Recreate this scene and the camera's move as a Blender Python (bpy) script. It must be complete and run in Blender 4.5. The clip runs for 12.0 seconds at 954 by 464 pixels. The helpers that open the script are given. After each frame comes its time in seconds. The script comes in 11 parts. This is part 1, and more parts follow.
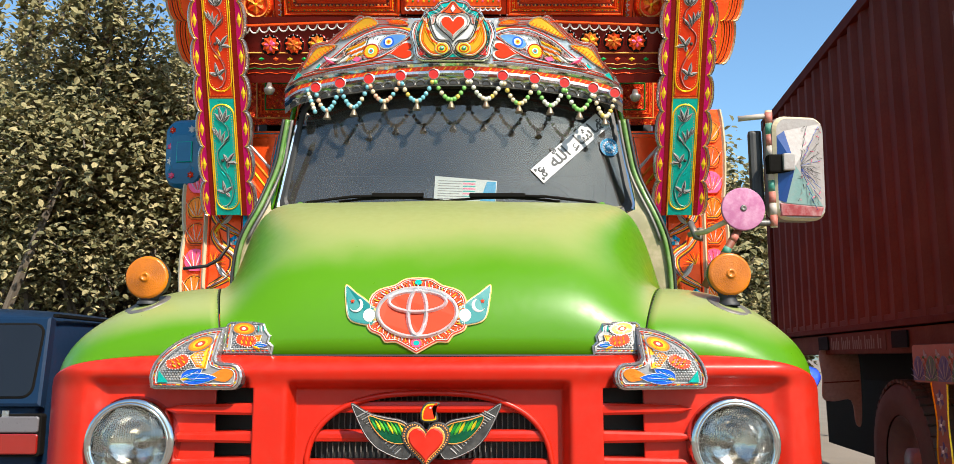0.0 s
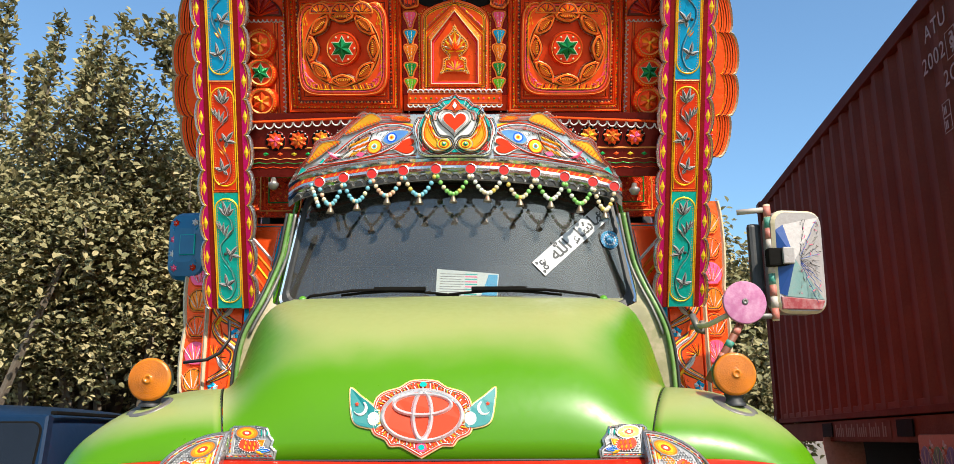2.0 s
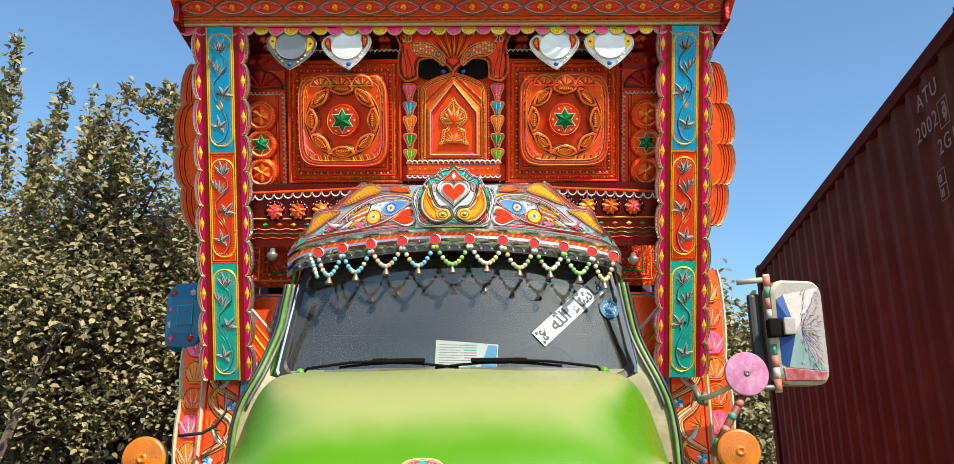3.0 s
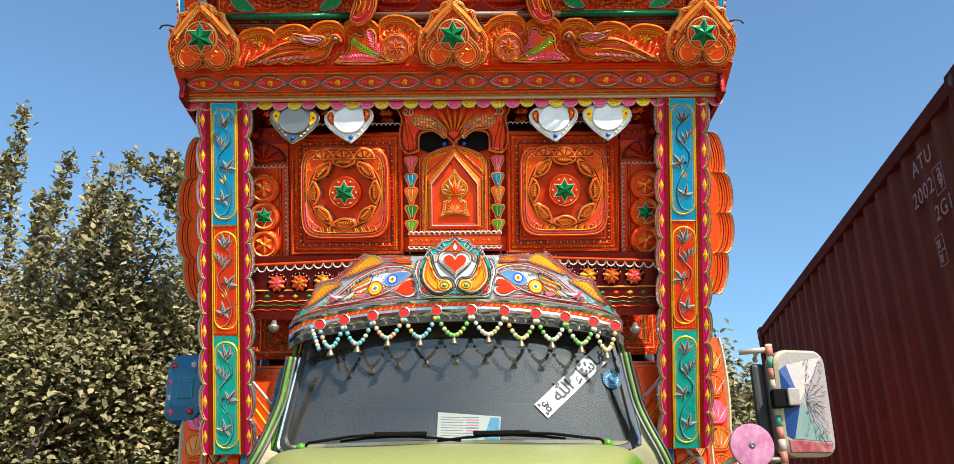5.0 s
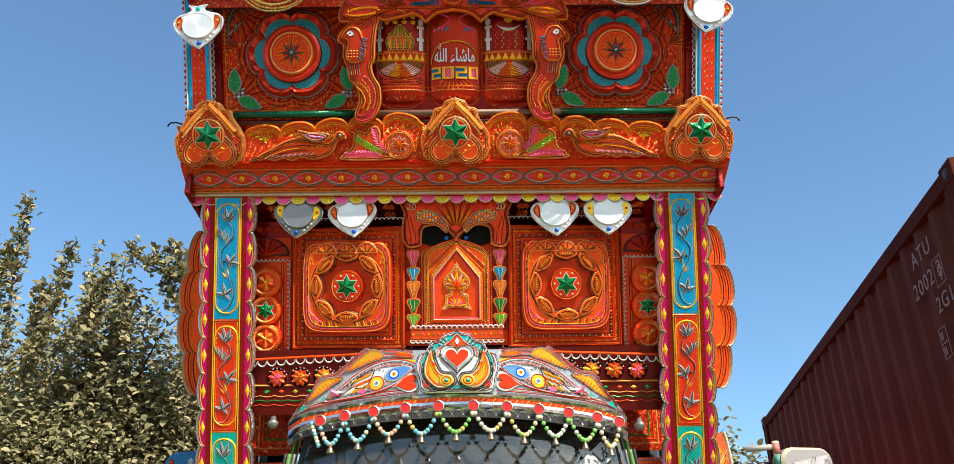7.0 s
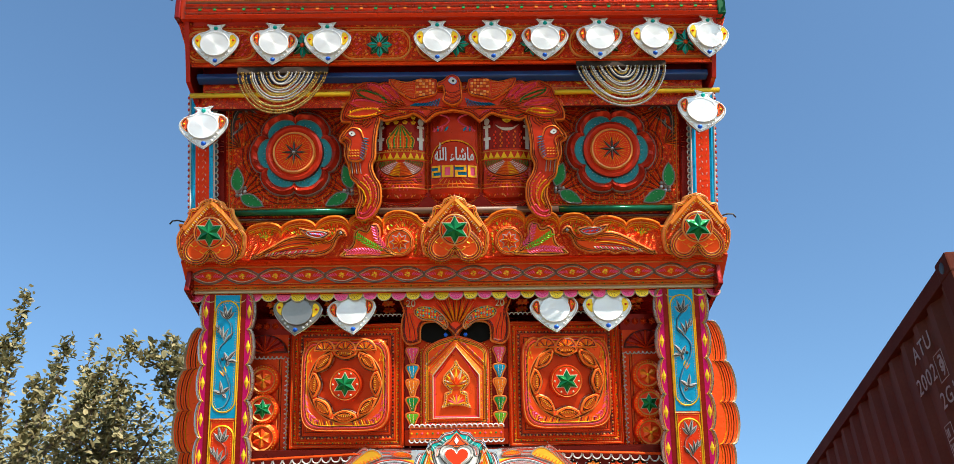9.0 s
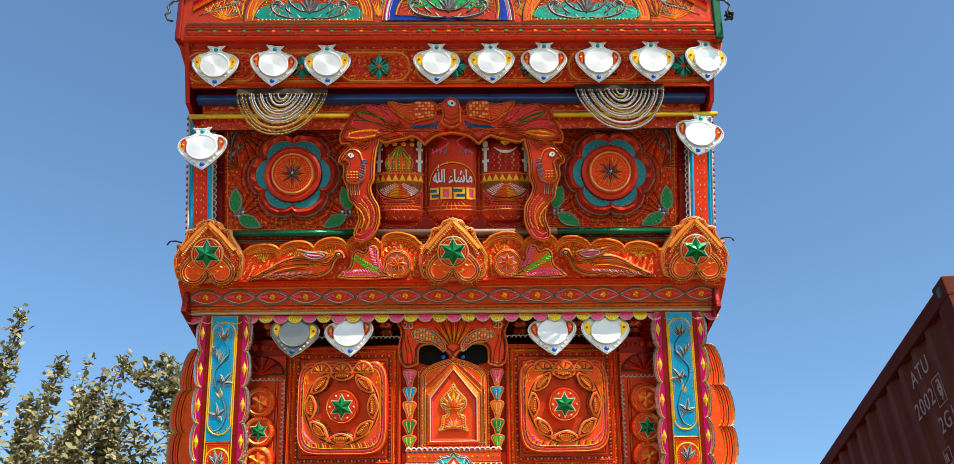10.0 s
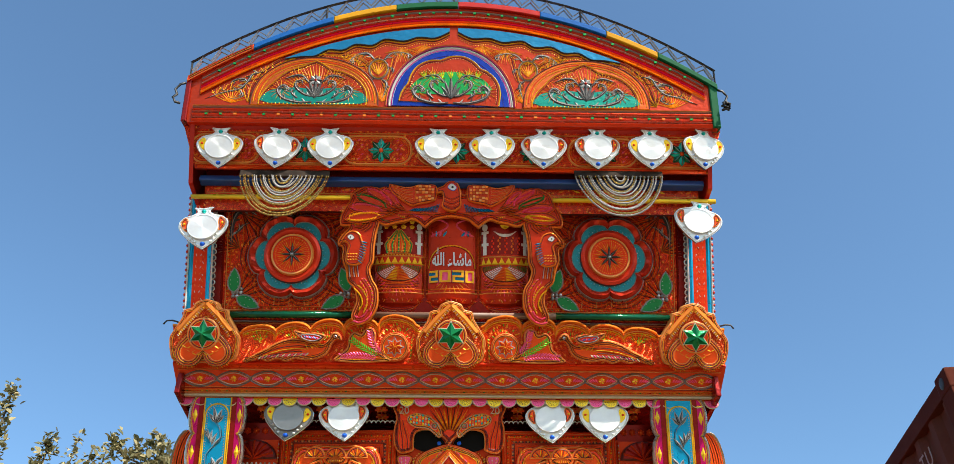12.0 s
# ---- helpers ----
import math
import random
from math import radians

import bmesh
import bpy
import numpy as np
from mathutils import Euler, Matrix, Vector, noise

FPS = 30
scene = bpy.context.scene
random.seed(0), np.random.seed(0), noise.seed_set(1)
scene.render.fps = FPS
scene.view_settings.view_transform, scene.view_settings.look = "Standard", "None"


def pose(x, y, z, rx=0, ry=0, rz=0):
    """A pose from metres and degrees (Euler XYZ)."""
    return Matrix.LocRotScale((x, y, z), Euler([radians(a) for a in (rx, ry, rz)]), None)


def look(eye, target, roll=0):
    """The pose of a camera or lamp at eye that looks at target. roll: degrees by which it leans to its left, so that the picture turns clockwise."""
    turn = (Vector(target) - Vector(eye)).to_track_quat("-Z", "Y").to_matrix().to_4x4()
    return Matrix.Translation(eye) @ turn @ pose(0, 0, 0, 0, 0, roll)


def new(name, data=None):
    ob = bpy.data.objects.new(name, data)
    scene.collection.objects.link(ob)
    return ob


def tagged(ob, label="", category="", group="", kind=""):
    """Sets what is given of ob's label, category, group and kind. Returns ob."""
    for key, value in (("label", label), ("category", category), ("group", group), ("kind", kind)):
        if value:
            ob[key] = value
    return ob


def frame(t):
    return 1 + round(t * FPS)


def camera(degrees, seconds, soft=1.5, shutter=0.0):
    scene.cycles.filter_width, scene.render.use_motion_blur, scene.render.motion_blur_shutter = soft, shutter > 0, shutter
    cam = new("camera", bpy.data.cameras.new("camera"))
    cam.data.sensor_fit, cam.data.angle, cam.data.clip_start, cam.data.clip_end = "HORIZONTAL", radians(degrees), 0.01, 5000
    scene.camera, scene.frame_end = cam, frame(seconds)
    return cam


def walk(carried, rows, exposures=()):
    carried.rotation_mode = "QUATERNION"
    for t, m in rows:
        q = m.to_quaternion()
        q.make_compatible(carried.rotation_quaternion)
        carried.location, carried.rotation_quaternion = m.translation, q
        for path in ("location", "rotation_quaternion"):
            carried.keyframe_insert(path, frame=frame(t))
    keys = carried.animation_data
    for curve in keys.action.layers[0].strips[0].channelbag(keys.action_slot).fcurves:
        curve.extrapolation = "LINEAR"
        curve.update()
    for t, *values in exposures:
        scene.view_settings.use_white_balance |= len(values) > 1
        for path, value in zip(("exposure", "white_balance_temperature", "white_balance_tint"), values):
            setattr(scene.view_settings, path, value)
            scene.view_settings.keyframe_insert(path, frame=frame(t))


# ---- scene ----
# ---- camera ----
cam = camera(58.6, 12.0, soft=0.8)
METRES, EYE, TILT, LEAN, TURN = 0.36, 1.2, 8.5, 0.0, 0.0
ROWS = [
    (0.0, 0.0, 0.0, 0.0, 0.0, 0.0, -0.0),
    (0.5, 0.0076, -0.0071, 0.0438, -0.06, 1.4, 0.07),
    (1.0, -0.0358, -0.0231, 0.0942, -0.14, 1.94, 0.07),
    (1.5, -0.0693, -0.0265, 0.1271, -0.28, 4.37, -0.03),
    (2.0, -0.0695, -0.05, 0.1997, -0.25, 5.15, 0.19),
    (2.5, -0.0692, -0.0612, 0.284, -0.32, 6.8, 0.34),
    (3.0, -0.0782, -0.0526, 0.3263, -0.34, 9.19, 0.36),
    (5.0, -0.0938, -0.1263, 0.475, -0.27, 13.09, 0.74),
    (5.5, -0.0827, -0.1351, 0.5029, -0.23, 14.46, 0.86),
    (6.0, -0.106, -0.1587, 0.5384, -0.22, 15.91, 0.87),
    (6.5, -0.1112, -0.1859, 0.581, -0.29, 16.37, 0.89),
    (7.0, -0.1402, -0.1905, 0.5984, -0.37, 18.68, 0.81),
    (9.0, -0.1561, -0.2581, 0.6799, -0.44, 24.65, 0.99),
    (9.5, -0.1704, -0.2538, 0.6937, -0.62, 25.28, 0.9),
    (10.0, -0.188, -0.2645, 0.714, -0.82, 25.96, 0.86),
    (10.5, -0.197, -0.282, 0.7397, -0.84, 26.54, 0.89),
    (11.0, -0.1772, -0.2916, 0.762, -0.88, 27.33, 0.76),
    (11.5, -0.1792, -0.3034, 0.7931, -1.11, 29.3, 0.3),
    (12.0, -0.1787, -0.3137, 0.8052, -1.26, 31.04, 0.09),
]
walk(cam, [(t, pose(0.105, 0, EYE, TILT, LEAN, TURN) @ pose(METRES * x, METRES * y, METRES * z, 90 + pitch, roll, yaw)) for t, x, y, z, yaw, pitch, roll in ROWS],
     exposures=[(0.0, 0.8), (12.0, 0.8)])

# ---- world and sun ----
SUN_AZ, SUN_EL = 31.5, 45.0          # degrees to the right of straight behind the camera; above the horizon
sun_way = Vector((math.sin(radians(SUN_AZ)) * math.cos(radians(SUN_EL)), -math.cos(radians(SUN_AZ)) * math.cos(radians(SUN_EL)), math.sin(radians(SUN_EL))))
world = bpy.data.worlds.new("sky")
scene.world = world
world.use_nodes = True
wn, wl = world.node_tree.nodes, world.node_tree.links
sky = wn.new("ShaderNodeTexSky")
sky.sky_type, sky.sun_disc = "NISHITA", False
sky.sun_elevation, sky.sun_rotation = radians(SUN_EL), math.atan2(sun_way.x, sun_way.y)
sky.dust_density, sky.air_density, sky.ozone_density = 1.3, 1.0, 3.0
wn["Background"].inputs["Strength"].default_value = 0.107
hue = wn.new("ShaderNodeMix")
hue.data_type, hue.blend_type = "RGBA", "MULTIPLY"
hue.inputs["Factor"].default_value, hue.inputs["B"].default_value = 1.0, (0.98, 1.2, 1.23, 1)
wl.new(sky.outputs["Color"], hue.inputs["A"]), wl.new(hue.outputs["Result"], wn["Background"].inputs["Color"])
sun = new("sun", bpy.data.lights.new("sun", "SUN"))
sun.data.energy, sun.data.angle, sun.data.color = 5.0, radians(0.55), (1.0, 0.92, 0.8)
sun.matrix_world = look(sun_way * 50, (0, 0, 0))


# ---- materials ----
PALE = 0.76                           # weathering: all paints a little darker than new


def material(name, color, rough=0.4, metal=0.0, vary=0.12, scale=8.0, bump=0.15, bscale=60.0, coat=0.0, dirt=0.0, dirt_col=(0.22, 0.17, 0.11), spec=0.5):
    """A painted or bare surface: colour varied at two scales, fine relief, dust in patches."""
    color = [c * PALE for c in color]
    m = bpy.data.materials.new(name)
    m.use_nodes = True
    n, l = m.node_tree.nodes, m.node_tree.links
    b = n["Principled BSDF"]
    co = n.new("ShaderNodeTexCoord")
    big, fine = n.new("ShaderNodeTexNoise"), n.new("ShaderNodeTexNoise")
    for tex, s, d in ((big, scale, 5), (fine, bscale, 4)):
        l.new(co.outputs["Object"], tex.inputs["Vector"])
        tex.inputs["Scale"].default_value, tex.inputs["Detail"].default_value = s, d
    mix = n.new("ShaderNodeMix")
    mix.data_type = "RGBA"
    mix.inputs["A"].default_value = (*[c * (1 - vary) for c in color], 1)
    mix.inputs["B"].default_value = (*[min(1, c * (1 + vary)) for c in color], 1)
    l.new(big.outputs["Fac"], mix.inputs["Factor"])
    out = mix.outputs["Result"]
    if dirt:
        ramp, dm = n.new("ShaderNodeMapRange"), n.new("ShaderNodeMix")
        dm.data_type = "RGBA"
        add = n.new("ShaderNodeMath")
        add.operation = "MULTIPLY"
        l.new(big.outputs["Fac"], add.inputs[0]), l.new(fine.outputs["Fac"], add.inputs[1])
        ramp.inputs["From Min"].default_value, ramp.inputs["From Max"].default_value = 0.18, 0.42
        ramp.inputs["To Max"].default_value = dirt
        l.new(add.outputs[0], ramp.inputs["Value"])
        l.new(ramp.outputs["Result"], dm.inputs["Factor"]), l.new(out, dm.inputs["A"])
        dm.inputs["B"].default_value = (*dirt_col, 1)
        out = dm.outputs["Result"]
    l.new(out, b.inputs["Base Color"])
    rr = n.new("ShaderNodeMapRange")
    rr.inputs["To Min"].default_value, rr.inputs["To Max"].default_value = max(0.02, rough - 0.1), min(1, rough + 0.12)
    l.new(fine.outputs["Fac"], rr.inputs["Value"]), l.new(rr.outputs["Result"], b.inputs["Roughness"])
    b.inputs["Metallic"].default_value, b.inputs["Coat Weight"].default_value, b.inputs["Coat Roughness"].default_value = metal, coat, 0.08
    b.inputs["Specular IOR Level"].default_value = spec
    bp = n.new("ShaderNodeBump")
    bp.inputs["Strength"].default_value, bp.inputs["Distance"].default_value = bump, 0.004
    l.new(fine.outputs["Fac"], bp.inputs["Height"]), l.new(bp.outputs["Normal"], b.inputs["Normal"])
    return m


def foil(name, color, rough=0.3, vary=0.22, stamp=None):
    """Coloured reflective foil pressed on tin: soft waves and creases; stamp: colours of the pressed filigree (line, dot)."""
    m = material(name, [min(1.25, c * 1.3) for c in color], rough, 0.5, vary, 14.0, 0.6, 38.0, 0.12, 0, spec=0.2)
    if not stamp:
        return m
    n, l = m.node_tree.nodes, m.node_tree.links
    b = n["Principled BSDF"]
    src = b.inputs["Base Color"].links[0].from_socket
    co = n.new("ShaderNodeTexCoord")
    warp, mixv = n.new("ShaderNodeTexNoise"), n.new("ShaderNodeMix")
    warp.inputs["Scale"].default_value = 9.0
    mixv.data_type = "VECTOR"
    mixv.inputs["Factor"].default_value = 0.06
    l.new(co.outputs["Object"], warp.inputs["Vector"]), l.new(co.outputs["Object"], mixv.inputs["A"]), l.new(warp.outputs["Color"], mixv.inputs["B"])
    edge, cell, rings = n.new("ShaderNodeTexVoronoi"), n.new("ShaderNodeTexVoronoi"), n.new("ShaderNodeMath")
    edge.feature, cell.feature = "DISTANCE_TO_EDGE", "F1"
    for v in (edge, cell):
        v.voronoi_dimensions = "2D"
        v.inputs["Scale"].default_value = 36.0
        l.new(mixv.outputs["Result"], v.inputs["Vector"])
    rings.operation = "SINE"
    mul = n.new("ShaderNodeMath")
    mul.operation, mul.inputs[1].default_value = "MULTIPLY", 34.0
    l.new(cell.outputs["Distance"], mul.inputs[0]), l.new(mul.outputs[0], rings.inputs[0])

    def cover(base, value, lo, hi, color2):
        r, x = n.new("ShaderNodeMapRange"), n.new("ShaderNodeMix")
        x.data_type = "RGBA"
        r.inputs["From Min"].default_value, r.inputs["From Max"].default_value = lo, hi
        l.new(value, r.inputs["Value"]), l.new(r.outputs["Result"], x.inputs["Factor"]), l.new(base, x.inputs["A"])
        x.inputs["B"].default_value = (*color2, 1)
        return x.outputs["Result"]

    out = cover(src, rings.outputs[0], 0.3, 0.75, stamp[0])
    out = cover(out, cell.outputs["Distance"], 0.2, 0.13, stamp[1])
    out = cover(out, edge.outputs["Distance"], 0.05, 0.02, stamp[0])
    l.new(out, b.inputs["Base Color"])
    old = b.inputs["Normal"].links[0].from_node
    bp = n.new("ShaderNodeBump")
    bp.inputs["Strength"].default_value, bp.inputs["Distance"].default_value = 0.6, 0.003
    l.new(rings.outputs[0], bp.inputs["Height"]), l.new(old.outputs["Normal"], bp.inputs["Normal"]), l.new(bp.outputs["Normal"], b.inputs["Normal"])
    return m


ORANGE = foil("orange foil", (0.86, 0.08, 0.010))
BOXRED = foil("deep red foil", (0.46, 0.026, 0.006), 0.3)
AMBERDULL = foil("dull amber foil", (0.44, 0.07, 0.006), 0.4)
# red foil darkened to hold the shade under the overhang
SHADERED = foil("shaded red foil", (0.13, 0.008, 0.005), 0.3)
STAMPED = foil("stamped orange foil", (0.82, 0.08, 0.008), 0.3, 0.2, ((0.52, 0.028, 0.006), (0.9, 0.26, 0.03)))
STAMPRED = foil("stamped red foil", (0.9, 0.06, 0.008), 0.28, 0.2, ((0.42, 0.014, 0.005), (0.9, 0.27, 0.03)))
LINE = material("dark red groove paint", (0.09, 0.004, 0.003), 0.5, 0, 0.2, 20, 0.1, 60)
ORANGE2 = foil("amber foil", (0.8, 0.2, 0.02))
RED = foil("red foil", (0.74, 0.042, 0.008))
STARGREEN = foil("emerald star foil", (0.006, 0.17, 0.045), 0.12, 0.3)
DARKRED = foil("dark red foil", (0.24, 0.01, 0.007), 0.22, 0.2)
LIGHTBLUE = foil("light blue foil", (0.1, 0.25, 0.55), 0.4)
MAGENTA = foil("magenta foil", (0.5, 0.005, 0.12))
PINK = foil("pink foil", (0.85, 0.1, 0.22), 0.4)
YELLOW = foil("yellow foil", (0.85, 0.5, 0.02))
GREEN = foil("green foil", (0.012, 0.26, 0.05))
DARKGREEN = foil("dark green foil", (0.005, 0.09, 0.04), 0.15)
LIME = foil("light green foil", (0.15, 0.5, 0.03))
CYAN = foil("cyan foil", (0.004, 0.30, 0.54))
TEAL = foil("teal foil", (0.005, 0.4, 0.33))
BLUE = foil("blue foil", (0.015, 0.11, 0.6))
WHITE = material("white enamel", (0.78, 0.76, 0.72), 0.4, 0, 0.08, 20, 0.1, 80, 0, 0.15)
CREAM = material("cream enamel", (0.68, 0.56, 0.36), 0.45, 0, 0.15, 20, 0.2, 60, 0, 0.3)
GOLD = material("gold outline", (0.9, 0.34, 0.07), 0.35, 0.15, 0.2, 30, 0.2, 90)
SILVER = material("embossed tin", (0.62, 0.61, 0.6), 0.28, 0.9, 0.15, 25, 0.35, 70, 0, 0.15)
GABLEORANGE = foil("burnt orange foil", (0.4, 0.027, 0.003), 0.32, 0.14)
CHROME = material("chrome", (0.72, 0.72, 0.73), 0.1, 1.0, 0.06, 12, 0.5, 14, 0, 0.1)
SPUN = material("spun aluminium", (0.98, 0.98, 0.97), 0.4, 0.5, 0.04, 60, 0.1, 150)
SPUN.node_tree.nodes["Principled BSDF"].inputs["Anisotropic"].default_value = 0.75
SPUN.node_tree.links.new(SPUN.node_tree.nodes.new("ShaderNodeTangent").outputs[0], SPUN.node_tree.nodes["Principled BSDF"].inputs["Tangent"])
INKTIN = material("blackened tin relief", (0.042, 0.04, 0.038), 0.5, 0.15, 0.3, 30, 0.3, 70, 0, 0.2, (0.2, 0.18, 0.16), 0.3)
PEWTER = material("dull pewter relief", (0.38, 0.37, 0.36), 0.55, 0.15, 0.2, 30, 0.3, 70, 0, 0.2)
DEEPORANGE = foil("deep orange foil", (0.6, 0.045, 0.005), 0.35)
SKYBLUE = foil("sky blue foil", (0.008, 0.14, 0.26), 0.35)
BRIGHTTIN = material("bright pressed tin", (0.95, 0.95, 0.94), 0.35, 0.45, 0.12, 25, 0.3, 70, 0, 0.1)
# matt black for wipers, seals and clamps; also paints deep shade and openings
BLACKSHADE = material("black parts and deep shade", (0.008, 0.007, 0.006), 0.9, 0, 0.3, 12, 0.2, 60, spec=0.08)
PLATETIN = material("dull plate tin", (0.34, 0.34, 0.34), 0.5, 0.35, 0.2, 40, 0.3, 90, 0, 0.2)
TIN = material("greyed tin sheet", (0.5, 0.49, 0.48), 0.4, 0.5, 0.2, 40, 0.3, 90, 0, 0.2)
DARKTIN = material("dull dark tin", (0.3, 0.28, 0.26), 0.4, 0.7, 0.25, 25, 0.4, 70, 0, 0.35)
BLACK = material("black rubber", (0.016, 0.016, 0.016), 0.55, 0, 0.3, 12, 0.2, 90, 0, 0.12, (0.08, 0.07, 0.06))
STEEL = material("worn painted steel", (0.2, 0.19, 0.18), 0.5, 0.5, 0.3, 15, 0.3, 60, 0, 0.4)
REDPAINT = material("red gloss paint", (0.56, 0.015, 0.004), 0.32, 0, 0.06, 3, 0.04, 40, 0.1, 0.06, (0.5, 0.16, 0.1), 0.25)
GREENLOW = material("green gloss paint", (0.078, 0.265, 0.003), 0.25, 0, 0.06, 3, 0.04, 40, 0.6)
MIRRORBLUE = material("blue sticker film", (0.01, 0.16, 0.32), 0.35, 0, 0.15, 20, 0.2, 60)
DARKIN = material("dark cab lining", (0.03, 0.03, 0.032), 0.7, 0, 0.3, 6, 0.2, 40)
WOODEN = material("grey weathered wood", (0.12, 0.1, 0.08), 0.8, 0, 0.35, 9, 0.5, 50)


def dusty_green():
    """Green enamel with pale dust that has settled on the faces that look up."""
    m = material("dusty green enamel", (0.078, 0.24, 0.002), 0.32, 0, 0.05, 2.5, 0.03, 40, 0.06, spec=0.22)
    n, l = m.node_tree.nodes, m.node_tree.links
    b = n["Principled BSDF"]
    src = b.inputs["Base Color"].links[0].from_socket
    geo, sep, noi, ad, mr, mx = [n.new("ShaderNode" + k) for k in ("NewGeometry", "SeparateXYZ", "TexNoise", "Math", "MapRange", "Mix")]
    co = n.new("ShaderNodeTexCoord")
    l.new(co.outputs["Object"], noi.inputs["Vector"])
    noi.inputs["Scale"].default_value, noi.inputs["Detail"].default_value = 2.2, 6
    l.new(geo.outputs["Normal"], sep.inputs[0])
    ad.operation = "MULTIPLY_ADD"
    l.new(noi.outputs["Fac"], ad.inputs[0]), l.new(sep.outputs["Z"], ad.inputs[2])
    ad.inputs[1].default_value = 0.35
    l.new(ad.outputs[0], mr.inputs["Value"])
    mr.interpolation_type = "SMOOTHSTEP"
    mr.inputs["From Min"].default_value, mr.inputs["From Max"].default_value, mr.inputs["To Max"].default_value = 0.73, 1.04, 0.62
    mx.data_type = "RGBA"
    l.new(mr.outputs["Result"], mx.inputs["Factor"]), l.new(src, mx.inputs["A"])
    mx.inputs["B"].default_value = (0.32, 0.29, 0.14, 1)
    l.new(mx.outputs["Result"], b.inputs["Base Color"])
    return m


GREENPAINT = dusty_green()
MUSTARDRIM = material("gold painted rim", (0.8, 0.5, 0.12), 0.45, 0.1, 0.2, 30, 0.2, 80)


def glassy(name, color, rough=0.03, alpha=0.25, dust=0.06):
    """Tinted pane: mostly clear, a mirror at a slant, a film of dust."""
    m = bpy.data.materials.new(name)
    m.use_nodes = True
    n, l = m.node_tree.nodes, m.node_tree.links
    b = n["Principled BSDF"]
    tr, mx, no, mr = [n.new("ShaderNode" + k) for k in ("BsdfTransparent", "MixShader", "TexNoise", "MapRange")]
    tr.inputs["Color"].default_value = (*color, 1)
    b.inputs["Base Color"].default_value = (0.3, 0.28, 0.25, 1)
    b.inputs["Roughness"].default_value = rough
    no.inputs["Scale"].default_value = 3.0
    mr.inputs["To Min"].default_value, mr.inputs["To Max"].default_value = dust, dust + alpha
    l.new(no.outputs["Fac"], mr.inputs["Value"]), l.new(mr.outputs["Result"], mx.inputs["Fac"])
    l.new(tr.outputs[0], mx.inputs[1]), l.new(b.outputs[0], mx.inputs[2])
    gl, fr, m2 = [n.new("ShaderNode" + k) for k in ("BsdfGlossy", "Fresnel", "MixShader")]
    gl.inputs["Roughness"].default_value, gl.inputs["Color"].default_value = 0.02, (0.95, 0.9, 0.8, 1)
    fr.inputs["IOR"].default_value = 1.9
    l.new(fr.outputs[0], m2.inputs["Fac"]), l.new(mx.outputs[0], m2.inputs[1]), l.new(gl.outputs[0], m2.inputs[2])
    l.new(m2.outputs[0], n["Material Output"].inputs["Surface"])
    return m


GLASS = glassy("windscreen glass", (0.55, 0.58, 0.58), 0.4, 0.12, 0.05)
CARGLASS = material("dark car glass", (0.01, 0.012, 0.016), 0.15, 0, 0.2, 5, 0.02, 40, spec=0.35)
AMBER = material("amber plastic lens", (0.56, 0.155, 0.0), 0.16, 0, 0.45, 22, 0.3, 160, 0.3, spec=0.4)
LAMPGLASS = glassy("headlamp glass", (0.86, 0.88, 0.86), 0.25, 0.06, 0.03)
BOWL = material("silvered lamp bowl", (0.95, 0.94, 0.92), 0.12, 1.0, 0.08, 20, 0.3, 30)
BADGERED = material("faded red badge enamel", (0.66, 0.05, 0.012), 0.5, 0, 0.1, 20, 0.05, 60, 0.0, spec=0.2)
BLUELENS = material("blue plastic lens", (0.03, 0.1, 0.95), 0.1, 0, 0.1, 20, 0.1, 40, 1.0)
REDLENS = material("red lamp plastic", (0.26, 0.012, 0.008), 0.2, 0, 0.1, 20, 0.1, 40, 0.8)

# ---- mesh tools ----
PLACE = {}                            # world matrix of each object made here
DATUM = [0.0]                         # height of the zero level of what is being built


def hang(ob, parent=None, m=None):
    m = Matrix.Translation((0, 0, DATUM[0])) @ (m or Matrix.Identity(4))
    ob.parent = parent
    if parent:
        ob.matrix_parent_inverse = PLACE[parent].inverted()
    ob.matrix_basis = m
    PLACE[ob] = m
    return ob


def thing(name, m, label, category, group="", kind=""):
    return hang(tagged(new(name), label, category, group, kind), None, m)


def build(name, verts, faces, mats, idx=None, parent=None, m=None, label="", smooth=False):
    me = bpy.data.meshes.new(name)
    me.from_pydata(verts, [], faces)
    for k in mats:
        me.materials.append(k)
    if idx is not None:
        me.polygons.foreach_set("material_index", idx)
    if smooth:
        me.polygons.foreach_set("use_smooth", [True] * len(faces))
    me.update()
    return hang(tagged(new(name, me), label), parent, m)


def again(ob, parent, m):
    """Another object on the same mesh."""
    return hang(tagged(new(ob.name.split(".")[0], ob.data), ob.get("label", "")), parent, m)


def lerp(a, b, t):
    return a + (b - a) * t


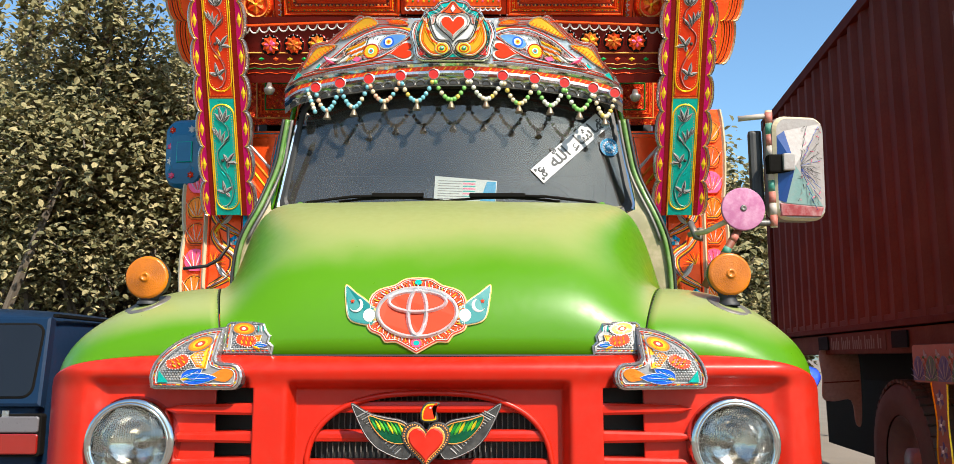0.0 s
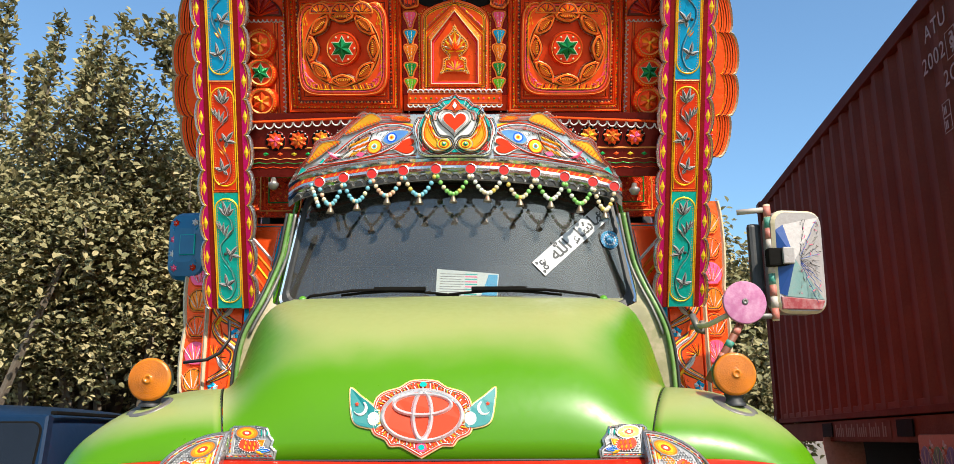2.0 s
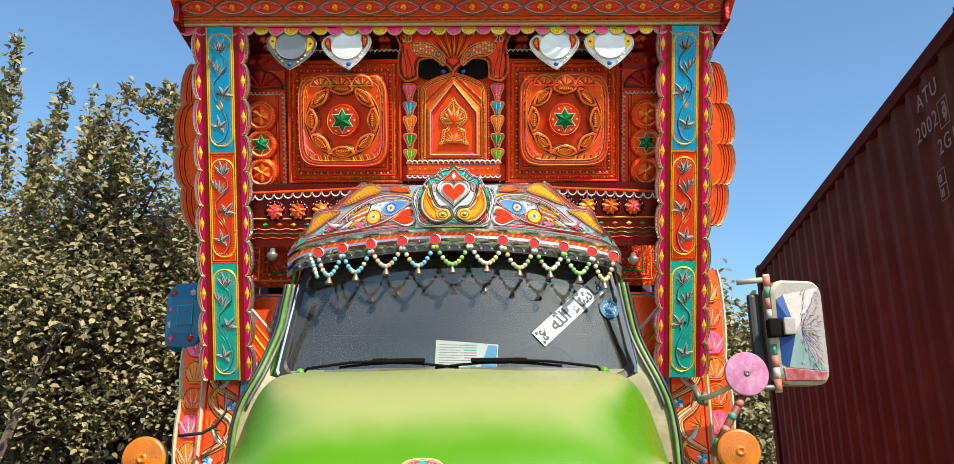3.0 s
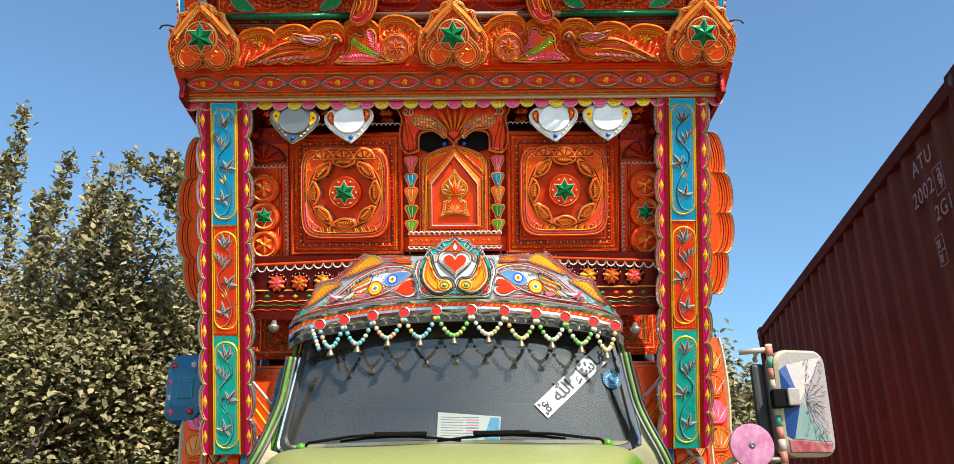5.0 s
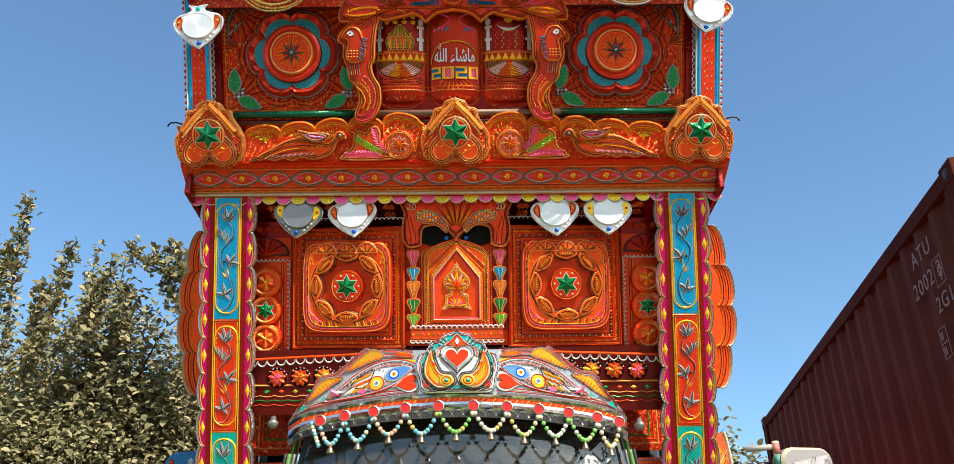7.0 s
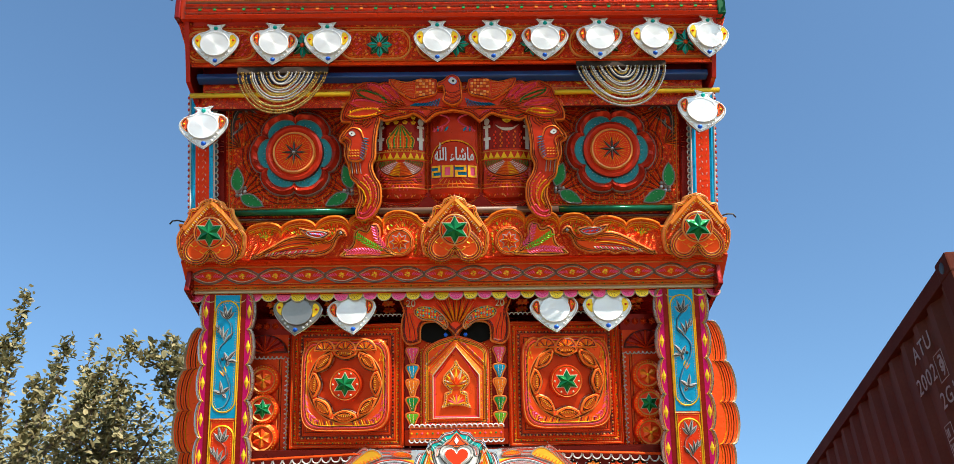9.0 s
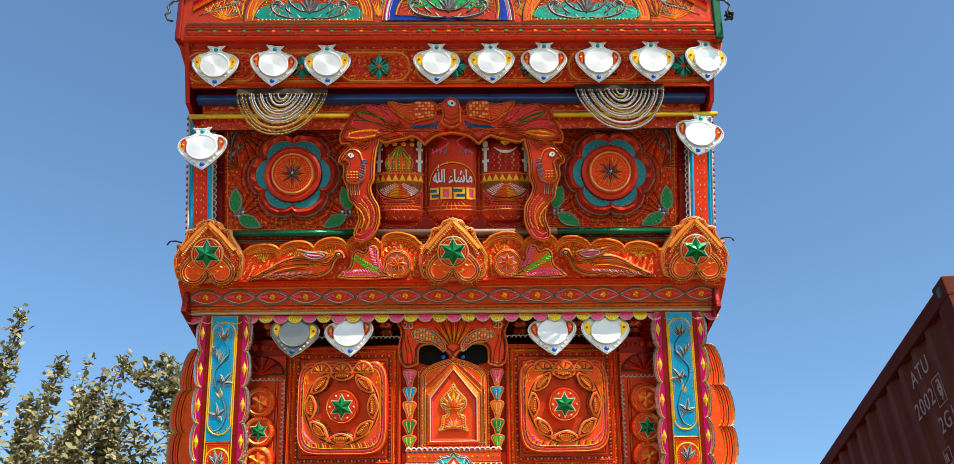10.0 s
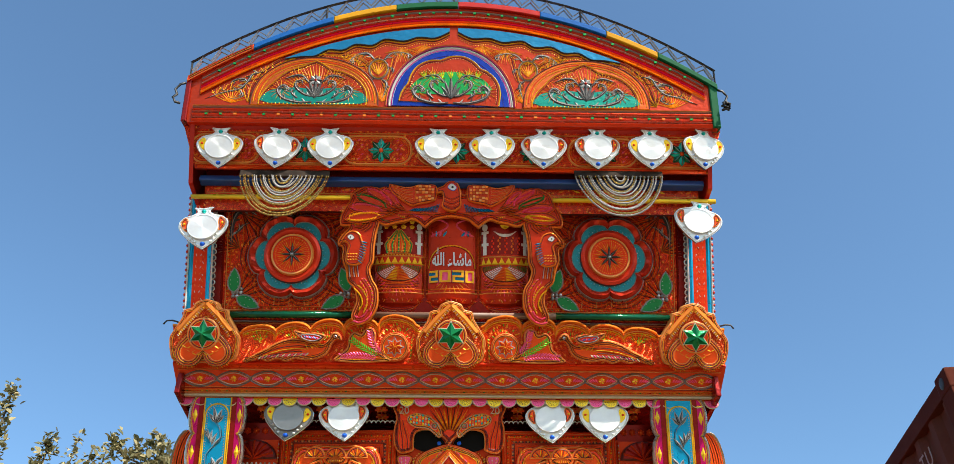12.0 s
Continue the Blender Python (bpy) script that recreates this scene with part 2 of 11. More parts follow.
def spline(pts, n=8, closed=False):
    """A smooth line through the points."""
    out, k = [], len(pts)
    for i in range(k if closed else k - 1):
        p = [pts[(i + j) % k] if closed else pts[min(max(i + j, 0), k - 1)] for j in (-1, 0, 1, 2)]
        for s in range(n):
            t = s / n
            out.append(tuple(0.5 * (2 * b + (c - a) * t + (2 * a - 5 * b + 4 * c - d) * t * t + (3 * b - a - 3 * c + d) * t ** 3) for a, b, c, d in zip(*p)))
    return out if closed else out + [tuple(pts[-1])]


def ellipse(cx, cy, a, b=None, n=24, start=0.0, end=360.0):
    full = abs(end - start) >= 360
    return [(cx + a * math.cos(radians(start + (end - start) * i / (n if full else n - 1))), cy + (b or a) * math.sin(radians(start + (end - start) * i / (n if full else n - 1)))) for i in range(n)]


def rrect(cx, cy, a, b, r, n=5):
    out = []
    for k, (sx, sy) in enumerate(((1, 1), (-1, 1), (-1, -1), (1, -1))):
        out += [(cx + sx * (a - r) + r * math.cos(radians(90 * k + 90 * i / n)), cy + sy * (b - r) + r * math.sin(radians(90 * k + 90 * i / n))) for i in range(n + 1)]
    return out


def box2(x0, y0, x1, y1):
    return [(x0, y0), (x1, y0), (x1, y1), (x0, y1)]


def heart(cx, cy, w, h, n=28, point=-1):
    """A heart of that half width and height; point: -1 down, 1 up."""
    out = []
    for i in range(n):
        a = 2 * math.pi * i / n
        x, y = math.sin(a) ** 3, (13 * math.cos(a) - 5 * math.cos(2 * a) - 2 * math.cos(3 * a) - math.cos(4 * a) + 2.5) / 14.5
        out.append((cx + w * x, cy - point * h * y))
    return out if point == -1 else out[::-1]


def area2(p):
    return sum(a[0] * b[1] - b[0] * a[1] for a, b in zip(p, p[1:] + p[:1]))


def inset(poly, d):
    s, n, out = (1 if area2(poly) > 0 else -1), len(poly), []
    for i in range(n):
        a, b, c = poly[i - 1], poly[i], poly[(i + 1) % n]
        e1, e2 = Vector((b[0] - a[0], b[1] - a[1])), Vector((c[0] - b[0], c[1] - b[1]))
        if e1.length < 1e-7 or e2.length < 1e-7:
            out.append(b)
            continue
        e1.normalize(), e2.normalize()
        nn = Vector((-e1.y - e2.y, e1.x + e2.x)) * s
        k = max(nn.length_squared / 2, 0.35)
        out.append((b[0] + nn.x * d / k, b[1] + nn.y * d / k))
    return out


TRIMMED = (ORANGE, ORANGE2, RED, STAMPED, STAMPRED)


class Draw:
    """Gathers relief work on a board: u, v along it and h out of it, in the frame m. flip mirrors u."""

    def __init__(self, m, flip=1, warp=None):
        self.m, self.flip, self.warp, self.v, self.f, self.k, self.mats, self.kids = m, flip, warp, [], [], [], [], []

    def idx(self, mat):
        if mat not in self.mats:
            self.mats.append(mat)
        return self.mats.index(mat)

    def add(self, vs, fs, mat):
        o, k = len(self.v), self.idx(mat)
        for u, v, h in vs:
            p = (u * self.flip, v, h)
            self.v.append(self.warp(*p) if self.warp else p)
        for f in fs:
            self.f.append(tuple(o + i for i in (f if self.flip > 0 else f[::-1])))
            self.k.append(k)

    def ring(self, a, ha, b, hb, mat):
        n = len(a)
        if area2(a) < 0:
            a, b = a[::-1], b[::-1]
        self.add([(*p, ha) for p in a] + [(*p, hb) for p in b], [(i, (i + 1) % n, n + (i + 1) % n, n + i) for i in range(n)], mat)

    def cap(self, poly, h, mat):
        if area2(poly) < 0:
            poly = poly[::-1]
        self.add([(*p, h) for p in poly], [tuple(range(len(poly)))], mat)

    def plate(self, poly, h0, h1, mat, side=None, bev=0.0):
        if bev:
            q = inset(poly, bev)
            self.ring(poly, h0, poly, h1 - bev * 0.7, side or mat)
            self.ring(poly, h1 - bev * 0.7, q, h1, side or mat)
            self.cap(q, h1, mat)
            span = min(max(a[0] for a in poly) - min(a[0] for a in poly), max(a[1] for a in poly) - min(a[1] for a in poly))
            if mat in TRIMMED and span > 0.03:
                self.ridge(inset(poly, bev * 0.6), 0.0038, 0.003, GOLD, h1 - bev * 0.4, True)
                self.ridge(inset(poly, bev + 0.0045), 0.004, 0.0015, LINE, h1, True)
                if span > 0.1:
                    self.ridge(inset(poly, bev + 0.009), 0.003, 0.002, YELLOW, h1, True)
                if span > 0.16:
                    self.ridge(inset(poly, bev + 0.0135), 0.004, 0.0015, LINE, h1, True)
        else:
            self.ring(poly, h0, poly, h1, side or mat)
            self.cap(poly, h1, mat)

    def ridge(self, path, w, h, mat, base=0.0, closed=False, taper=False):
        n, vs, fs = len(path), [], []
        for i, p in enumerate(path):
            a, b = (path[i - 1] if i or closed else p), (path[(i + 1) % n] if i < n - 1 or closed else p)
            d = Vector((b[0] - a[0], b[1] - a[1]))
            d = d.normalized() if d.length > 1e-8 else Vector((1, 0))
            ww = w / 2 * (1 if not taper else max(0.12, math.sin(math.pi * (0.15 + 0.85 * i / max(1, n - 1)))))
            vs += [(p[0] - d.y * ww, p[1] + d.x * ww, base), (p[0], p[1], base + h), (p[0] + d.y * ww, p[1] - d.x * ww, base)]
        for i in range(n if closed else n - 1):
            j, k = 3 * i, 3 * ((i + 1) % n)
            fs += [(j + 1, j, k, k + 1), (j + 2, j + 1, k + 1, k + 2)]
        self.add(vs, fs, mat)

    def bead(self, c, r, mat, base=0.0, seg=6, h=None):
        h = h or r
        vs = [(c[0] + r * math.cos(2 * math.pi * i / seg), c[1] + r * math.sin(2 * math.pi * i / seg), base) for i in range(seg)]
        vs += [(c[0] + 0.65 * r * math.cos(2 * math.pi * i / seg), c[1] + 0.65 * r * math.sin(2 * math.pi * i / seg), base + 0.75 * h) for i in range(seg)] + [(c[0], c[1], base + h)]
        fs = [(i, (i + 1) % seg, seg + (i + 1) % seg, seg + i) for i in range(seg)] + [(seg + i, seg + (i + 1) % seg, 2 * seg) for i in range(seg)]
        self.add(vs, fs, mat)

    def beads(self, path, step, r, mats, base=0.0, closed=False, seg=5):
        pts = list(path) + ([path[0]] if closed else [])
        left, i = 0.0, 0
        for a, b in zip(pts, pts[1:]):
            d = math.dist(a, b)
            while left <= d and d > 0:
                t = left / d
                self.bead((lerp(a[0], b[0], t), lerp(a[1], b[1], t)), r, mats[i % len(mats)], base, seg)
                i += 1
                left += step
            left -= d

    def leaf(self, c, ang, length, width, mat, h=0.004, base=0.0, bend=0.0):
        ca, sa = math.cos(radians(ang)), math.sin(radians(ang))
        vs, n = [], 6
        for i in range(n + 1):
            t = i / n
            w = width / 2 * math.sin(math.pi * min(1, t * 0.96 + 0.02)) ** 0.8 * (1.15 - 0.45 * t)
            off = bend * length * t * t
            for s, hh in ((1, 0), (0, h), (-1, 0)):
                x, y = length * t, s * w + off
                vs.append((c[0] + x * ca - y * sa, c[1] + x * sa + y * ca, base + hh))
        fs = []
        for i in range(n):
            j = 3 * i
            fs += [(j + 1, j, j + 3, j + 4), (j + 2, j + 1, j + 4, j + 5)]
        self.add(vs, fs, mat)

    def flower(self, c, r, n, mats, base=0.0, mid=None, width=0.5, start=90, h=0.006):
        for i in range(n):
            self.leaf(c, start + 360 * i / n, r, r * width * 2 * math.sin(math.pi / n) * 1.6, mats[i % len(mats)], h, base)
        if mid:
            self.bead(c, r * 0.22, mid, base + h * 0.5, 8)

    def star(self, c, r, mat, base=0.0, h=0.012, n=6, start=90, inner=0.55):
        vs = [(c[0], c[1], base + h)]
        for i in range(2 * n):
            rr, a = (r if i % 2 == 0 else r * inner), radians(start + 180 * i / n)
            vs.append((c[0] + rr * math.cos(a), c[1] + rr * math.sin(a), base))
        self.add(vs, [(0, 1 + i, 1 + (i + 1) % (2 * n)) for i in range(2 * n)], mat)

    def scroll(self, c, r, turns, ang, mat, w=0.01, h=0.005, base=0.0, way=1, n=18):
        """A tendril that winds in to c."""
        p = [(c[0] + r * (1 - 0.85 * i / n) * math.cos(radians(ang + way * 360 * turns * i / n)), c[1] + r * (1 - 0.85 * i / n) * math.sin(radians(ang + way * 360 * turns * i / n))) for i in range(n + 1)]
        self.ridge(p, w, h, mat, base, False, True)

    def fan(self, c, r0, r1, a0, a1, k, mats, w=0.006, h=0.003, base=0.0):
        """Strokes that spread from c."""
        for i in range(k):
            a = radians(lerp(a0, a1, (i + 0.5) / k))
            self.ridge([(c[0] + lerp(r0, r1, t) * math.cos(a + 0.06 * t), c[1] + lerp(r0, r1, t) * math.sin(a + 0.06 * t)) for t in (0, 0.35, 0.7, 1)], w, h, mats[i % len(mats)], base, False, True)

    def feather(self, path, step, ln, w, mats, base=0.0, ang=35, closed=False, h=0.003):
        """Small strokes set along a line, all at one angle to it."""
        pts = list(path) + ([path[0]] if closed else [])
        left, i = 0.0, 0
        for a, b in zip(pts, pts[1:]):
            d = math.dist(a, b)
            way = math.degrees(math.atan2(b[1] - a[1], b[0] - a[0]))
            while left <= d and d > 0:
                t = left / d
                self.leaf((lerp(a[0], b[0], t), lerp(a[1], b[1], t)), way + ang, ln, w, mats[i % len(mats)], h, base)
                i += 1
                left += step
            left -= d

    def fern(self, pts, step, ln, w, mats, base=0.0, ang=38, h=0.003):
        """A spine with strokes on both sides."""
        c = spline(pts, 6)
        self.feather(c, step, ln, w, mats, base, ang, False, h), self.feather(c, step, ln, w, mats, base, -ang, False, h)

    def sub(self):
        """An empty sheet on the same board."""
        return Draw(self.m, self.flip, self.warp)

    def piece(self, name, label=""):
        """A sheet on the same board that becomes a part of its own under this one."""
        self.kids.append((name, self.sub(), label))
        return self.kids[-1][1]

    def rows(self, path, inward, k, w, mats, base=0.0, closed=True, h=0.003):
        """Fine lines inside an outline, one within the other."""
        for i in range(k):
            self.ridge(inset(path, inward * (i + 1)), w, h, mats[i % len(mats)], base, closed)

    def part(self, name, parent, label="", smooth=False):
        ob = build(name, self.v, self.f, self.mats, self.k, parent, self.m, label, smooth)
        for kind, sheet, words in self.kids:
            sheet.part(kind, ob, words)
        return ob


def board(x, y, z, slope=0.0):
    """The frame of a board that faces the camera, its foot at that place; slope: metres that it leans forward for each metre of height."""
    v = Vector((0, -slope, 1)).normalized()
    u = Vector((1, 0, 0))
    return Matrix.Translation((x, y, z)) @ Matrix((u, v, u.cross(v))).transposed().to_4x4()


def tube(name, pts, r, mat, parent=None, label="", seg=8, m=None, closed=False, taper=None):
    """A round bar along the points."""
    P = [Vector(p) for p in pts]
    n, vs, fs = len(P), [], []
    for i, p in enumerate(P):
        d = (P[(i + 1) % n] if (i < n - 1 or closed) else p) - (P[i - 1] if (i or closed) else p)
        q = d.to_track_quat("Z", "Y")
        rr = r if taper is None else lerp(r, taper, i / max(1, n - 1))
        vs += [tuple(p + q @ Vector((rr * math.cos(2 * math.pi * j / seg), rr * math.sin(2 * math.pi * j / seg), 0))) for j in range(seg)]
    for i in range(n if closed else n - 1):
        a, b = i * seg, ((i + 1) % n) * seg
        fs += [(a + j, a + (j + 1) % seg, b + (j + 1) % seg, b + j) for j in range(seg)]
    if not closed:
        fs += [tuple(range(seg))[::-1], tuple(range((n - 1) * seg, n * seg))]
    return build(name, vs, fs, [mat] if not isinstance(mat, list) else mat, None, parent, m, label, True)


def lathe(name, prof, mats, parent=None, m=None, label="", seg=24, idx=None, smooth=True):
    """A turned shape about the local z axis from (radius, height) pairs."""
    vs, fs, ks = [], [], []
    for r, z in prof:
        vs += [(r * math.cos(2 * math.pi * j / seg), r * math.sin(2 * math.pi * j / seg), z) for j in range(seg)]
    for i in range(len(prof) - 1):
        for j in range(seg):
            fs.append((i * seg + j, i * seg + (j + 1) % seg, (i + 1) * seg + (j + 1) % seg, (i + 1) * seg + j))
            ks.append(idx[i] if idx else 0)
    return build(name, vs, fs, mats if isinstance(mats, list) else [mats], ks, parent, m, label, smooth)


def grid(name, fn, nu, nv, mats, parent=None, m=None, label="", keep=None, thick=0.0, smooth=True, pick=None):
    """A sheet from fn(s, t), with holes where keep says no; thick folds it back along y."""
    vs = [fn(i / nu, j / nv) for j in range(nv + 1) for i in range(nu + 1)]
    fs, ks = [], []
    for j in range(nv):
        for i in range(nu):
            if keep is None or keep((i + 0.5) / nu, (j + 0.5) / nv):
                a = j * (nu + 1) + i
                fs.append((a, a + 1, a + nu + 2, a + nu + 1))
                ks.append(pick((i + 0.5) / nu, (j + 0.5) / nv) if pick else 0)
    ob = build(name, vs, fs, mats if isinstance(mats, list) else [mats], ks, parent, m, label, smooth)
    if thick:
        s = ob.modifiers.new("thickness", "SOLIDIFY")
        s.thickness, s.offset = thick, 0
    return ob


def block(name, x0, y0, z0, x1, y1, z1, mat, parent=None, label="", bev=0.006, m=None):
    """A box with worn edges."""
    bm = bmesh.new()
    bmesh.ops.create_cube(bm, size=1)
    for v in bm.verts:
        v.co = ((x0 + x1) / 2 + v.co.x * (x1 - x0), (y0 + y1) / 2 + v.co.y * (y1 - y0), (z0 + z1) / 2 + v.co.z * (z1 - z0))
    bmesh.ops.bevel(bm, geom=bm.edges[:], offset=bev, segments=2, affect="EDGES", profile=0.6)
    me = bpy.data.meshes.new(name)
    bm.to_mesh(me)
    bm.free()
    me.materials.append(mat)
    return hang(tagged(new(name, me), label), parent, m)


def frond(d, pts, w, base, way=1):
    """A curling acanthus leaf pressed in tin: dark, with a pale mid line and a few side lobes."""
    c, w = spline(pts, 6), w * 0.68
    d.ridge(c, w * 1.4, 0.001, LINE, base, False, True)
    d.ridge(c, w, 0.0022, INKTIN, base + 0.0006, False, True)
    d.ridge(c[2:-2], w * 0.24, 0.0012, PEWTER, base + 0.0024)
    for k in range(3, len(c) - 5, 4):
        a, b = c[k], c[k + 2]
        ang = math.degrees(math.atan2(b[1] - a[1], b[0] - a[0]))
        d.leaf(a, ang + 38 * way, w * 2.3, w * 0.6, (INKTIN, PEWTER)[k % 3 == 0], 0.0018, base + 0.001, 0.2 * way)


def glyphs(body, size, sx=1.0, sy=1.0, bold=0.0):
    """The flat letters of a word, centred, as points and faces."""
    cu = bpy.data.curves.new("glyphs", "FONT")
    cu.body, cu.size, cu.offset, cu.resolution_u = body, size, bold, 3
    ob = bpy.data.objects.new("glyphs", cu)
    me = bpy.data.meshes.new_from_object(ob)
    vs, fs = [tuple(v.co) for v in me.vertices], [tuple(p.vertices) for p in me.polygons]
    bpy.data.objects.remove(ob), bpy.data.meshes.remove(me), bpy.data.curves.remove(cu)
    x0, x1 = min(v[0] for v in vs), max(v[0] for v in vs)
    return [((v[0] - (x0 + x1) / 2) * sx, v[1] * sy) for v in vs], fs


PRAISE = "\ufdf2 \ufe80\ufe8e\ufeb7\ufe8e\ufee3"      # the written words, in the order in which they stand


def smoothstep(a, b, x):
    t = min(1, max(0, (x - a) / (b - a)))
    return t * t * (3 - 2 * t)

# ---- ground ----
def ground_height(x, y):
    return 0.02 * noise.noise(Vector((x * 0.7, y * 0.7, 0))) if max(abs(x), abs(y)) < 40 else 0.0


EARTH = material("dusty yard earth", (0.23, 0.18, 0.13), 0.9, 0, 0.3, 1.5, 0.8, 30)


def spread(s):
    return math.copysign(abs(2 * s - 1) ** 4 * 900, s - 0.5) + (s - 0.5) * 24


tagged(grid("ground", lambda s, t: (spread(s), spread(t) + 4, ground_height(spread(s), spread(t) + 4)), 90, 90, EARTH), "bare dusty earth of a truck yard", "ground", kind="structure")

# ---- the truck: cab and nose ----
DATUM[0] = -0.25
truck = thing("truck", Matrix.Translation((0, 3.6, 0.25)), "decorated cargo truck with green bonnet, red grille and orange embossed crown", "truck")
NOSE, REAR = 2.43, 3.58


def wing_top(y):
    """Height of the crest of the front wing along the truck."""
    q = min(1, max(0, y - 2.425) / 0.42)
    return 1.44 + 0.235 * (1 - (1 - q) ** 2.2) ** (1 / 2.2)


def seam_x(u):
    return 0.598 + 0.305 * max(0, u) ** 0.8


def hood_section(u):
    """Top, seam height, half width at the seam and how square the shoulders are."""
    y = lerp(NOSE, REAR, u)
    top = 1.45 + 0.612 * (1 - (1 - u) ** 2.15) ** (1 / 2.15)
    return top, min(wing_top(y), top - 0.004), seam_x(u), lerp(3.4, 8.5, smoothstep(0.15, 0.7, u))


def hood_z(x, u):
    top, seam, wide, p = hood_section(u)
    return seam + (top - seam) * (0.5 + 0.5 * math.cos(math.pi * min(1, abs(x) / wide) ** p))


def hood_point(s, t):
    """s across, t from the front lip to the windscreen; the shoulders run out softly to the seam."""
    u = t ** 1.35
    k = abs(2 * s - 1)
    x = math.copysign(seam_x(u) * (1 - (1 - k) ** 1.5), s - 0.5)
    return (x - 0.022 * (1 - u), lerp(NOSE, REAR, u) + 0.012 * (x / 0.65) ** 2 * (1 - u), hood_z(x, u) + 0.012 * math.exp(-(x / 0.25) ** 2) * u)


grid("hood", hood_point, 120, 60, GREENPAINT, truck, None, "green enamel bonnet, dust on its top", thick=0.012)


def seam_point(side, t):
    y = lerp(2.43, 3.42, t)
    u = (y - NOSE) / (REAR - NOSE)
    return (side * (seam_x(u) + 0.004) - 0.022 * (1 - u), y, hood_section(u)[1] + 0.002)


for side in (-1, 1):
    tube("bonnet_seam", [seam_point(side, (i / 36) ** 1.7) for i in range(37)], 0.0036, BLACK, truck, "", 6)
tube("bonnet_seam", [(lerp(-0.62, 0.576, i / 40), 2.418 + 0.012 * lerp(-1, 1, i / 40) ** 2, 1.459) for i in range(41)], 0.0045, BLACK, truck, "", 6)


def fender_point(side):
    def fn(s, t):
        y = lerp(2.425, 3.75, t ** 1.6)
        q = min(1, (y - 2.425) / 0.42)
        top = wing_top(y)
        out = 0.925 + 0.19 * min(1, (y - 2.4) / 0.16) ** 0.4545 + 0.018 * smoothstep(2.5, 2.85, y)
        low = 1.365 + 0.03 * q
        if s < 0.75:
            a = s / 0.75 * math.pi / 2
            inn = seam_x((y - NOSE) / (REAR - NOSE)) + 0.003
            x = inn + (out - inn) * math.sin(a) ** 0.93
            z = low + (top - low) * max(0, math.cos(a)) ** 0.92
        else:
            x, z = out + 0.01 * math.sin((s - 0.75) * 4 * math.pi), lerp(low, 0.75, (s - 0.75) * 4)
        return (side * x - 0.022 * max(0, 1 - (y - NOSE) / (REAR - NOSE)), y, z)
    return fn


for side in (-1, 1):
    wing = fender_point(side)
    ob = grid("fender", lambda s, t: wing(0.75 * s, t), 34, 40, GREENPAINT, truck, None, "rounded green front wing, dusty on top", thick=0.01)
    grid("wing_skirt", lambda s, t: wing(0.75 + 0.25 * s, t), 6, 40, REDPAINT, ob, None, "red lower edge of the wing", thick=0.01)


def wing_height(side, x, y):
    """Height of the front wing at a place on it."""
    wing, t = fender_point(side), ((y - 2.425) / 1.325) ** (1 / 1.6)
    return min((wing(0.75 * i / 200, t) for i in range(201)), key=lambda q: abs(q[0] - x))[2]



def nose_xz(s, t):
    x = lerp(-1.15, 1.11, s)
    return x, lerp(0.72, 1.335 + 0.124 * max(0, 1 - (max(0, abs(x + 0.02) - 0.6) / 0.535) ** 3) ** 0.45, t)


def front_point(s, t):
    """The pressed red nose panel: rounded corners, headlamp bays and the middle bay pushed in."""
    x, z = nose_xz(s, t)
    ax, cx = abs(x), abs(x + 0.03)
    y = 2.4 + 0.16 * max(0, (abs(x + 0.02) - 0.94) / 0.19) ** 2.2 + 0.05 * max(0, (z - 1.42) / 0.05) ** 2
    y += 0.055 * smoothstep(0.40, 0.375, cx) * smoothstep(1.395, 1.365, z)
    y += 0.036 * smoothstep(0.49, 0.515, cx) * smoothstep(0.99, 0.93, ax) * smoothstep(1.41, 1.375, z)
    y -= 0.012 * math.exp(-((z - 1.42) / 0.03) ** 2)
    return (x, y, z)


def front_keep(s, t):
    x, z = nose_xz(s, t)
    if math.hypot(abs(x + 0.017) - 0.832, z - 1.22) < 0.116:
        return False
    if abs((x + 0.03) / 0.345) ** 2.6 + abs((z - 1.13) / 0.225) ** 2.6 < 1:
        return False
    return not (0.485 < abs(x + 0.03) < 0.60 and 0.9 < z < 1.372)


grid("grille_panel", front_point, 420, 150, REDPAINT, truck, None, "red painted pressed steel nose panel", front_keep, 0.008)

def opening(a):
    c, s = math.cos(a), math.sin(a)
    return (-0.03 + 0.345 * math.copysign(abs(c) ** (2 / 2.6), c), 2.452, 1.13 + 0.225 * math.copysign(abs(s) ** (2 / 2.6), s))


tube("opening_rim", [opening(2 * math.pi * i / 90) for i in range(90)], 0.009, REDPAINT, truck, "", 8, None, True)
for z in (1.315, 1.235, 1.155, 1.08, 1.0):
    block("grille_bar", -0.42, 2.455, z - 0.017, 0.36, 2.49, z + 0.017, REDPAINT, truck, bev=0.012)
for side in (-1, 1):
    for z in (1.312, 1.236, 1.165):
        d = Draw(board(side * 0.6 - 0.03, 2.425, z))
        d.plate([(-0.15 * side, -0.017), (0.10 * side, -0.012), (0.135 * side, 0), (0.10 * side, 0.012), (-0.15 * side, 0.017)], -0.05, 0.02, REDPAINT, None, 0.007)
        d.part("vent_bar", truck)
block("radiator", -0.95, 2.56, 0.75, 0.9, 2.62, 1.4, BLACK, truck, "black radiator core behind the grille")
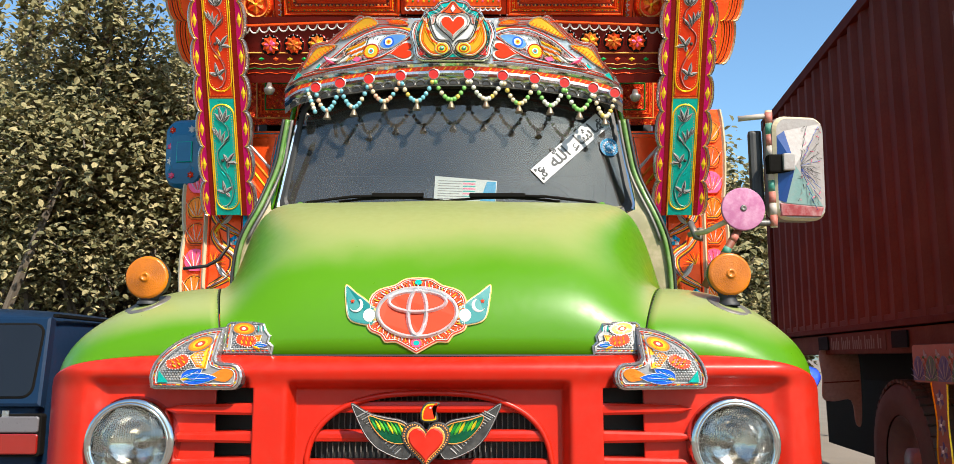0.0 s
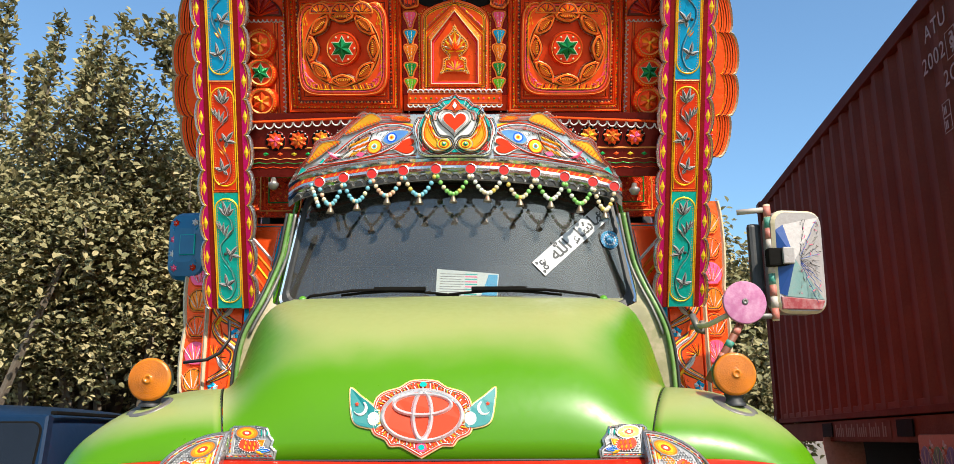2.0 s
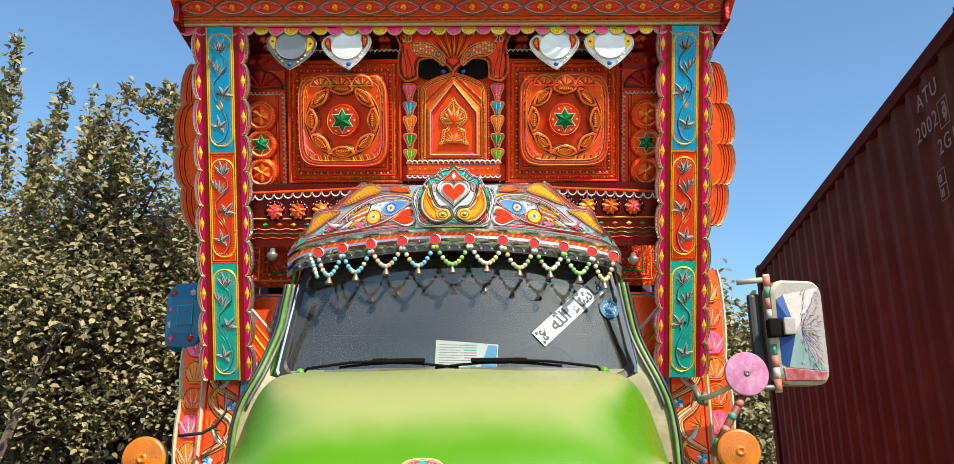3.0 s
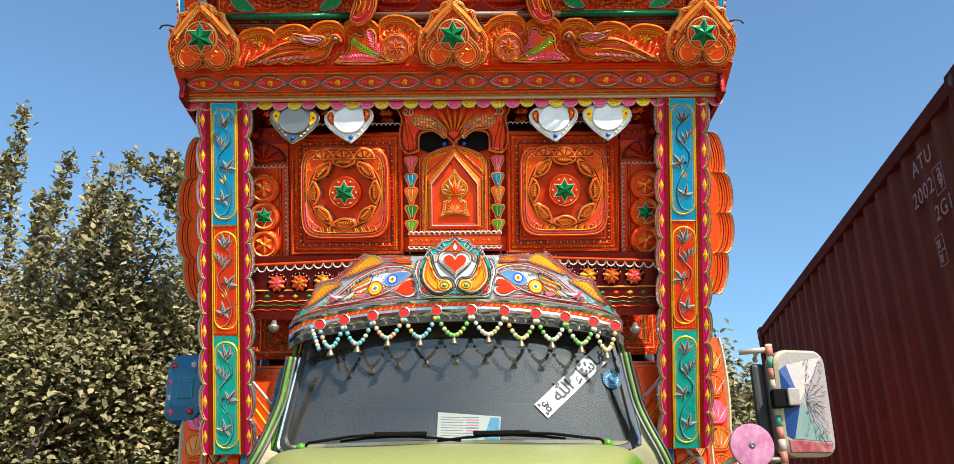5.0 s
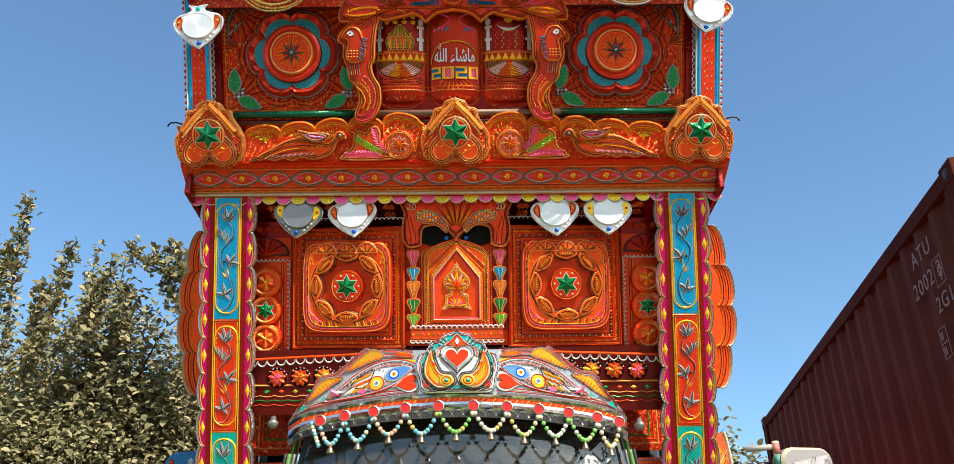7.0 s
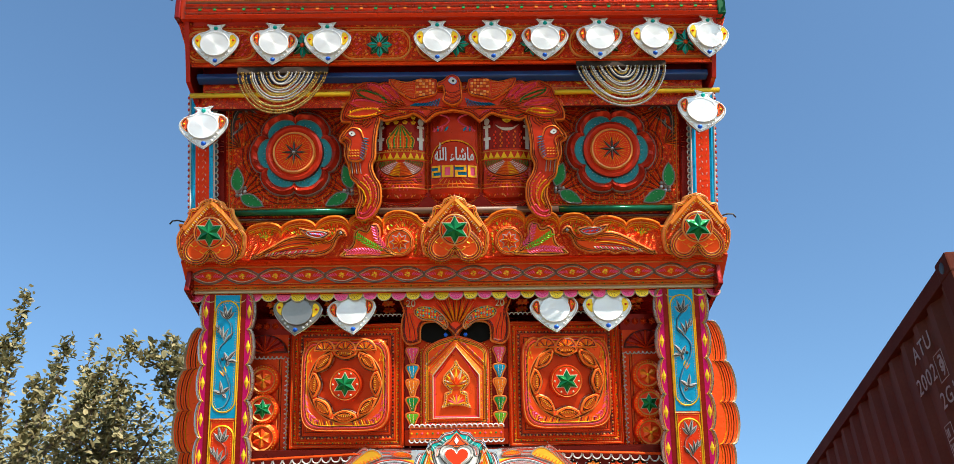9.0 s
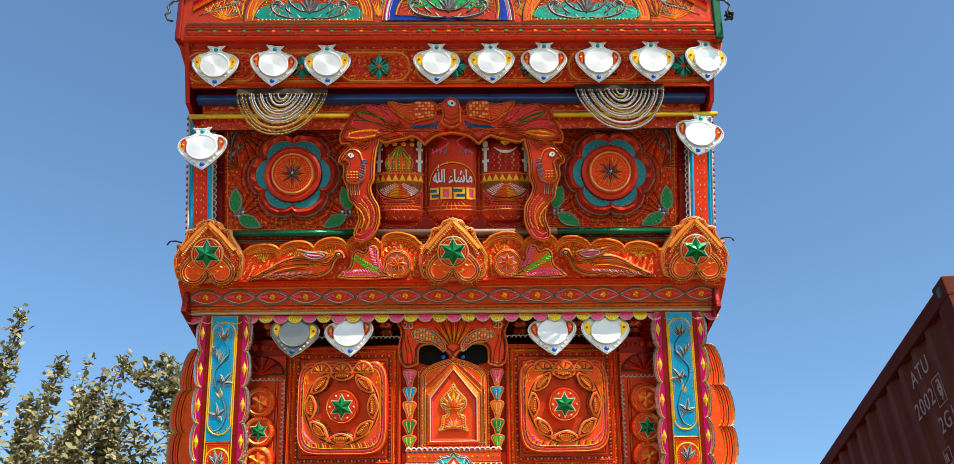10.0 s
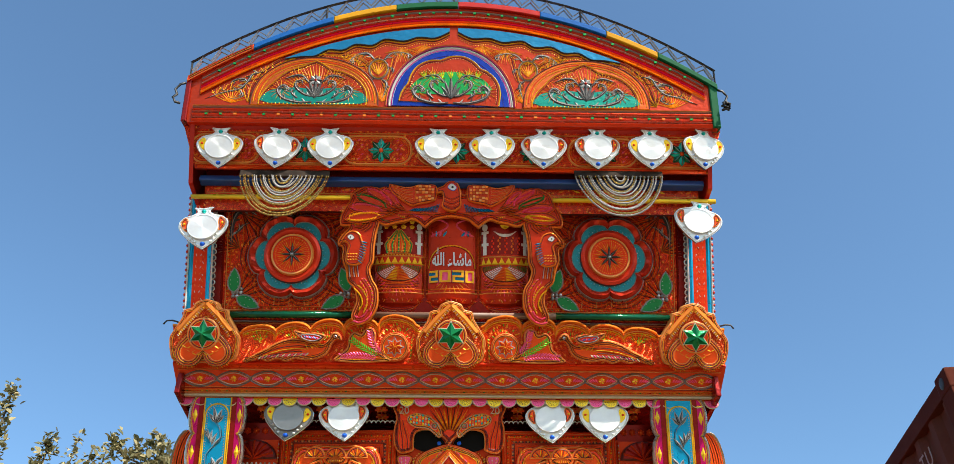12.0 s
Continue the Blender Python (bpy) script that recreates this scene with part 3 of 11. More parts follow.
for i in range(46):
    x = -0.40 + i * 0.0165
    block("radiator_fin", x, 2.545, 0.92, x + 0.003, 2.558, 1.36, STEEL, truck, bev=0.0005)
for side in (-1, 1):
    m = Matrix.Translation((side * 0.832 - 0.017, 2.43, 1.220)) @ pose(0, 0, 0, 90, 0, 0)
    lamp = lathe("headlight", [(0.128, -0.05), (0.128, 0.03), (0.122, 0.045), (0.112, 0.05), (0.104, 0.042), (0.102, 0.03)], CHROME, truck, m, "round chrome headlamp", 40)
    lathe("rim_ring", [(0.112, 0.046), (0.108, 0.052), (0.103, 0.046)], CHROME, lamp, m, "", 40)
    lathe("reflector_bowl", [(0.104, 0.034), (0.098, 0.012), (0.085, -0.012), (0.062, -0.032), (0.035, -0.043), (0.018, -0.046)], BOWL, lamp, m, "silvered bowl", 40)
    lathe("bulb", [(0.018, -0.046), (0.018, -0.03), (0.011, -0.026), (0.01, -0.006), (0.005, 0.0), (0, 0.001)], CHROME, lamp, m, "small lamp bulb", 14)
    R, cols, rws = 0.104, 60, 24
    vs = []
    for j in range(rws + 1):
        for i in range(cols + 1):
            a, b = lerp(-1, 1, i / cols), lerp(-1, 1, j / rws)
            u, v = R * a * math.sqrt(1 - b * b / 2), R * b * math.sqrt(1 - a * a / 2)
            flute = 0.0022 * (i % 2) * (1 if abs(a) < 0.62 or abs(b) < 0.3 else 0.3) + (0.004 * (j % 4 == 0) if b < -0.15 else 0.0)
            vs.append((u, v, 0.034 + 0.03 * (1 - (u * u + v * v) / R ** 2) + flute))
    fs = [(j * (cols + 1) + i, j * (cols + 1) + i + 1, (j + 1) * (cols + 1) + i + 1, (j + 1) * (cols + 1) + i) for j in range(rws) for i in range(cols)]
    build("lens", vs, fs, [LAMPGLASS], None, lamp, m, "fluted clear headlamp glass").visible_shadow = False
    # amber marker lamp on the wing
    lx, lz = (-0.897, 1.695) if side < 0 else (0.872, 1.705)
    foot = wing_height(side, lx, 2.595)
    m = Matrix.Translation((lx, 2.585, lz)) @ pose(0, 0, 0, 90, 0, 0) @ Matrix.Scale(0.9, 4)
    ml = lathe("marker_lamp", [(0.0, -0.045), (0.05, -0.04), (0.07, -0.02), (0.073, 0.0), (0.073, 0.012), (0.069, 0.016)], BLACK, truck, m, "round amber marker lamp on a stalk", 32)
    rings = [(0.0725, 0.002), (0.0725, 0.014), (0.069, 0.021)]
    for k in range(9):
        r = 0.066 - 0.0055 * k
        rings += [(r, 0.0205 + 0.001 * k), (r - 0.0025, 0.0265 + 0.001 * k)]
    rings += [(0.016, 0.031), (0.015, 0.038), (0.009, 0.04), (0.007, 0.036), (0, 0.036)]
    lathe("amber_lens", rings, AMBER, ml, m, "", 40)
    lathe("stalk", [(0.034, foot - lz + 0.002), (0.034, foot - lz + 0.01), (0.026, foot - lz + 0.016), (0.024, -0.07), (0.03, -0.06), (0.03, -0.045)], BLACK, ml, Matrix.Translation((lx, 2.597, lz)), "ribbed black foot", 16)
    lean = math.degrees(math.atan2(wing_height(side, lx, 2.645) - wing_height(side, lx, 2.545), 0.1))
    roll_ = math.degrees(math.atan2(wing_height(side, lx - 0.05, 2.595) - wing_height(side, lx + 0.05, 2.595), 0.1))
    lathe("base_plate", [(0.0, -0.004), (0.068, -0.004), (0.07, 0.003), (0.06, 0.005), (0.0, 0.005)], STEEL, ml, Matrix.Translation((lx, 2.597, foot)) @ pose(0, 0, 0, lean, roll_, 0), "dusty grey base plate", 24)

# windscreen: slightly bowed pane, rubber and chrome surround
def screen_xy(u, v):
    """u -1..1 across, v 0..1 up."""
    half = lerp(0.782, 0.705, v)
    x = u * half + 0.012
    return (x, lerp(3.625, 3.715, v) + 0.10 * u * u, lerp(2.09, 2.69, v) - 0.06 * v * u * u * u * u)


pane = grid("windscreen", lambda s, t: screen_xy(2 * s - 1, t), 24, 12, GLASS, truck, None, "dark dusty windscreen")
pane.visible_shadow = False
d = Draw(Matrix.Identity(4), 1, lambda u, v, h: (lambda p: (p[0], p[1] - h, p[2]))(screen_xy(u, v)))
long_line = lambda k, c=0.12: [q for a, b in zip(rrect(0, 0.5, 1 + k * 0.7, 0.5 + k, c, 6), rrect(0, 0.5, 1 + k * 0.7, 0.5 + k, c, 6)[1:] + rrect(0, 0.5, 1 + k * 0.7, 0.5 + k, c, 6)[:1]) for q in [(lerp(a[0], b[0], t / 6), lerp(a[1], b[1], t / 6)) for t in range(6)]]
for k0, k1, h0, h1, mm in ((-0.03, -0.012, 0.002, 0.012, BLACK), (-0.012, 0.02, 0.012, 0.014, BLACK), (0.02, 0.035, 0.014, 0.02, CHROME), (0.035, 0.05, 0.02, 0.004, CHROME)):
    d.ring(long_line(k1), h1, long_line(k0), h0, mm)
d.part("screen_surround", truck, "black rubber and chrome windscreen surround")
CABGREY = material("dull grey green cab paint", (0.2, 0.21, 0.12), 0.45, 0, 0.25, 6, 0.2, 50, 0, 0.4, (0.25, 0.2, 0.14))
# cab body round the screen
def cab_point(s, t):
    u = 2 * s - 1
    v = lerp(-0.12, 1.25, t)
    x, y, z = screen_xy(u, v)
    k = max(0, abs(u) - 0.85) / 0.15
    return (x * (1.0 + 0.14 * max(0, abs(u) - 0.7) / 0.3) , y + 0.012 + 0.28 * k ** 2, z)


grid("cab", cab_point, 60, 24, CABGREY, truck, None, "dull grey green cab front", lambda s, t: not (abs(2 * s - 1) < 0.93 and 0.12 < t < 0.8), 0.02)
for side in (-1, 1):
    tube("screen_pillar", [(lambda q: (q[0] + 0.03 * side, q[1] + 0.02, q[2]))(screen_xy(side * 1.03, v)) for v in (0.02, 0.1, 0.3, 0.5, 0.7, 0.9, 1.05)], 0.012, GREENLOW, truck, "green screen pillar", 8)
block("cowl", -0.68, 3.52, 2.0, 0.70, 3.68, 2.052, GREENPAINT, truck, "green cowl below the windscreen", 0.02)
block("cab_floor", -0.95, 3.75, 1.55, 0.95, 5.2, 1.6, DARKIN, truck)
block("cab_back", -0.95, 5.15, 1.55, 0.95, 5.2, 2.95, DARKIN, truck, "dark cab lining")
block("cab_roof", -0.95, 3.9, 2.9, 0.95, 5.2, 2.95, DARKIN, truck, "dark cab lining")
for side in (-1, 1):
    block("cab_side", side * 0.92 - 0.02, 3.95, 1.55, side * 0.92 + 0.02, 5.2, 2.93, DARKIN, truck, "dark cab lining")
    block("seat", side * 0.45 - 0.3, 4.55, 1.6, side * 0.45 + 0.3, 4.75, 2.45, DARKIN, truck, "dark cab seat", 0.05)
block("dashboard", -0.9, 3.70, 1.9, 0.9, 4.0, 2.075, DARKIN, truck, "dark dashboard", 0.02)
tube("steering_wheel", [(0.42 + 0.21 * math.cos(a), 4.18 - 0.08 * math.sin(a), 2.12 + 0.19 * math.sin(a)) for a in [2 * math.pi * i / 28 for i in range(28)]], 0.014, BLACK, truck, "black steering wheel", 8, None, True)
# wipers and their arms
PIVOTGREEN = material("chipped green enamel", (0.08, 0.33, 0.015), 0.35, 0, 0.2, 20, 0.2, 60, 0.2, 0.3)
for x0, x1, tip in ((-0.645, -0.12, 1), (0.635, 0.06, -1)):
    arm = tube("wiper", [(x0, 3.575, 2.085), (x0 + 0.03 * tip, 3.55, 2.108), (lerp(x0, x1, 0.4), 3.572, 2.136), (lerp(x0, x1, 0.72), 3.575, 2.142)], 0.0065, BLACKSHADE, truck, "thin black wiper arm", 6)
    lathe("wiper_pivot", [(0.026, 0.0), (0.026, 0.02), (0.016, 0.03), (0.014, 0.045), (0, 0.047)], PIVOTGREEN, arm, Matrix.Translation((x0, 3.585, 2.078)) @ pose(0, 0, 0, 65, 0, 0), "green wiper pivot", 14)
    ends = (lerp(x0, x1, 0.3), x1 + 0.14 * tip)
    tube("wiper_blade", [(lerp(*ends, t), 3.59 - 0.012 * math.sin(math.pi * t), 2.118 + 0.018 * math.sin(math.pi * t) - 0.004 * t) for t in (0, 0.2, 0.4, 0.6, 0.8, 1)], 0.006, BLACKSHADE, arm, "", 6)
    block("blade_bridge", min(lerp(*ends, 0.28), lerp(*ends, 0.72)), 3.563, 2.134, max(lerp(*ends, 0.28), lerp(*ends, 0.72)), 3.583, 2.152, BLACKSHADE, arm, "", 0.005)
tube("cowl_lip", [(-0.27, 3.552, 2.056), (-0.1, 3.548, 2.062), (0.1, 3.548, 2.062), (0.215, 3.552, 2.056)], 0.006, GREENLOW, truck, "thin green lip on the cowl", 6)

# ---- nose trim ----
def hood_y(x, z):
    """Where the bonnet's front face lies at that place across and that height."""
    lo, hi, x = NOSE, 3.3, x + 0.02
    for _ in range(24):
        y = (lo + hi) / 2
        if hood_z(x, (y - NOSE) / (REAR - NOSE)) < z:
            lo = y
        else:
            hi = y
    return hi + 0.012 * (x / 0.65) ** 2


def on_hood(x0, z0, stretch=1.0):
    return lambda u, v, h: (x0 + u, hood_y(x0 + u, z0 + v * stretch) - h - 0.006, z0 + v * stretch)


EMBLEMTIN = material("pale badge chrome", (0.75, 0.75, 0.76), 0.3, 0.55, 0.1, 25, 0.2, 60)
WINGTEAL = material("dark teal enamel", (0.004, 0.2, 0.19), 0.4, 0, 0.1, 20, 0.1, 60, 0.1)
# emblem: red oval with chrome hoops, winged sign plate below and beside it
d = Draw(Matrix.Identity(4), 1, on_hood(-0.066, 1.463, 0.94))
plate_half = [(0, 0.0), (0.05, 0.03), (0.065, 0.035), (0.09, 0.035), (0.105, 0.055), (0.135, 0.07), (0.145, 0.1), (0.14, 0.17), (0.115, 0.2), (0.07, 0.215), (0.04, 0.235), (0.0, 0.24)]
back = spline(plate_half, 3) 
back = back + [(-x, y) for x, y in back[-2:0:-1]]
d.plate(back, -0.02, 0.006, CREAM, MUSTARDRIM, 0.002)
d.plate(inset(back, 0.0045), 0.006, 0.0075, BADGERED)
d.ridge(inset(back, 0.009), 0.0025, 0.002, WHITE, 0.0075, True)
for k in range(72):
    a = radians(5 * k)
    r0, r1 = 1.09, (1.17, 1.22, 1.14)[k % 3]
    d.ridge([(0.112 * r0 * math.cos(a), 0.128 + 0.075 * r0 * math.sin(a)), (0.112 * r1 * math.cos(a + 0.03), 0.128 + 0.079 * r1 * math.sin(a + 0.03))], 0.0035, 0.002, (WHITE, ORANGE2, WHITE, YELLOW)[k % 4], 0.0075)
d.beads(inset(back, 0.014), 0.009, 0.0022, [WHITE, TEAL, ORANGE2], 0.0075, True)
for q, mm in ((0.016, PINK), (0.009, TEAL)):
    d.plate(ellipse(0, 0.034, q, q * 0.85, 12), 0.0075, 0.0105 - 0.1 * q, mm)
d.plate(ellipse(0, 0.222, 0.011, 0.008, 10), 0.0075, 0.0095, TEAL)
oval = ellipse(0, 0.128, 0.112, 0.075, 40)
d.plate(oval, 0.006, 0.012, BADGERED, PEWTER, 0.002)
d.ridge(oval, 0.014, 0.009, EMBLEMTIN, 0.009, True)
d.ridge(ellipse(0, 0.160, 0.082, 0.032, 32), 0.012, 0.008, EMBLEMTIN, 0.011, True)
d.ridge(ellipse(0, 0.128, 0.026, 0.07, 32), 0.013, 0.009, EMBLEMTIN, 0.011, True)
d.part("bonnet_emblem", truck, "red oval badge with chrome rings on a painted plate")
for s in (-1, 1):
    d = Draw(Matrix.Identity(4), s, on_hood(-0.066, 1.463, 0.94))
    wing = spline([(0.212, 0.216), (0.175, 0.188), (0.145, 0.165), (0.118, 0.135), (0.122, 0.09), (0.165, 0.09), (0.197, 0.108), (0.209, 0.161)], 4, True)
    d.plate(wing, -0.02, 0.006, CREAM, MUSTARDRIM, 0.002)
    d.plate(inset(wing, 0.005), 0.006, 0.0085, WINGTEAL)
    d.plate(ellipse(0.137, 0.118, 0.017, 0.02, 14), 0.0085, 0.0095, WHITE)
    d.ridge(ellipse(0.178, 0.15, 0.018, 0.02, 12, 120, 330), 0.009, 0.002, WHITE, 0.0085, False, True)
    d.star((0.187, 0.162), 0.007, BADGERED, 0.0085, 0.002, 5)
    d.part("emblem_wing", truck, "teal crescent plate with a white edge")


def turned_shape(pts, at, ang, k=1.0):
    ca, sa = math.cos(radians(ang)) * k, math.sin(radians(ang)) * k
    return [(at[0] + x * ca - y * sa, at[1] + x * sa + y * ca) for x, y in pts]


def fish_face(d, h, eye, patch, tail, fin, ang, inside, size=1.0):
    """A painted fish in pressed tin: round eye, scaled body, red patch of flames, blue tail and amber fin."""
    step = 0.0074
    for i in range(-26, 30):
        for j in range(30):
            u, v = step * (i + 0.5 * (j % 2)), 0.004 + step * j
            if inside(u, v):
                d.bead((u, v), 0.0036, (PEWTER, PLATETIN, SILVER, PEWTER)[(i * i + 3 * j) % 4], h, 5, 0.0028)
    d.plate(fin, h, h + 0.0035, FINAMBER), d.ridge(fin, 0.003, 0.003, WHITE, h + 0.002, True), d.ridge(inset(fin, 0.004), 0.002, 0.0015, ORANGE, h + 0.0035, True)
    for q, mm in ((1.0, DARKTIN), (0.88, ORANGE2), (0.74, FINAMBER), (0.56, YELLOW), (0.38, BADGERED), (0.17, WHITE)):
        d.plate(turned_shape(ellipse(0, 0, 0.036 * q, 0.023 * q, 20), eye, ang), h, h + 0.004 + 0.0035 * (1 - q), mm)
    heart_patch = turned_shape(spline([(-0.03, 0.0), (-0.018, 0.019), (0.004, 0.017), (0.026, 0.02), (0.03, -0.004), (0.008, -0.018), (-0.018, -0.016)], 4, True), patch, ang)
    d.plate(heart_patch, h, h + 0.0045, BADGERED), d.beads(heart_patch, 0.0075, 0.0026, [WHITE], h + 0.003, True)
    for k in range(3):
        for j in range(2):
            at = turned_shape([(-0.016 + 0.013 * k, -0.012 + 0.014 * j)], patch, ang)[0]
            d.leaf(at, ang + 70, 0.014, 0.006, (YELLOW, FINAMBER)[j], 0.003, h + 0.0045)
    for k, (a, ln, w) in enumerate(((30, 0.064 * size, 0.036 * size), (4, 0.095 * size, 0.034 * size))):
        q = [(t * ln, w * 0.5 * math.sin(math.pi * t ** 0.75) ** 0.8) for t in [i / 10 for i in range(11)]]
        lobe = turned_shape(q + [(x, -y) for x, y in q[-2:0:-1]], tail, 180 - a)
        d.plate(lobe, h, h + 0.003 + 0.001 * k, BLUE), d.ridge(lobe, 0.0028, 0.003, WHITE, h + 0.002, True)
        for b in (-8, 0, 8):
            d.ridge(turned_shape([(0.012, 0.0), (ln * 0.8, 0.0)], tail, 180 - a + b), 0.0018, 0.0015, (CYAN, WHITE)[b == 0], h + 0.004)
    d.leaf(tail, ang + 200, 0.024, 0.012, YELLOW, 0.004, h + 0.003)


def corner_plates(s):
    """The embossed tin fish plates on the wing and bonnet corner; their outer edge is a quarter round."""
    cx = -0.612 if s < 0 else 0.556
    d = Draw(board(cx, 2.372, 1.352, 0.0), s, lambda u, v, h: (u * 1.03, 0.014 + v * 0.88, h - 0.45 * max(0, v - 0.08) - 1.2 * max(0, v - 0.10) ** 1.5 - 0.5 * max(0, abs(u) - 0.12) ** 1.5))
    p = [(-0.045, 0.0), (0.16, 0.003), (0.172, 0.008)] + [(0.178 * math.cos(radians(a)), 0.02 + 0.178 * math.sin(radians(a))) for a in range(5, 88, 8)] + [(0.002, 0.2), (0.001, 0.1), (-0.004, 0.09), (-0.015, 0.085), (-0.045, 0.083), (-0.06, 0.076), (-0.07, 0.06), (-0.073, 0.04), (-0.068, 0.018), (-0.058, 0.005)]
    d.plate(p, -0.03, 0.018, PLATETIN, SILVER, 0.005)
    d.rows(p, 0.007, 1, 0.003, [DARKTIN], 0.018), d.rows(p, 0.019, 1, 0.0028, [WHITE], 0.018)
    d.feather(inset(p, 0.013), 0.012, 0.012, 0.005, [BADGERED, BADGERED, BADGERED, YELLOW], 0.018, 12, True)
    fish_face(d, 0.018, (0.052, 0.143), (0.098, 0.085), (0.088, 0.032), [(0.022, 0.15), (0.023, 0.066), (0.05, 0.07), (0.072, 0.104)], -28, lambda u, v: u > 0.035 and v > 0.028 and math.hypot(u, v - 0.02) < 0.15)
    d.plate(spline([(-0.05, 0.05), (-0.032, 0.066), (-0.008, 0.058), (0.012, 0.038), (-0.03, 0.026)], 4, True), 0.018, 0.021, ORANGE2)
    d.plate([(0.122, 0.024), (0.15, 0.024), (0.148, 0.06)], 0.018, 0.0225, TEAL)
    d.part("wing_plate", truck, "embossed tin fish plate with coloured scales")
    d = Draw(Matrix.Identity(4), s, on_hood(-0.622 if s < 0 else 0.582, 1.462, 0.82))
    p = [(-0.148, 0.0), (-0.008, 0.0), (-0.008, 0.105), (-0.02, 0.115), (-0.085, 0.115), (-0.12, 0.108), (-0.128, 0.085), (-0.142, 0.065), (-0.138, 0.045), (-0.152, 0.03)]
    d.plate(p, -0.03, 0.010, PLATETIN, SILVER, 0.004)
    d.rows(p, 0.006, 1, 0.003, [DARKTIN], 0.010), d.ridge([(-0.138, 0.02), (-0.03, 0.02), (-0.028, 0.108)], 0.003, 0.0025, WHITE, 0.010)
    d.feather([(-0.14, 0.012), (-0.02, 0.012), (-0.018, 0.105)], 0.012, 0.011, 0.005, [BADGERED, BADGERED, YELLOW], 0.010, 12)
    fish_face(d, 0.010, (-0.064, 0.09), (-0.075, 0.047), (-0.094, 0.03), [(-0.118, 0.068), (-0.095, 0.066), (-0.1, 0.045), (-0.112, 0.042)], 8, lambda u, v: -0.1 < u < -0.034 and 0.024 < v < 0.108, 0.44)
    for j in range(4):
        d.leaf((-0.122 + 0.008 * j, 0.078), 84, 0.024, 0.0055, (TEAL, WHITE)[j % 2], 0.003, 0.010)
    d.part("bonnet_plate", truck, "embossed tin fish plate with coloured scales")


FINAMBER = foil("amber lacquer on tin", (0.85, 0.3, 0.015), 0.35)
corner_plates(-1), corner_plates(1)


def bird_badge():
    """The cut tin bird with spread wings and a red heart, fixed to the grille."""
    d = Draw(board(-0.035, 2.395, 1.262, 0.0))
    for s in (-1, 1):
        w = [(s * x, y) for x, y in spline([(0.03, -0.02), (0.06, 0.018), (0.11, 0.03), (0.16, 0.042), (0.207, 0.068), (0.195, 0.03), (0.165, -0.025), (0.125, -0.062), (0.05, -0.085)], 4, True)]
        d.plate(w, -0.01, 0.005, INKTIN, BLACK, 0.002)
        d.ridge(inset(w, 0.003), 0.0035, 0.003, PEWTER, 0.004, True)
        for k in range(17):
            t = k / 16
            x, y = lerp(0.19, 0.085, t), lerp(0.03, -0.07, t ** 1.2)
            d.ridge([(s * x, y), (s * (x - 0.018 - 0.012 * (1 - t)), y + 0.016)], 0.004, 0.003, (PEWTER, SILVER)[k % 2], 0.005)
        q = [(s * x, y) for x, y in spline([(0.045, -0.01), (0.07, 0.012), (0.12, 0.022), (0.158, 0.032), (0.14, -0.005), (0.105, -0.035), (0.06, -0.04)], 4, True)]
        d.plate(q, 0.005, 0.008, DARKGREEN, GOLD)
        d.ridge(q, 0.0035, 0.003, GOLD, 0.007, True)
        for k in range(8):
            x = 0.055 + 0.0115 * k
            d.leaf((s * x, -0.024 + 0.003 * k), 60 if s > 0 else 120, 0.044 - 0.002 * k, 0.0085, (YELLOW, GREEN, LIME)[k % 3], 0.003, 0.008)
    tail = [(-0.045, -0.10), (0.045, -0.10), (0.08, -0.19), (-0.08, -0.19)]
    d.plate(tail, -0.01, 0.005, INKTIN, BLACK, 0.002)
    d.fan((0, -0.08), 0.03, 0.11, 240, 300, 11, [PEWTER, SILVER], 0.005, 0.003, 0.005)
    hd = spline([(-0.012, 0.018), (-0.014, 0.05), (0.004, 0.07), (0.038, 0.068), (0.026, 0.052), (0.032, 0.02)], 4, True)
    d.plate(hd, -0.005, 0.010, INKTIN, BLACK, 0.002)
    d.plate(inset(hd, 0.005), 0.010, 0.012, YELLOW)
    d.plate(inset(hd, 0.009), 0.012, 0.0135, RED)
    d.bead((0.012, 0.055), 0.004, WHITE, 0.012)
    body, d = d, d.piece("red_heart", "red heart in a gold beaded frame")
    h = heart(0, -0.048, 0.068, 0.066)
    d.plate(h, -0.01, 0.011, INKTIN, BLACK, 0.002)
    d.beads(inset(h, 0.007), 0.007, 0.0026, [GOLD], 0.011, True)
    d.plate(heart(0, -0.046, 0.053, 0.052), 0.011, 0.016, GOLD, None, 0.002)
    d.plate(heart(0, -0.046, 0.048, 0.047), 0.016, 0.020, REDPAINT, None, 0.004)
    body.part("bird_badge", truck, "black cut tin bird with green wings and a red heart")


bird_badge()

# ---- windscreen visor board ----
ORANGERED = material("orange red enamel", (0.8, 0.04, 0.006), 0.5, 0, 0.08, 20, 0.05, 60, 0.0, spec=0.12)


MUSTARD = foil("mustard foil", (0.62, 0.3, 0.012), 0.4)


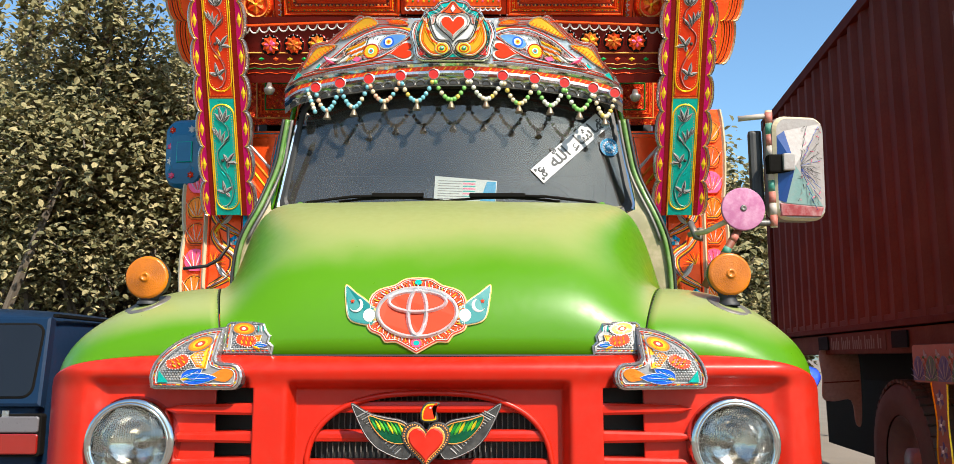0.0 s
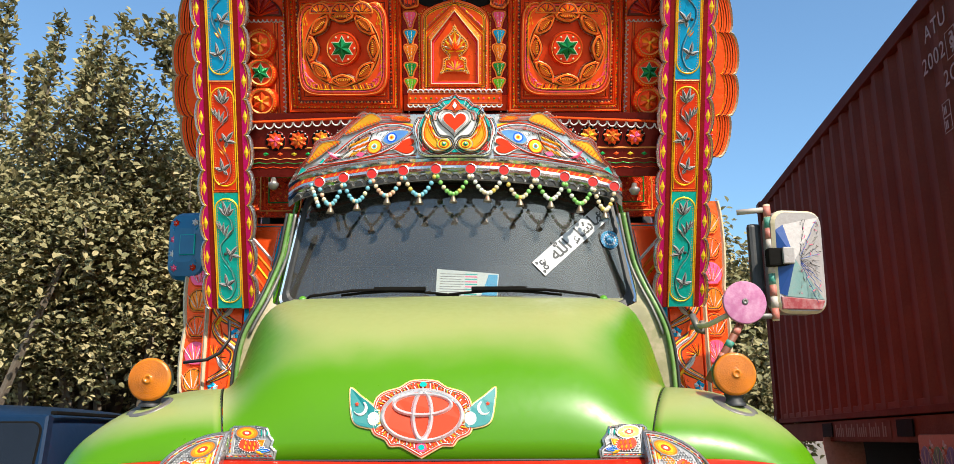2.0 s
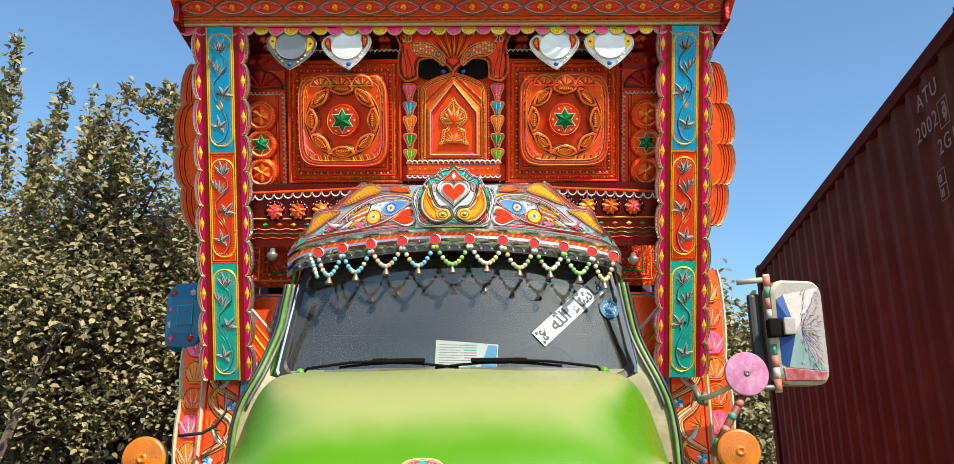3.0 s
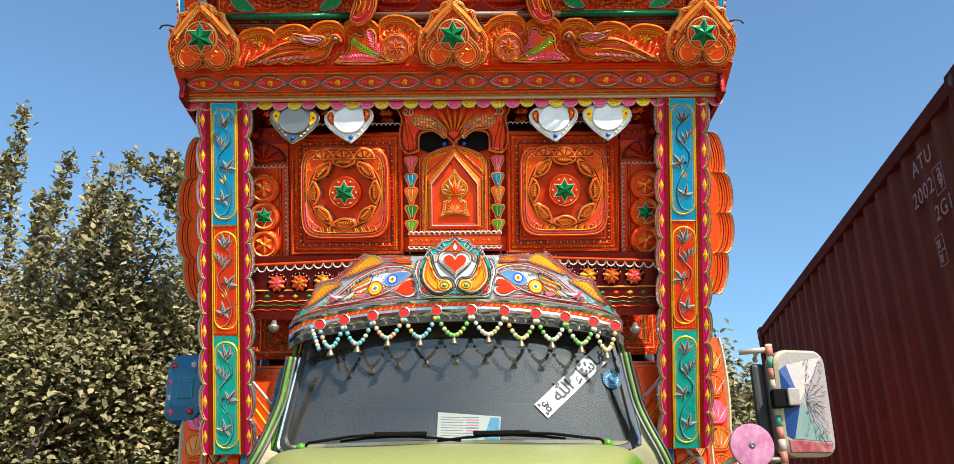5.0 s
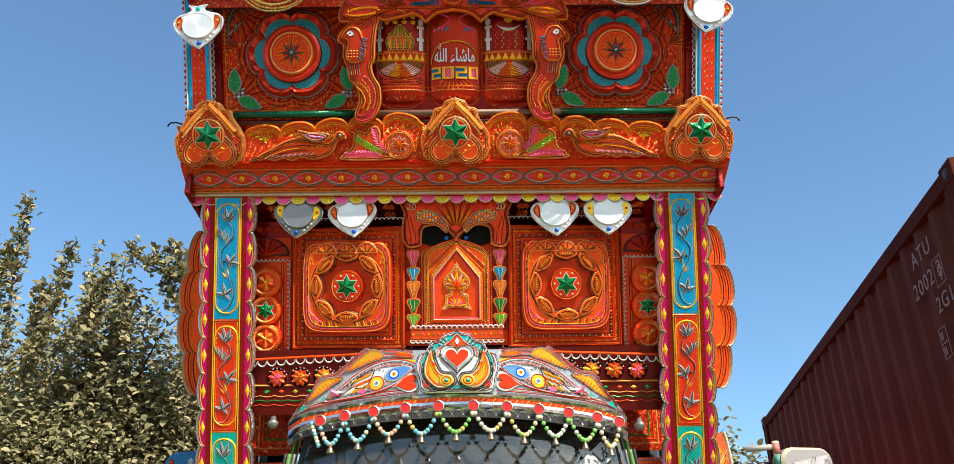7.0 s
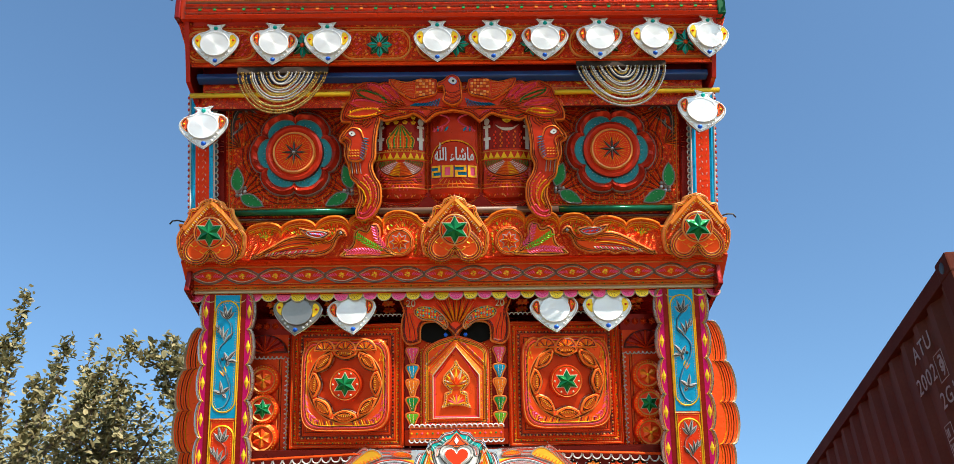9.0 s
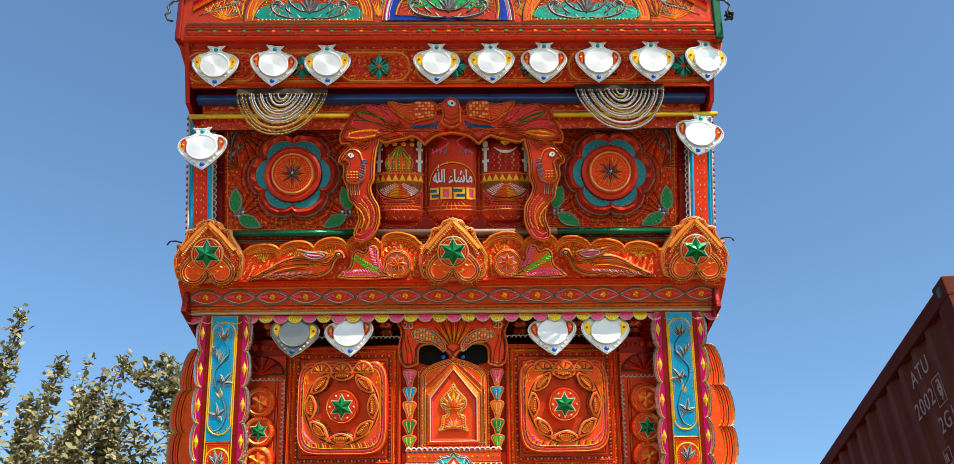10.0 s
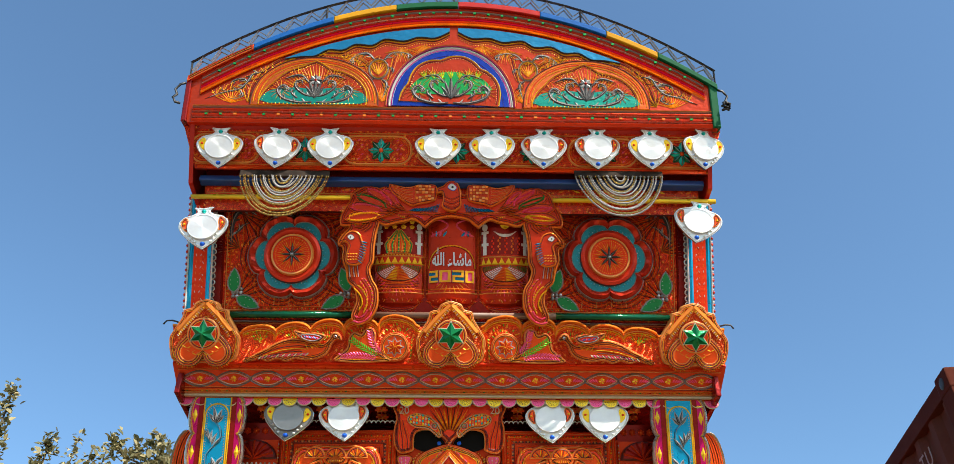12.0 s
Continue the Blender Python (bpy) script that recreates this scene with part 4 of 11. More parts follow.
def visor():
    """Bowed chrome visor with painted fish, above it the cut board with a heart in the middle."""
    def bow(u, v, h):
        a, k = u / 1.05, 1 - 0.62 * smoothstep(0.6, 0.8, abs(u))
        v = v if v < 0.05 else 0.05 + (v - 0.05) * k
        return (u, v - 0.16 * a * a - 1.6 * max(0, abs(u) - 0.66) ** 2, h - 0.14 * a * a - 5.5 * max(0, abs(u) - 0.68) ** 2)
    m = board(0, 3.60, 2.695, 0.1)
    d = Draw(m, 1, bow)
    n = 40
    xs = [lerp(-0.765, 0.765, i / n) for i in range(n + 1)]
    for v0, v1, h0, h1, mm in ((-0.055, -0.028, -0.004, 0.0, DARKTIN), (-0.028, -0.014, 0.0, 0.014, CHROME), (-0.014, 0.0, 0.014, 0.006, CHROME), (0.0, 0.012, 0.006, 0.004, SILVER), (0.012, 0.03, 0.004, 0.004, RED), (0.03, 0.042, 0.004, 0.016, CHROME), (0.042, 0.05, 0.016, 0.006, SILVER)):
        d.add([(x, v0, h0) for x in xs] + [(x, v1, h1) for x in xs], [(i, i + 1, n + 2 + i, n + 1 + i) for i in range(n)], mm)
    for i in range(31):
        x = lerp(-0.72, 0.72, i / 30)
        pc = d.piece("visor_arch")
        pc.ridge(ellipse(x, -0.048, 0.021, 0.02, 9, 0, 180), 0.007, 0.006, SILVER, 0.002)
        pc.plate(ellipse(x, -0.05, 0.015, 0.015, 9, 0, 180), -0.02, 0.003, BLACK)
    for i in range(60):
        x = lerp(-0.74, 0.74, i / 59)
        d.ridge([(x - 0.006, 0.015), (x + 0.006, 0.027)], 0.005, 0.003, (YELLOW, ORANGE2)[i % 2], 0.004)
    d.part("visor", truck, "bowed chrome sun visor over the windscreen", True)
    d = Draw(m, 1, bow)
    lo = [(x, 0.045) for x in xs]
    hi = spline([(0.765, 0.06), (0.72, 0.12), (0.66, 0.15), (0.63, 0.2), (0.56, 0.2), (0.50, 0.235), (0.42, 0.29), (0.385, 0.27), (0.33, 0.27), (0.17, 0.25)], 4)
    back = lo + hi + [(-x, y) for x, y in hi[::-1]]
    d.plate(back, -0.02, 0.006, SILVER, CHROME)
    d.part("visor_board", truck, "embossed tin crest with painted fish above the windscreen")
    top_fill = [(0.17, 0.06)] + [(x, 0.08) for x in (0.3, 0.45, 0.6)] + [(0.72, 0.08), (0.72, 0.115)] + [(x, y - 0.004) for x, y in hi if 0.2 < x < 0.715] + [(0.18, 0.245)]
    for s in (-1, 1):
        d = Draw(m, s, bow)
        # bands that run along the lower edge
        for v, w, mm in ((0.052, 0.008, SILVER), (0.062, 0.005, BADGERED), (0.069, 0.004, WHITE), (0.076, 0.005, BADGERED)):
            d.ridge([(lerp(0.175, 0.745, q / 14), v) for q in range(15)], w, 0.004, mm, 0.006)
        d.plate(top_fill, 0.004, 0.0065, TIN)
        for q, w, mm in ((0.004, 0.007, SILVER), (0.011, 0.005, BADGERED), (0.017, 0.004, PEWTER), (0.023, 0.004, ORANGE), (0.029, 0.0035, WHITE), (0.035, 0.004, BADGERED), (0.041, 0.0035, PEWTER)):
            d.ridge([(x, y - q) for x, y in hi if 0.18 < x < 0.73], w, 0.004, mm, 0.006)
        body = spline([(0.182, 0.182), (0.25, 0.212), (0.34, 0.215), (0.44, 0.182), (0.52, 0.13), (0.60, 0.078), (0.52, 0.07), (0.44, 0.07), (0.34, 0.082), (0.27, 0.108), (0.21, 0.15)], 4, True)
        d.plate(body, 0.006, 0.014, BRIGHTTIN, BADGERED, 0.003)
        for q, w, mm in ((0.001, 0.008, BADGERED), (0.008, 0.004, PEWTER), (0.0125, 0.0035, INKTIN)):
            d.ridge(inset(body, q), w, 0.004, mm, 0.0125, True)
        for q, mm in ((0.018, ORANGE), (0.0225, WHITE), (0.027, BADGERED), (0.0315, PEWTER)):
            d.ridge(inset(body, q), 0.003, 0.003, mm, 0.0135, True)
        drop = spline([(0.205, 0.168), (0.25, 0.182), (0.30, 0.172), (0.325, 0.142), (0.30, 0.120), (0.26, 0.128)], 4, True)
        d.plate(drop, 0.014, 0.018, LIGHTBLUE, PEWTER, 0.003)
        d.ridge(drop, 0.005, 0.004, WHITE, 0.015, True), d.beads(inset(drop, -0.005), 0.008, 0.0022, [INKTIN], 0.014, True)
        for r, mm in ((0.024, BLUE), (0.017, WHITE), (0.010, YELLOW), (0.005, BADGERED)):
            d.plate(ellipse(0.284, 0.150, r, r * 0.95, 16), 0.018, 0.0185 + (0.026 - r) * 0.15, mm)
        for r, mm in ((0.041, ORANGE), (0.036, YELLOW), (0.017, WHITE), (0.011, TEAL), (0.006, BADGERED)):
            d.plate(ellipse(0.362, 0.118, r * 0.8, r * 0.78, 18), 0.014, 0.0155 + (0.042 - r) * 0.15, mm)
        d.ridge(ellipse(0.362, 0.118, 0.033, 0.032, 18), 0.004, 0.003, BADGERED, 0.0155, True)
        d.feather(spline([(0.33, 0.175), (0.40, 0.185), (0.46, 0.16), (0.50, 0.13)], 5), 0.009, 0.014, 0.004, [INKTIN, WHITE], 0.0145, -70)
        d.feather(spline([(0.53, 0.085), (0.46, 0.082), (0.40, 0.086)], 5), 0.009, 0.014, 0.004, [INKTIN, PEWTER], 0.0145, -50)
        for q in range(3):
            for k in range(4):
                d.leaf((0.385 + 0.022 * k, 0.165 - 0.02 * q - 0.006 * k), -28 - 5 * q, 0.034, 0.014, (YELLOW, ORANGE2)[q % 2], 0.004, 0.0145)
                d.leaf((0.387 + 0.022 * k, 0.163 - 0.02 * q - 0.006 * k), -28 - 5 * q, 0.024, 0.006, ORANGE, 0.005, 0.0152)
        wing = spline([(0.375, 0.178), (0.42, 0.168), (0.475, 0.128), (0.46, 0.112), (0.41, 0.108)], 4, True)
        d.ridge(wing, 0.005, 0.004, INKTIN, 0.014, True), d.ridge(inset(wing, -0.007), 0.004, 0.003, WHITE, 0.014, True)
        for k in range(4):
            d.leaf((0.455 + 0.022 * k, 0.085 + 0.012 * (3 - k)), -8 + 24 * (k - 1.5), 0.07, 0.022, (WHITE, PEWTER, WHITE, PINK)[k], 0.005, 0.0145, 0.2)
            d.ridge([(0.46 + 0.022 * k, 0.085 + 0.012 * (3 - k)), (0.51 + 0.02 * k, 0.082 + 0.006 * (3 - k))], 0.003, 0.005, INKTIN, 0.015)
        d.plate([(0.405, 0.09), (0.43, 0.105), (0.445, 0.088), (0.42, 0.078)], 0.014, 0.018, PINK)
        for tri in ([(0.575, 0.075), (0.62, 0.085), (0.595, 0.105)], [(0.67, 0.072), (0.72, 0.062), (0.695, 0.105)]):
            d.plate(tri, 0.006, 0.012, TEAL, WHITE, 0.002)
            d.ridge(tri, 0.004, 0.003, WHITE, 0.011, True)
        # yellow fins and the point beside the crest
        for fin in ([(0.33, 0.235), (0.375, 0.275), (0.43, 0.255), (0.505, 0.195), (0.45, 0.20), (0.40, 0.215)], [(0.515, 0.17), (0.60, 0.178), (0.64, 0.15), (0.675, 0.105), (0.62, 0.112), (0.57, 0.14)], [(0.195, 0.225), (0.245, 0.25), (0.29, 0.24), (0.245, 0.222)]):
            f5 = spline(fin, 3, True)
            d.plate(f5, 0.006, 0.014, MUSTARD, SILVER, 0.003)
            d.ridge(inset(f5, 0.006), 0.0025, 0.003, ORANGE, 0.013, True)
            d.ridge(f5, 0.005, 0.004, PEWTER, 0.012, True)
            for k in range(11):
                a, b = fin[0], fin[len(fin) // 2]
                x, y = lerp(a[0], b[0], (k + 1) / 12), lerp(a[1], b[1], (k + 1) / 12)
                d.ridge([(x - 0.004, y - 0.012), (x + 0.012, y + 0.012)], 0.003, 0.003, ORANGE, 0.014)
        d.plate([(0.188, 0.205), (0.235, 0.215), (0.19, 0.16)], 0.006, 0.011, YELLOW)
        # orange heart lying on its side
        pc = d.piece("lying_heart", "orange heart with a white edge")
        lie = [(0.232 + y, 0.102 + 0.62 * x + 0.12 * y) for x, y in heart(0, 0.0, 0.056, 0.05)]
        lie = [(0.464 - x, y) for x, y in lie][::-1]
        pc.plate([(0.232 + (x - 0.232) * 1.22, 0.102 + (y - 0.102) * 1.28) for x, y in lie], 0.006, 0.015, WHITE, PEWTER, 0.002)
        pc.plate(lie, 0.015, 0.018, ORANGERED, None, 0.002)
        d.beads([(x, y + 0.014) for x, y in hi if x > 0.2], 0.03, 0.004, [SILVER], -0.005)
        d.part("fish_panel", truck, "painted tin fish in yellow, blue and white")
    d = Draw(board(0, 3.575, 2.738, 0.1), 1, lambda u, v, h: (u, v * 0.93, h))
    half = spline([(0.13, 0.0), (0.165, 0.02), (0.175, 0.07), (0.19, 0.13), (0.17, 0.19), (0.135, 0.20), (0.125, 0.245), (0.085, 0.26), (0.06, 0.29), (0.02, 0.3), (0.0, 0.325)], 3)
    p = half + [(-x, y) for x, y in half[-2::-1]]
    d.plate(p, -0.05, 0.012, BRIGHTTIN, CHROME, 0.005)
    d.rows(p, 0.008, 1, 0.004, [INKTIN], 0.012)
    d.plate(inset(p, 0.014), 0.012, 0.015, WHITE)
    shrink = lambda q: [(x * (1 - q / 0.17), 0.14 + (y - 0.14) * (1 - q / 0.17)) for x, y in p]
    d.ridge(shrink(0.017), 0.004, 0.003, BADGERED, 0.015, True)
    d.plate(shrink(0.022), 0.015, 0.017, TEAL), d.ridge(shrink(0.022), 0.003, 0.003, INKTIN, 0.0165, True)
    d.plate(shrink(0.042), 0.017, 0.018, WHITE)
    for q, mm in ((0.044, INKTIN), (0.049, WHITE), (0.053, PEWTER), (0.058, ORANGE), (0.064, WHITE), (0.069, INKTIN)):
        d.ridge(shrink(q), 0.003, 0.003, mm, 0.018, True)
    for q in range(-3, 4):
        d.leaf((0, 0.205), 90 + 17 * q, 0.07 - 0.005 * abs(q), 0.018, (ORANGE, WHITE, ORANGE2)[abs(q) % 3], 0.004, 0.019)
    for s in (-1, 1):
        d.plate([(s * x, y) for x, y in spline([(0.105, 0.215), (0.145, 0.18), (0.155, 0.14), (0.135, 0.165), (0.11, 0.19)], 3, True)], 0.018, 0.023, TEAL)
        d.plate([(s * x, y) for x, y in ((0.145, 0.025), (0.145, 0.085), (0.115, 0.03))], 0.018, 0.022, REDPAINT)
        fish = [(s * x, y) for x, y in spline([(0.008, 0.05), (0.045, 0.02), (0.1, 0.022), (0.148, 0.08), (0.146, 0.15), (0.115, 0.215), (0.098, 0.15), (0.07, 0.098), (0.025, 0.088)], 4, True)]
        d.ridge(inset(fish, -0.006), 0.004, 0.004, INKTIN, 0.02, True), d.ridge(inset(fish, -0.011), 0.003, 0.003, WHITE, 0.02, True)
        d.plate(fish, 0.018, 0.028, MUSTARD, SILVER, 0.004)
        for k, mm in enumerate((INKTIN, WHITE, ORANGE, MUSTARD)):
            d.ridge(inset(fish, 0.003 + 0.007 * k), 0.006, 0.004, mm, 0.027, True)
        for k in range(9):
            d.leaf((s * (0.072 + 0.006 * k), 0.062 + 0.015 * k), (62 if s > 0 else 118), 0.032, 0.012, (YELLOW, ORANGE, CREAM)[k % 3], 0.004, 0.029)
        d.plate(ellipse(s * 0.048, 0.056, 0.032, 0.028, 16), 0.026, 0.034, YELLOW, SILVER, 0.003)
        d.ridge(ellipse(s * 0.048, 0.056, 0.02, 0.018, 14), 0.006, 0.004, ORANGE, 0.034, True)
        d.bead((s * 0.048, 0.056), 0.011, TEAL, 0.034, 8)
        d.bead((s * 0.048, 0.056), 0.005, WHITE, 0.043, 6)
        d.fan((s * 0.02, 0.2), 0.05, 0.082, 15 if s > 0 else 110, 70 if s > 0 else 165, 7, [WHITE, INKTIN], 0.004, 0.002, 0.018)
    d.plate(heart(0, 0.158, 0.078, 0.074), 0.018, 0.026, WHITE, INKTIN, 0.003)
    for w, mm in ((0.076, INKTIN), (0.070, WHITE), (0.065, PEWTER)):
        d.ridge(heart(0, 0.158, w, w * 0.93), 0.003, 0.003, mm, 0.026, True)
    d.piece("red_heart", "orange red heart").plate(heart(0, 0.159, 0.055, 0.051), 0.026, 0.034, ORANGERED, WHITE, 0.004)
    for q in (-1, 1):
        for k in range(13):
            d.ridge([(q * 0.095 + q * 0.05 * math.cos(radians(-70 + 11 * k)), 0.11 + 0.08 * math.sin(radians(-70 + 11 * k))), (q * 0.095 + q * 0.062 * math.cos(radians(-70 + 11 * k)), 0.11 + 0.092 * math.sin(radians(-70 + 11 * k)))], 0.005, 0.004, (INKTIN, WHITE)[k % 2], 0.019)
    d.plate(spline([(0, 0.215), (0.055, 0.225), (0.03, 0.25), (0.0, 0.285), (-0.03, 0.25), (-0.055, 0.225)], 3, True), 0.018, 0.026, ORANGE, SILVER, 0.003)
    d.plate([(0, 0.222), (0.014, 0.245), (0, 0.272), (-0.014, 0.245)], 0.026, 0.031, WHITE, REDPAINT, 0.003)
    d.part("heart_crest", truck, "embossed tin crest with a red heart between two fish")


visor()
# scallop strip with pressed flowers above the visor; dark colours carry the overhang's shade
d = Draw(board(0, 3.665, 2.80, 0.42))
d.plate(box2(-0.95, -0.12, 0.95, 0.17), -0.03, 0.0, SHADERED)
for s in (-1, 1):
    for i, x in enumerate((0.40, 0.505, 0.61, 0.715, 0.82)):
        pc = d.piece("pressed_flower", "orange pressed flower in a dark round")
        c = (s * x, 0.07 - 0.02 * abs(s * x - 0.4))
        # near-black round and deep orange petals: shade put into the colour
        pc.plate(ellipse(*c, 0.05, 0.05, 18), 0.0, 0.006, BLACKSHADE, DARKRED, 0.004)
        pc.beads(ellipse(c[0], c[1], 0.044, 0.044, 16, 20, 160), 0.018, 0.0035, [WHITE], 0.006)
        pc.flower(c, 0.04, 9, ([DEEPORANGE, ORANGE], [ORANGE, DEEPORANGE], [ORANGE2, AMBERDULL])[i % 3], 0.007, None, 0.72, 90, 0.006)
        pc.flower(c, 0.025, 7, ([ORANGE2, AMBERDULL], [PINK, ORANGE], [YELLOW, AMBERDULL])[i % 3], 0.012, BOXRED, 0.8, 70, 0.005)
for i in range(44):
    x = lerp(-0.93, 0.93, i / 43)
    c = (x, 0.15 - 0.035 * (x * x))
    d.ridge(ellipse(c[0], c[1], 0.02, 0.024, 8, 180, 360), 0.007, 0.006, WHITE, 0.01)
d.ridge([(-0.93, 0.13), (0, 0.165), (0.93, 0.13)], 0.012, 0.008, ORANGE, 0.01)
for i in range(30):
    x = lerp(-0.93, 0.93, i / 29)
    d.add([(x - 0.014, -0.015, 0.001), (x, -0.024, 0.001), (x + 0.014, -0.015, 0.001), (x, -0.006, 0.001), (x, -0.015, 0.005)], [(0, 1, 4), (1, 2, 4), (2, 3, 4), (3, 0, 4)], (YELLOW, GREEN, ORANGE)[i % 3])
for k in range(3):
    d.ridge([(lerp(-0.93, 0.93, q / 58), -0.04 - 0.02 * k + 0.006 * (q % 2)) for q in range(59)], 0.004, 0.003, (GOLD, GREEN, ORANGE)[k], 0.0)
d.ridge([(-0.94, 0.012), (0.94, 0.012)], 0.008, 0.006, GOLD, 0.0)
d.part("flower_strip", truck, "red strip of pressed orange flowers, darkened as shade, with a white scalloped edge")


# ---- pillars ----
def pillar(s):
    m = board(s * 1.035, 3.86, 2.105, 0.386)
    L, W = 1.585, 0.122
    base = Draw(m, s)
    k = 10
    edge = [(W + 0.0, 0.0)]
    for i in range(k):
        for j in range(8):
            a = math.pi * j / 8
            edge.append((0.098 + 0.024 * math.sin(a), L * (i + 0.5 - 0.5 * math.cos(a)) / k))
    edge = edge[1:] + [(0.098, L)]
    p = edge + [(-x, y) for x, y in edge[::-1]]
    base.plate(p, -0.045, 0.0, DARKRED, SILVER)
    post = base.part("pillar", truck, "tall leaning board with magenta scalloped edges and painted panels")
    for q in (-1, 1):
        e = Draw(m, q)
        strip = [(0.062, 0.0)] + edge + [(0.062, L)]
        e.plate(strip, 0.0, 0.004, MAGENTA)
        e.ridge(edge, 0.013, 0.009, SILVER, 0.002)
        e.ridge([(0.1 + (x - 0.1) * 0.9 - 0.008, y) for x, y in edge], 0.004, 0.003, YELLOW, 0.004)
        for i in range(k):
            c = (0.098, L * (i + 0.5) / k)
            e.add([(c[0] - 0.011, c[1], 0.004), (c[0], c[1] - 0.033, 0.004), (c[0] + 0.011, c[1], 0.004), (c[0], c[1] + 0.033, 0.004), (c[0], c[1], 0.01)], [(0, 1, 4), (1, 2, 4), (2, 3, 4), (3, 0, 4)], YELLOW)
        e.plate(box2(0.058, 0, 0.083, L), 0.003, 0.006, DARKRED)
        e.part("scalloped_edge", post, "magenta scalloped strip with yellow lozenges")
    for i, (mm, v0, v1) in enumerate(((TEAL, 0.0, 0.535), (RED, 0.535, 1.03), (CYAN, 1.03, L))):
        c = Draw(m, s)
        c.plate(box2(-0.06, v0 + 0.001, 0.06, v1 - 0.001), 0.0, 0.008, mm, GOLD, 0.002)
        c.plate(rrect(0, (v0 + v1) / 2, 0.05, (v1 - v0) / 2 - 0.03, 0.048, 6), 0.008, 0.010, mm)
        rr = rrect(0, (v0 + v1) / 2, 0.05, (v1 - v0) / 2 - 0.03, 0.048, 6)
        c.ridge(rr, 0.009, 0.005, YELLOW, 0.008, True)
        c.ridge([(0.058, v0), (0.058, v1)], 0.006, 0.005, YELLOW, 0.008), c.ridge([(-0.058, v0), (-0.058, v1)], 0.006, 0.005, YELLOW, 0.008)
        c.beads(inset(rr, 0.009), 0.011, 0.0024, [GOLD], 0.010, True)
        # embossed vine: stem, tulip, combed wing leaf and two three petalled flowers
        h = v1 - v0
        at = lambda x, t: (x, v0 + h * t)
        stem = spline([at(0.018, 0.08), at(-0.012, 0.11), at(-0.03, 0.22), at(-0.012, 0.34), at(0.022, 0.44), at(0.03, 0.54), at(0.004, 0.61), at(-0.024, 0.66), at(-0.022, 0.75), at(0.0, 0.80)], 6)
        c.ridge(stem, 0.0065, 0.004, mm, 0.010), c.ridge([(x + 0.003, y) for x, y in stem], 0.0042, 0.004, PEWTER, 0.010), c.ridge([(x - 0.003, y) for x, y in stem], 0.002, 0.003, INKTIN, 0.010)

        def petal(o, ang, ln, w, bend=0.0):
            c.leaf(o, ang, ln * 1.25, w * 1.3, PEWTER, 0.003, 0.010, bend), c.leaf(o, ang, ln * 1.12, w * 0.85, INKTIN, 0.005, 0.0104, bend), c.leaf(o, ang, ln, w * 0.42, PEWTER, 0.007, 0.0106, bend)

        for q, ln in ((-46, 0.042), (-14, 0.056), (22, 0.05), (52, 0.036)):
            petal(at(0.0, 0.80), 90 + q, ln, 0.015, -0.1 * q / 50)
        for k in range(5):
            petal(at(0.004 + 0.006 * k, 0.60 + 0.022 * k), 112 - 17 * k, 0.05 - 0.004 * k, 0.012, 0.25)
        for o, turn in ((at(-0.012, 0.46), 30), (at(0.006, 0.2), -18)):
            for q, ln in ((-62, 0.034), (0, 0.046), (60, 0.036), (150, 0.022)):
                petal(o, 90 + turn + q, ln, 0.015, 0.12)
            c.bead((o[0] + 0.004, o[1] + 0.004), 0.007, INKTIN, 0.011, 7)
        c.bead(at(0.012, 0.475), 0.008, INKTIN, 0.010, 7)
        for q in range(3):
            c.leaf(at(-0.008 + 0.005 * q, 0.36 - 0.012 * q), 72 - 10 * q, 0.034, 0.008, (YELLOW, YELLOW, ORANGE2)[q] if i else mm, 0.003, 0.010)
        c.part("painted_panel", post, ("teal", "red", "bright blue")[i] + " panel with an embossed silver vine")


pillar(-1), pillar(1)


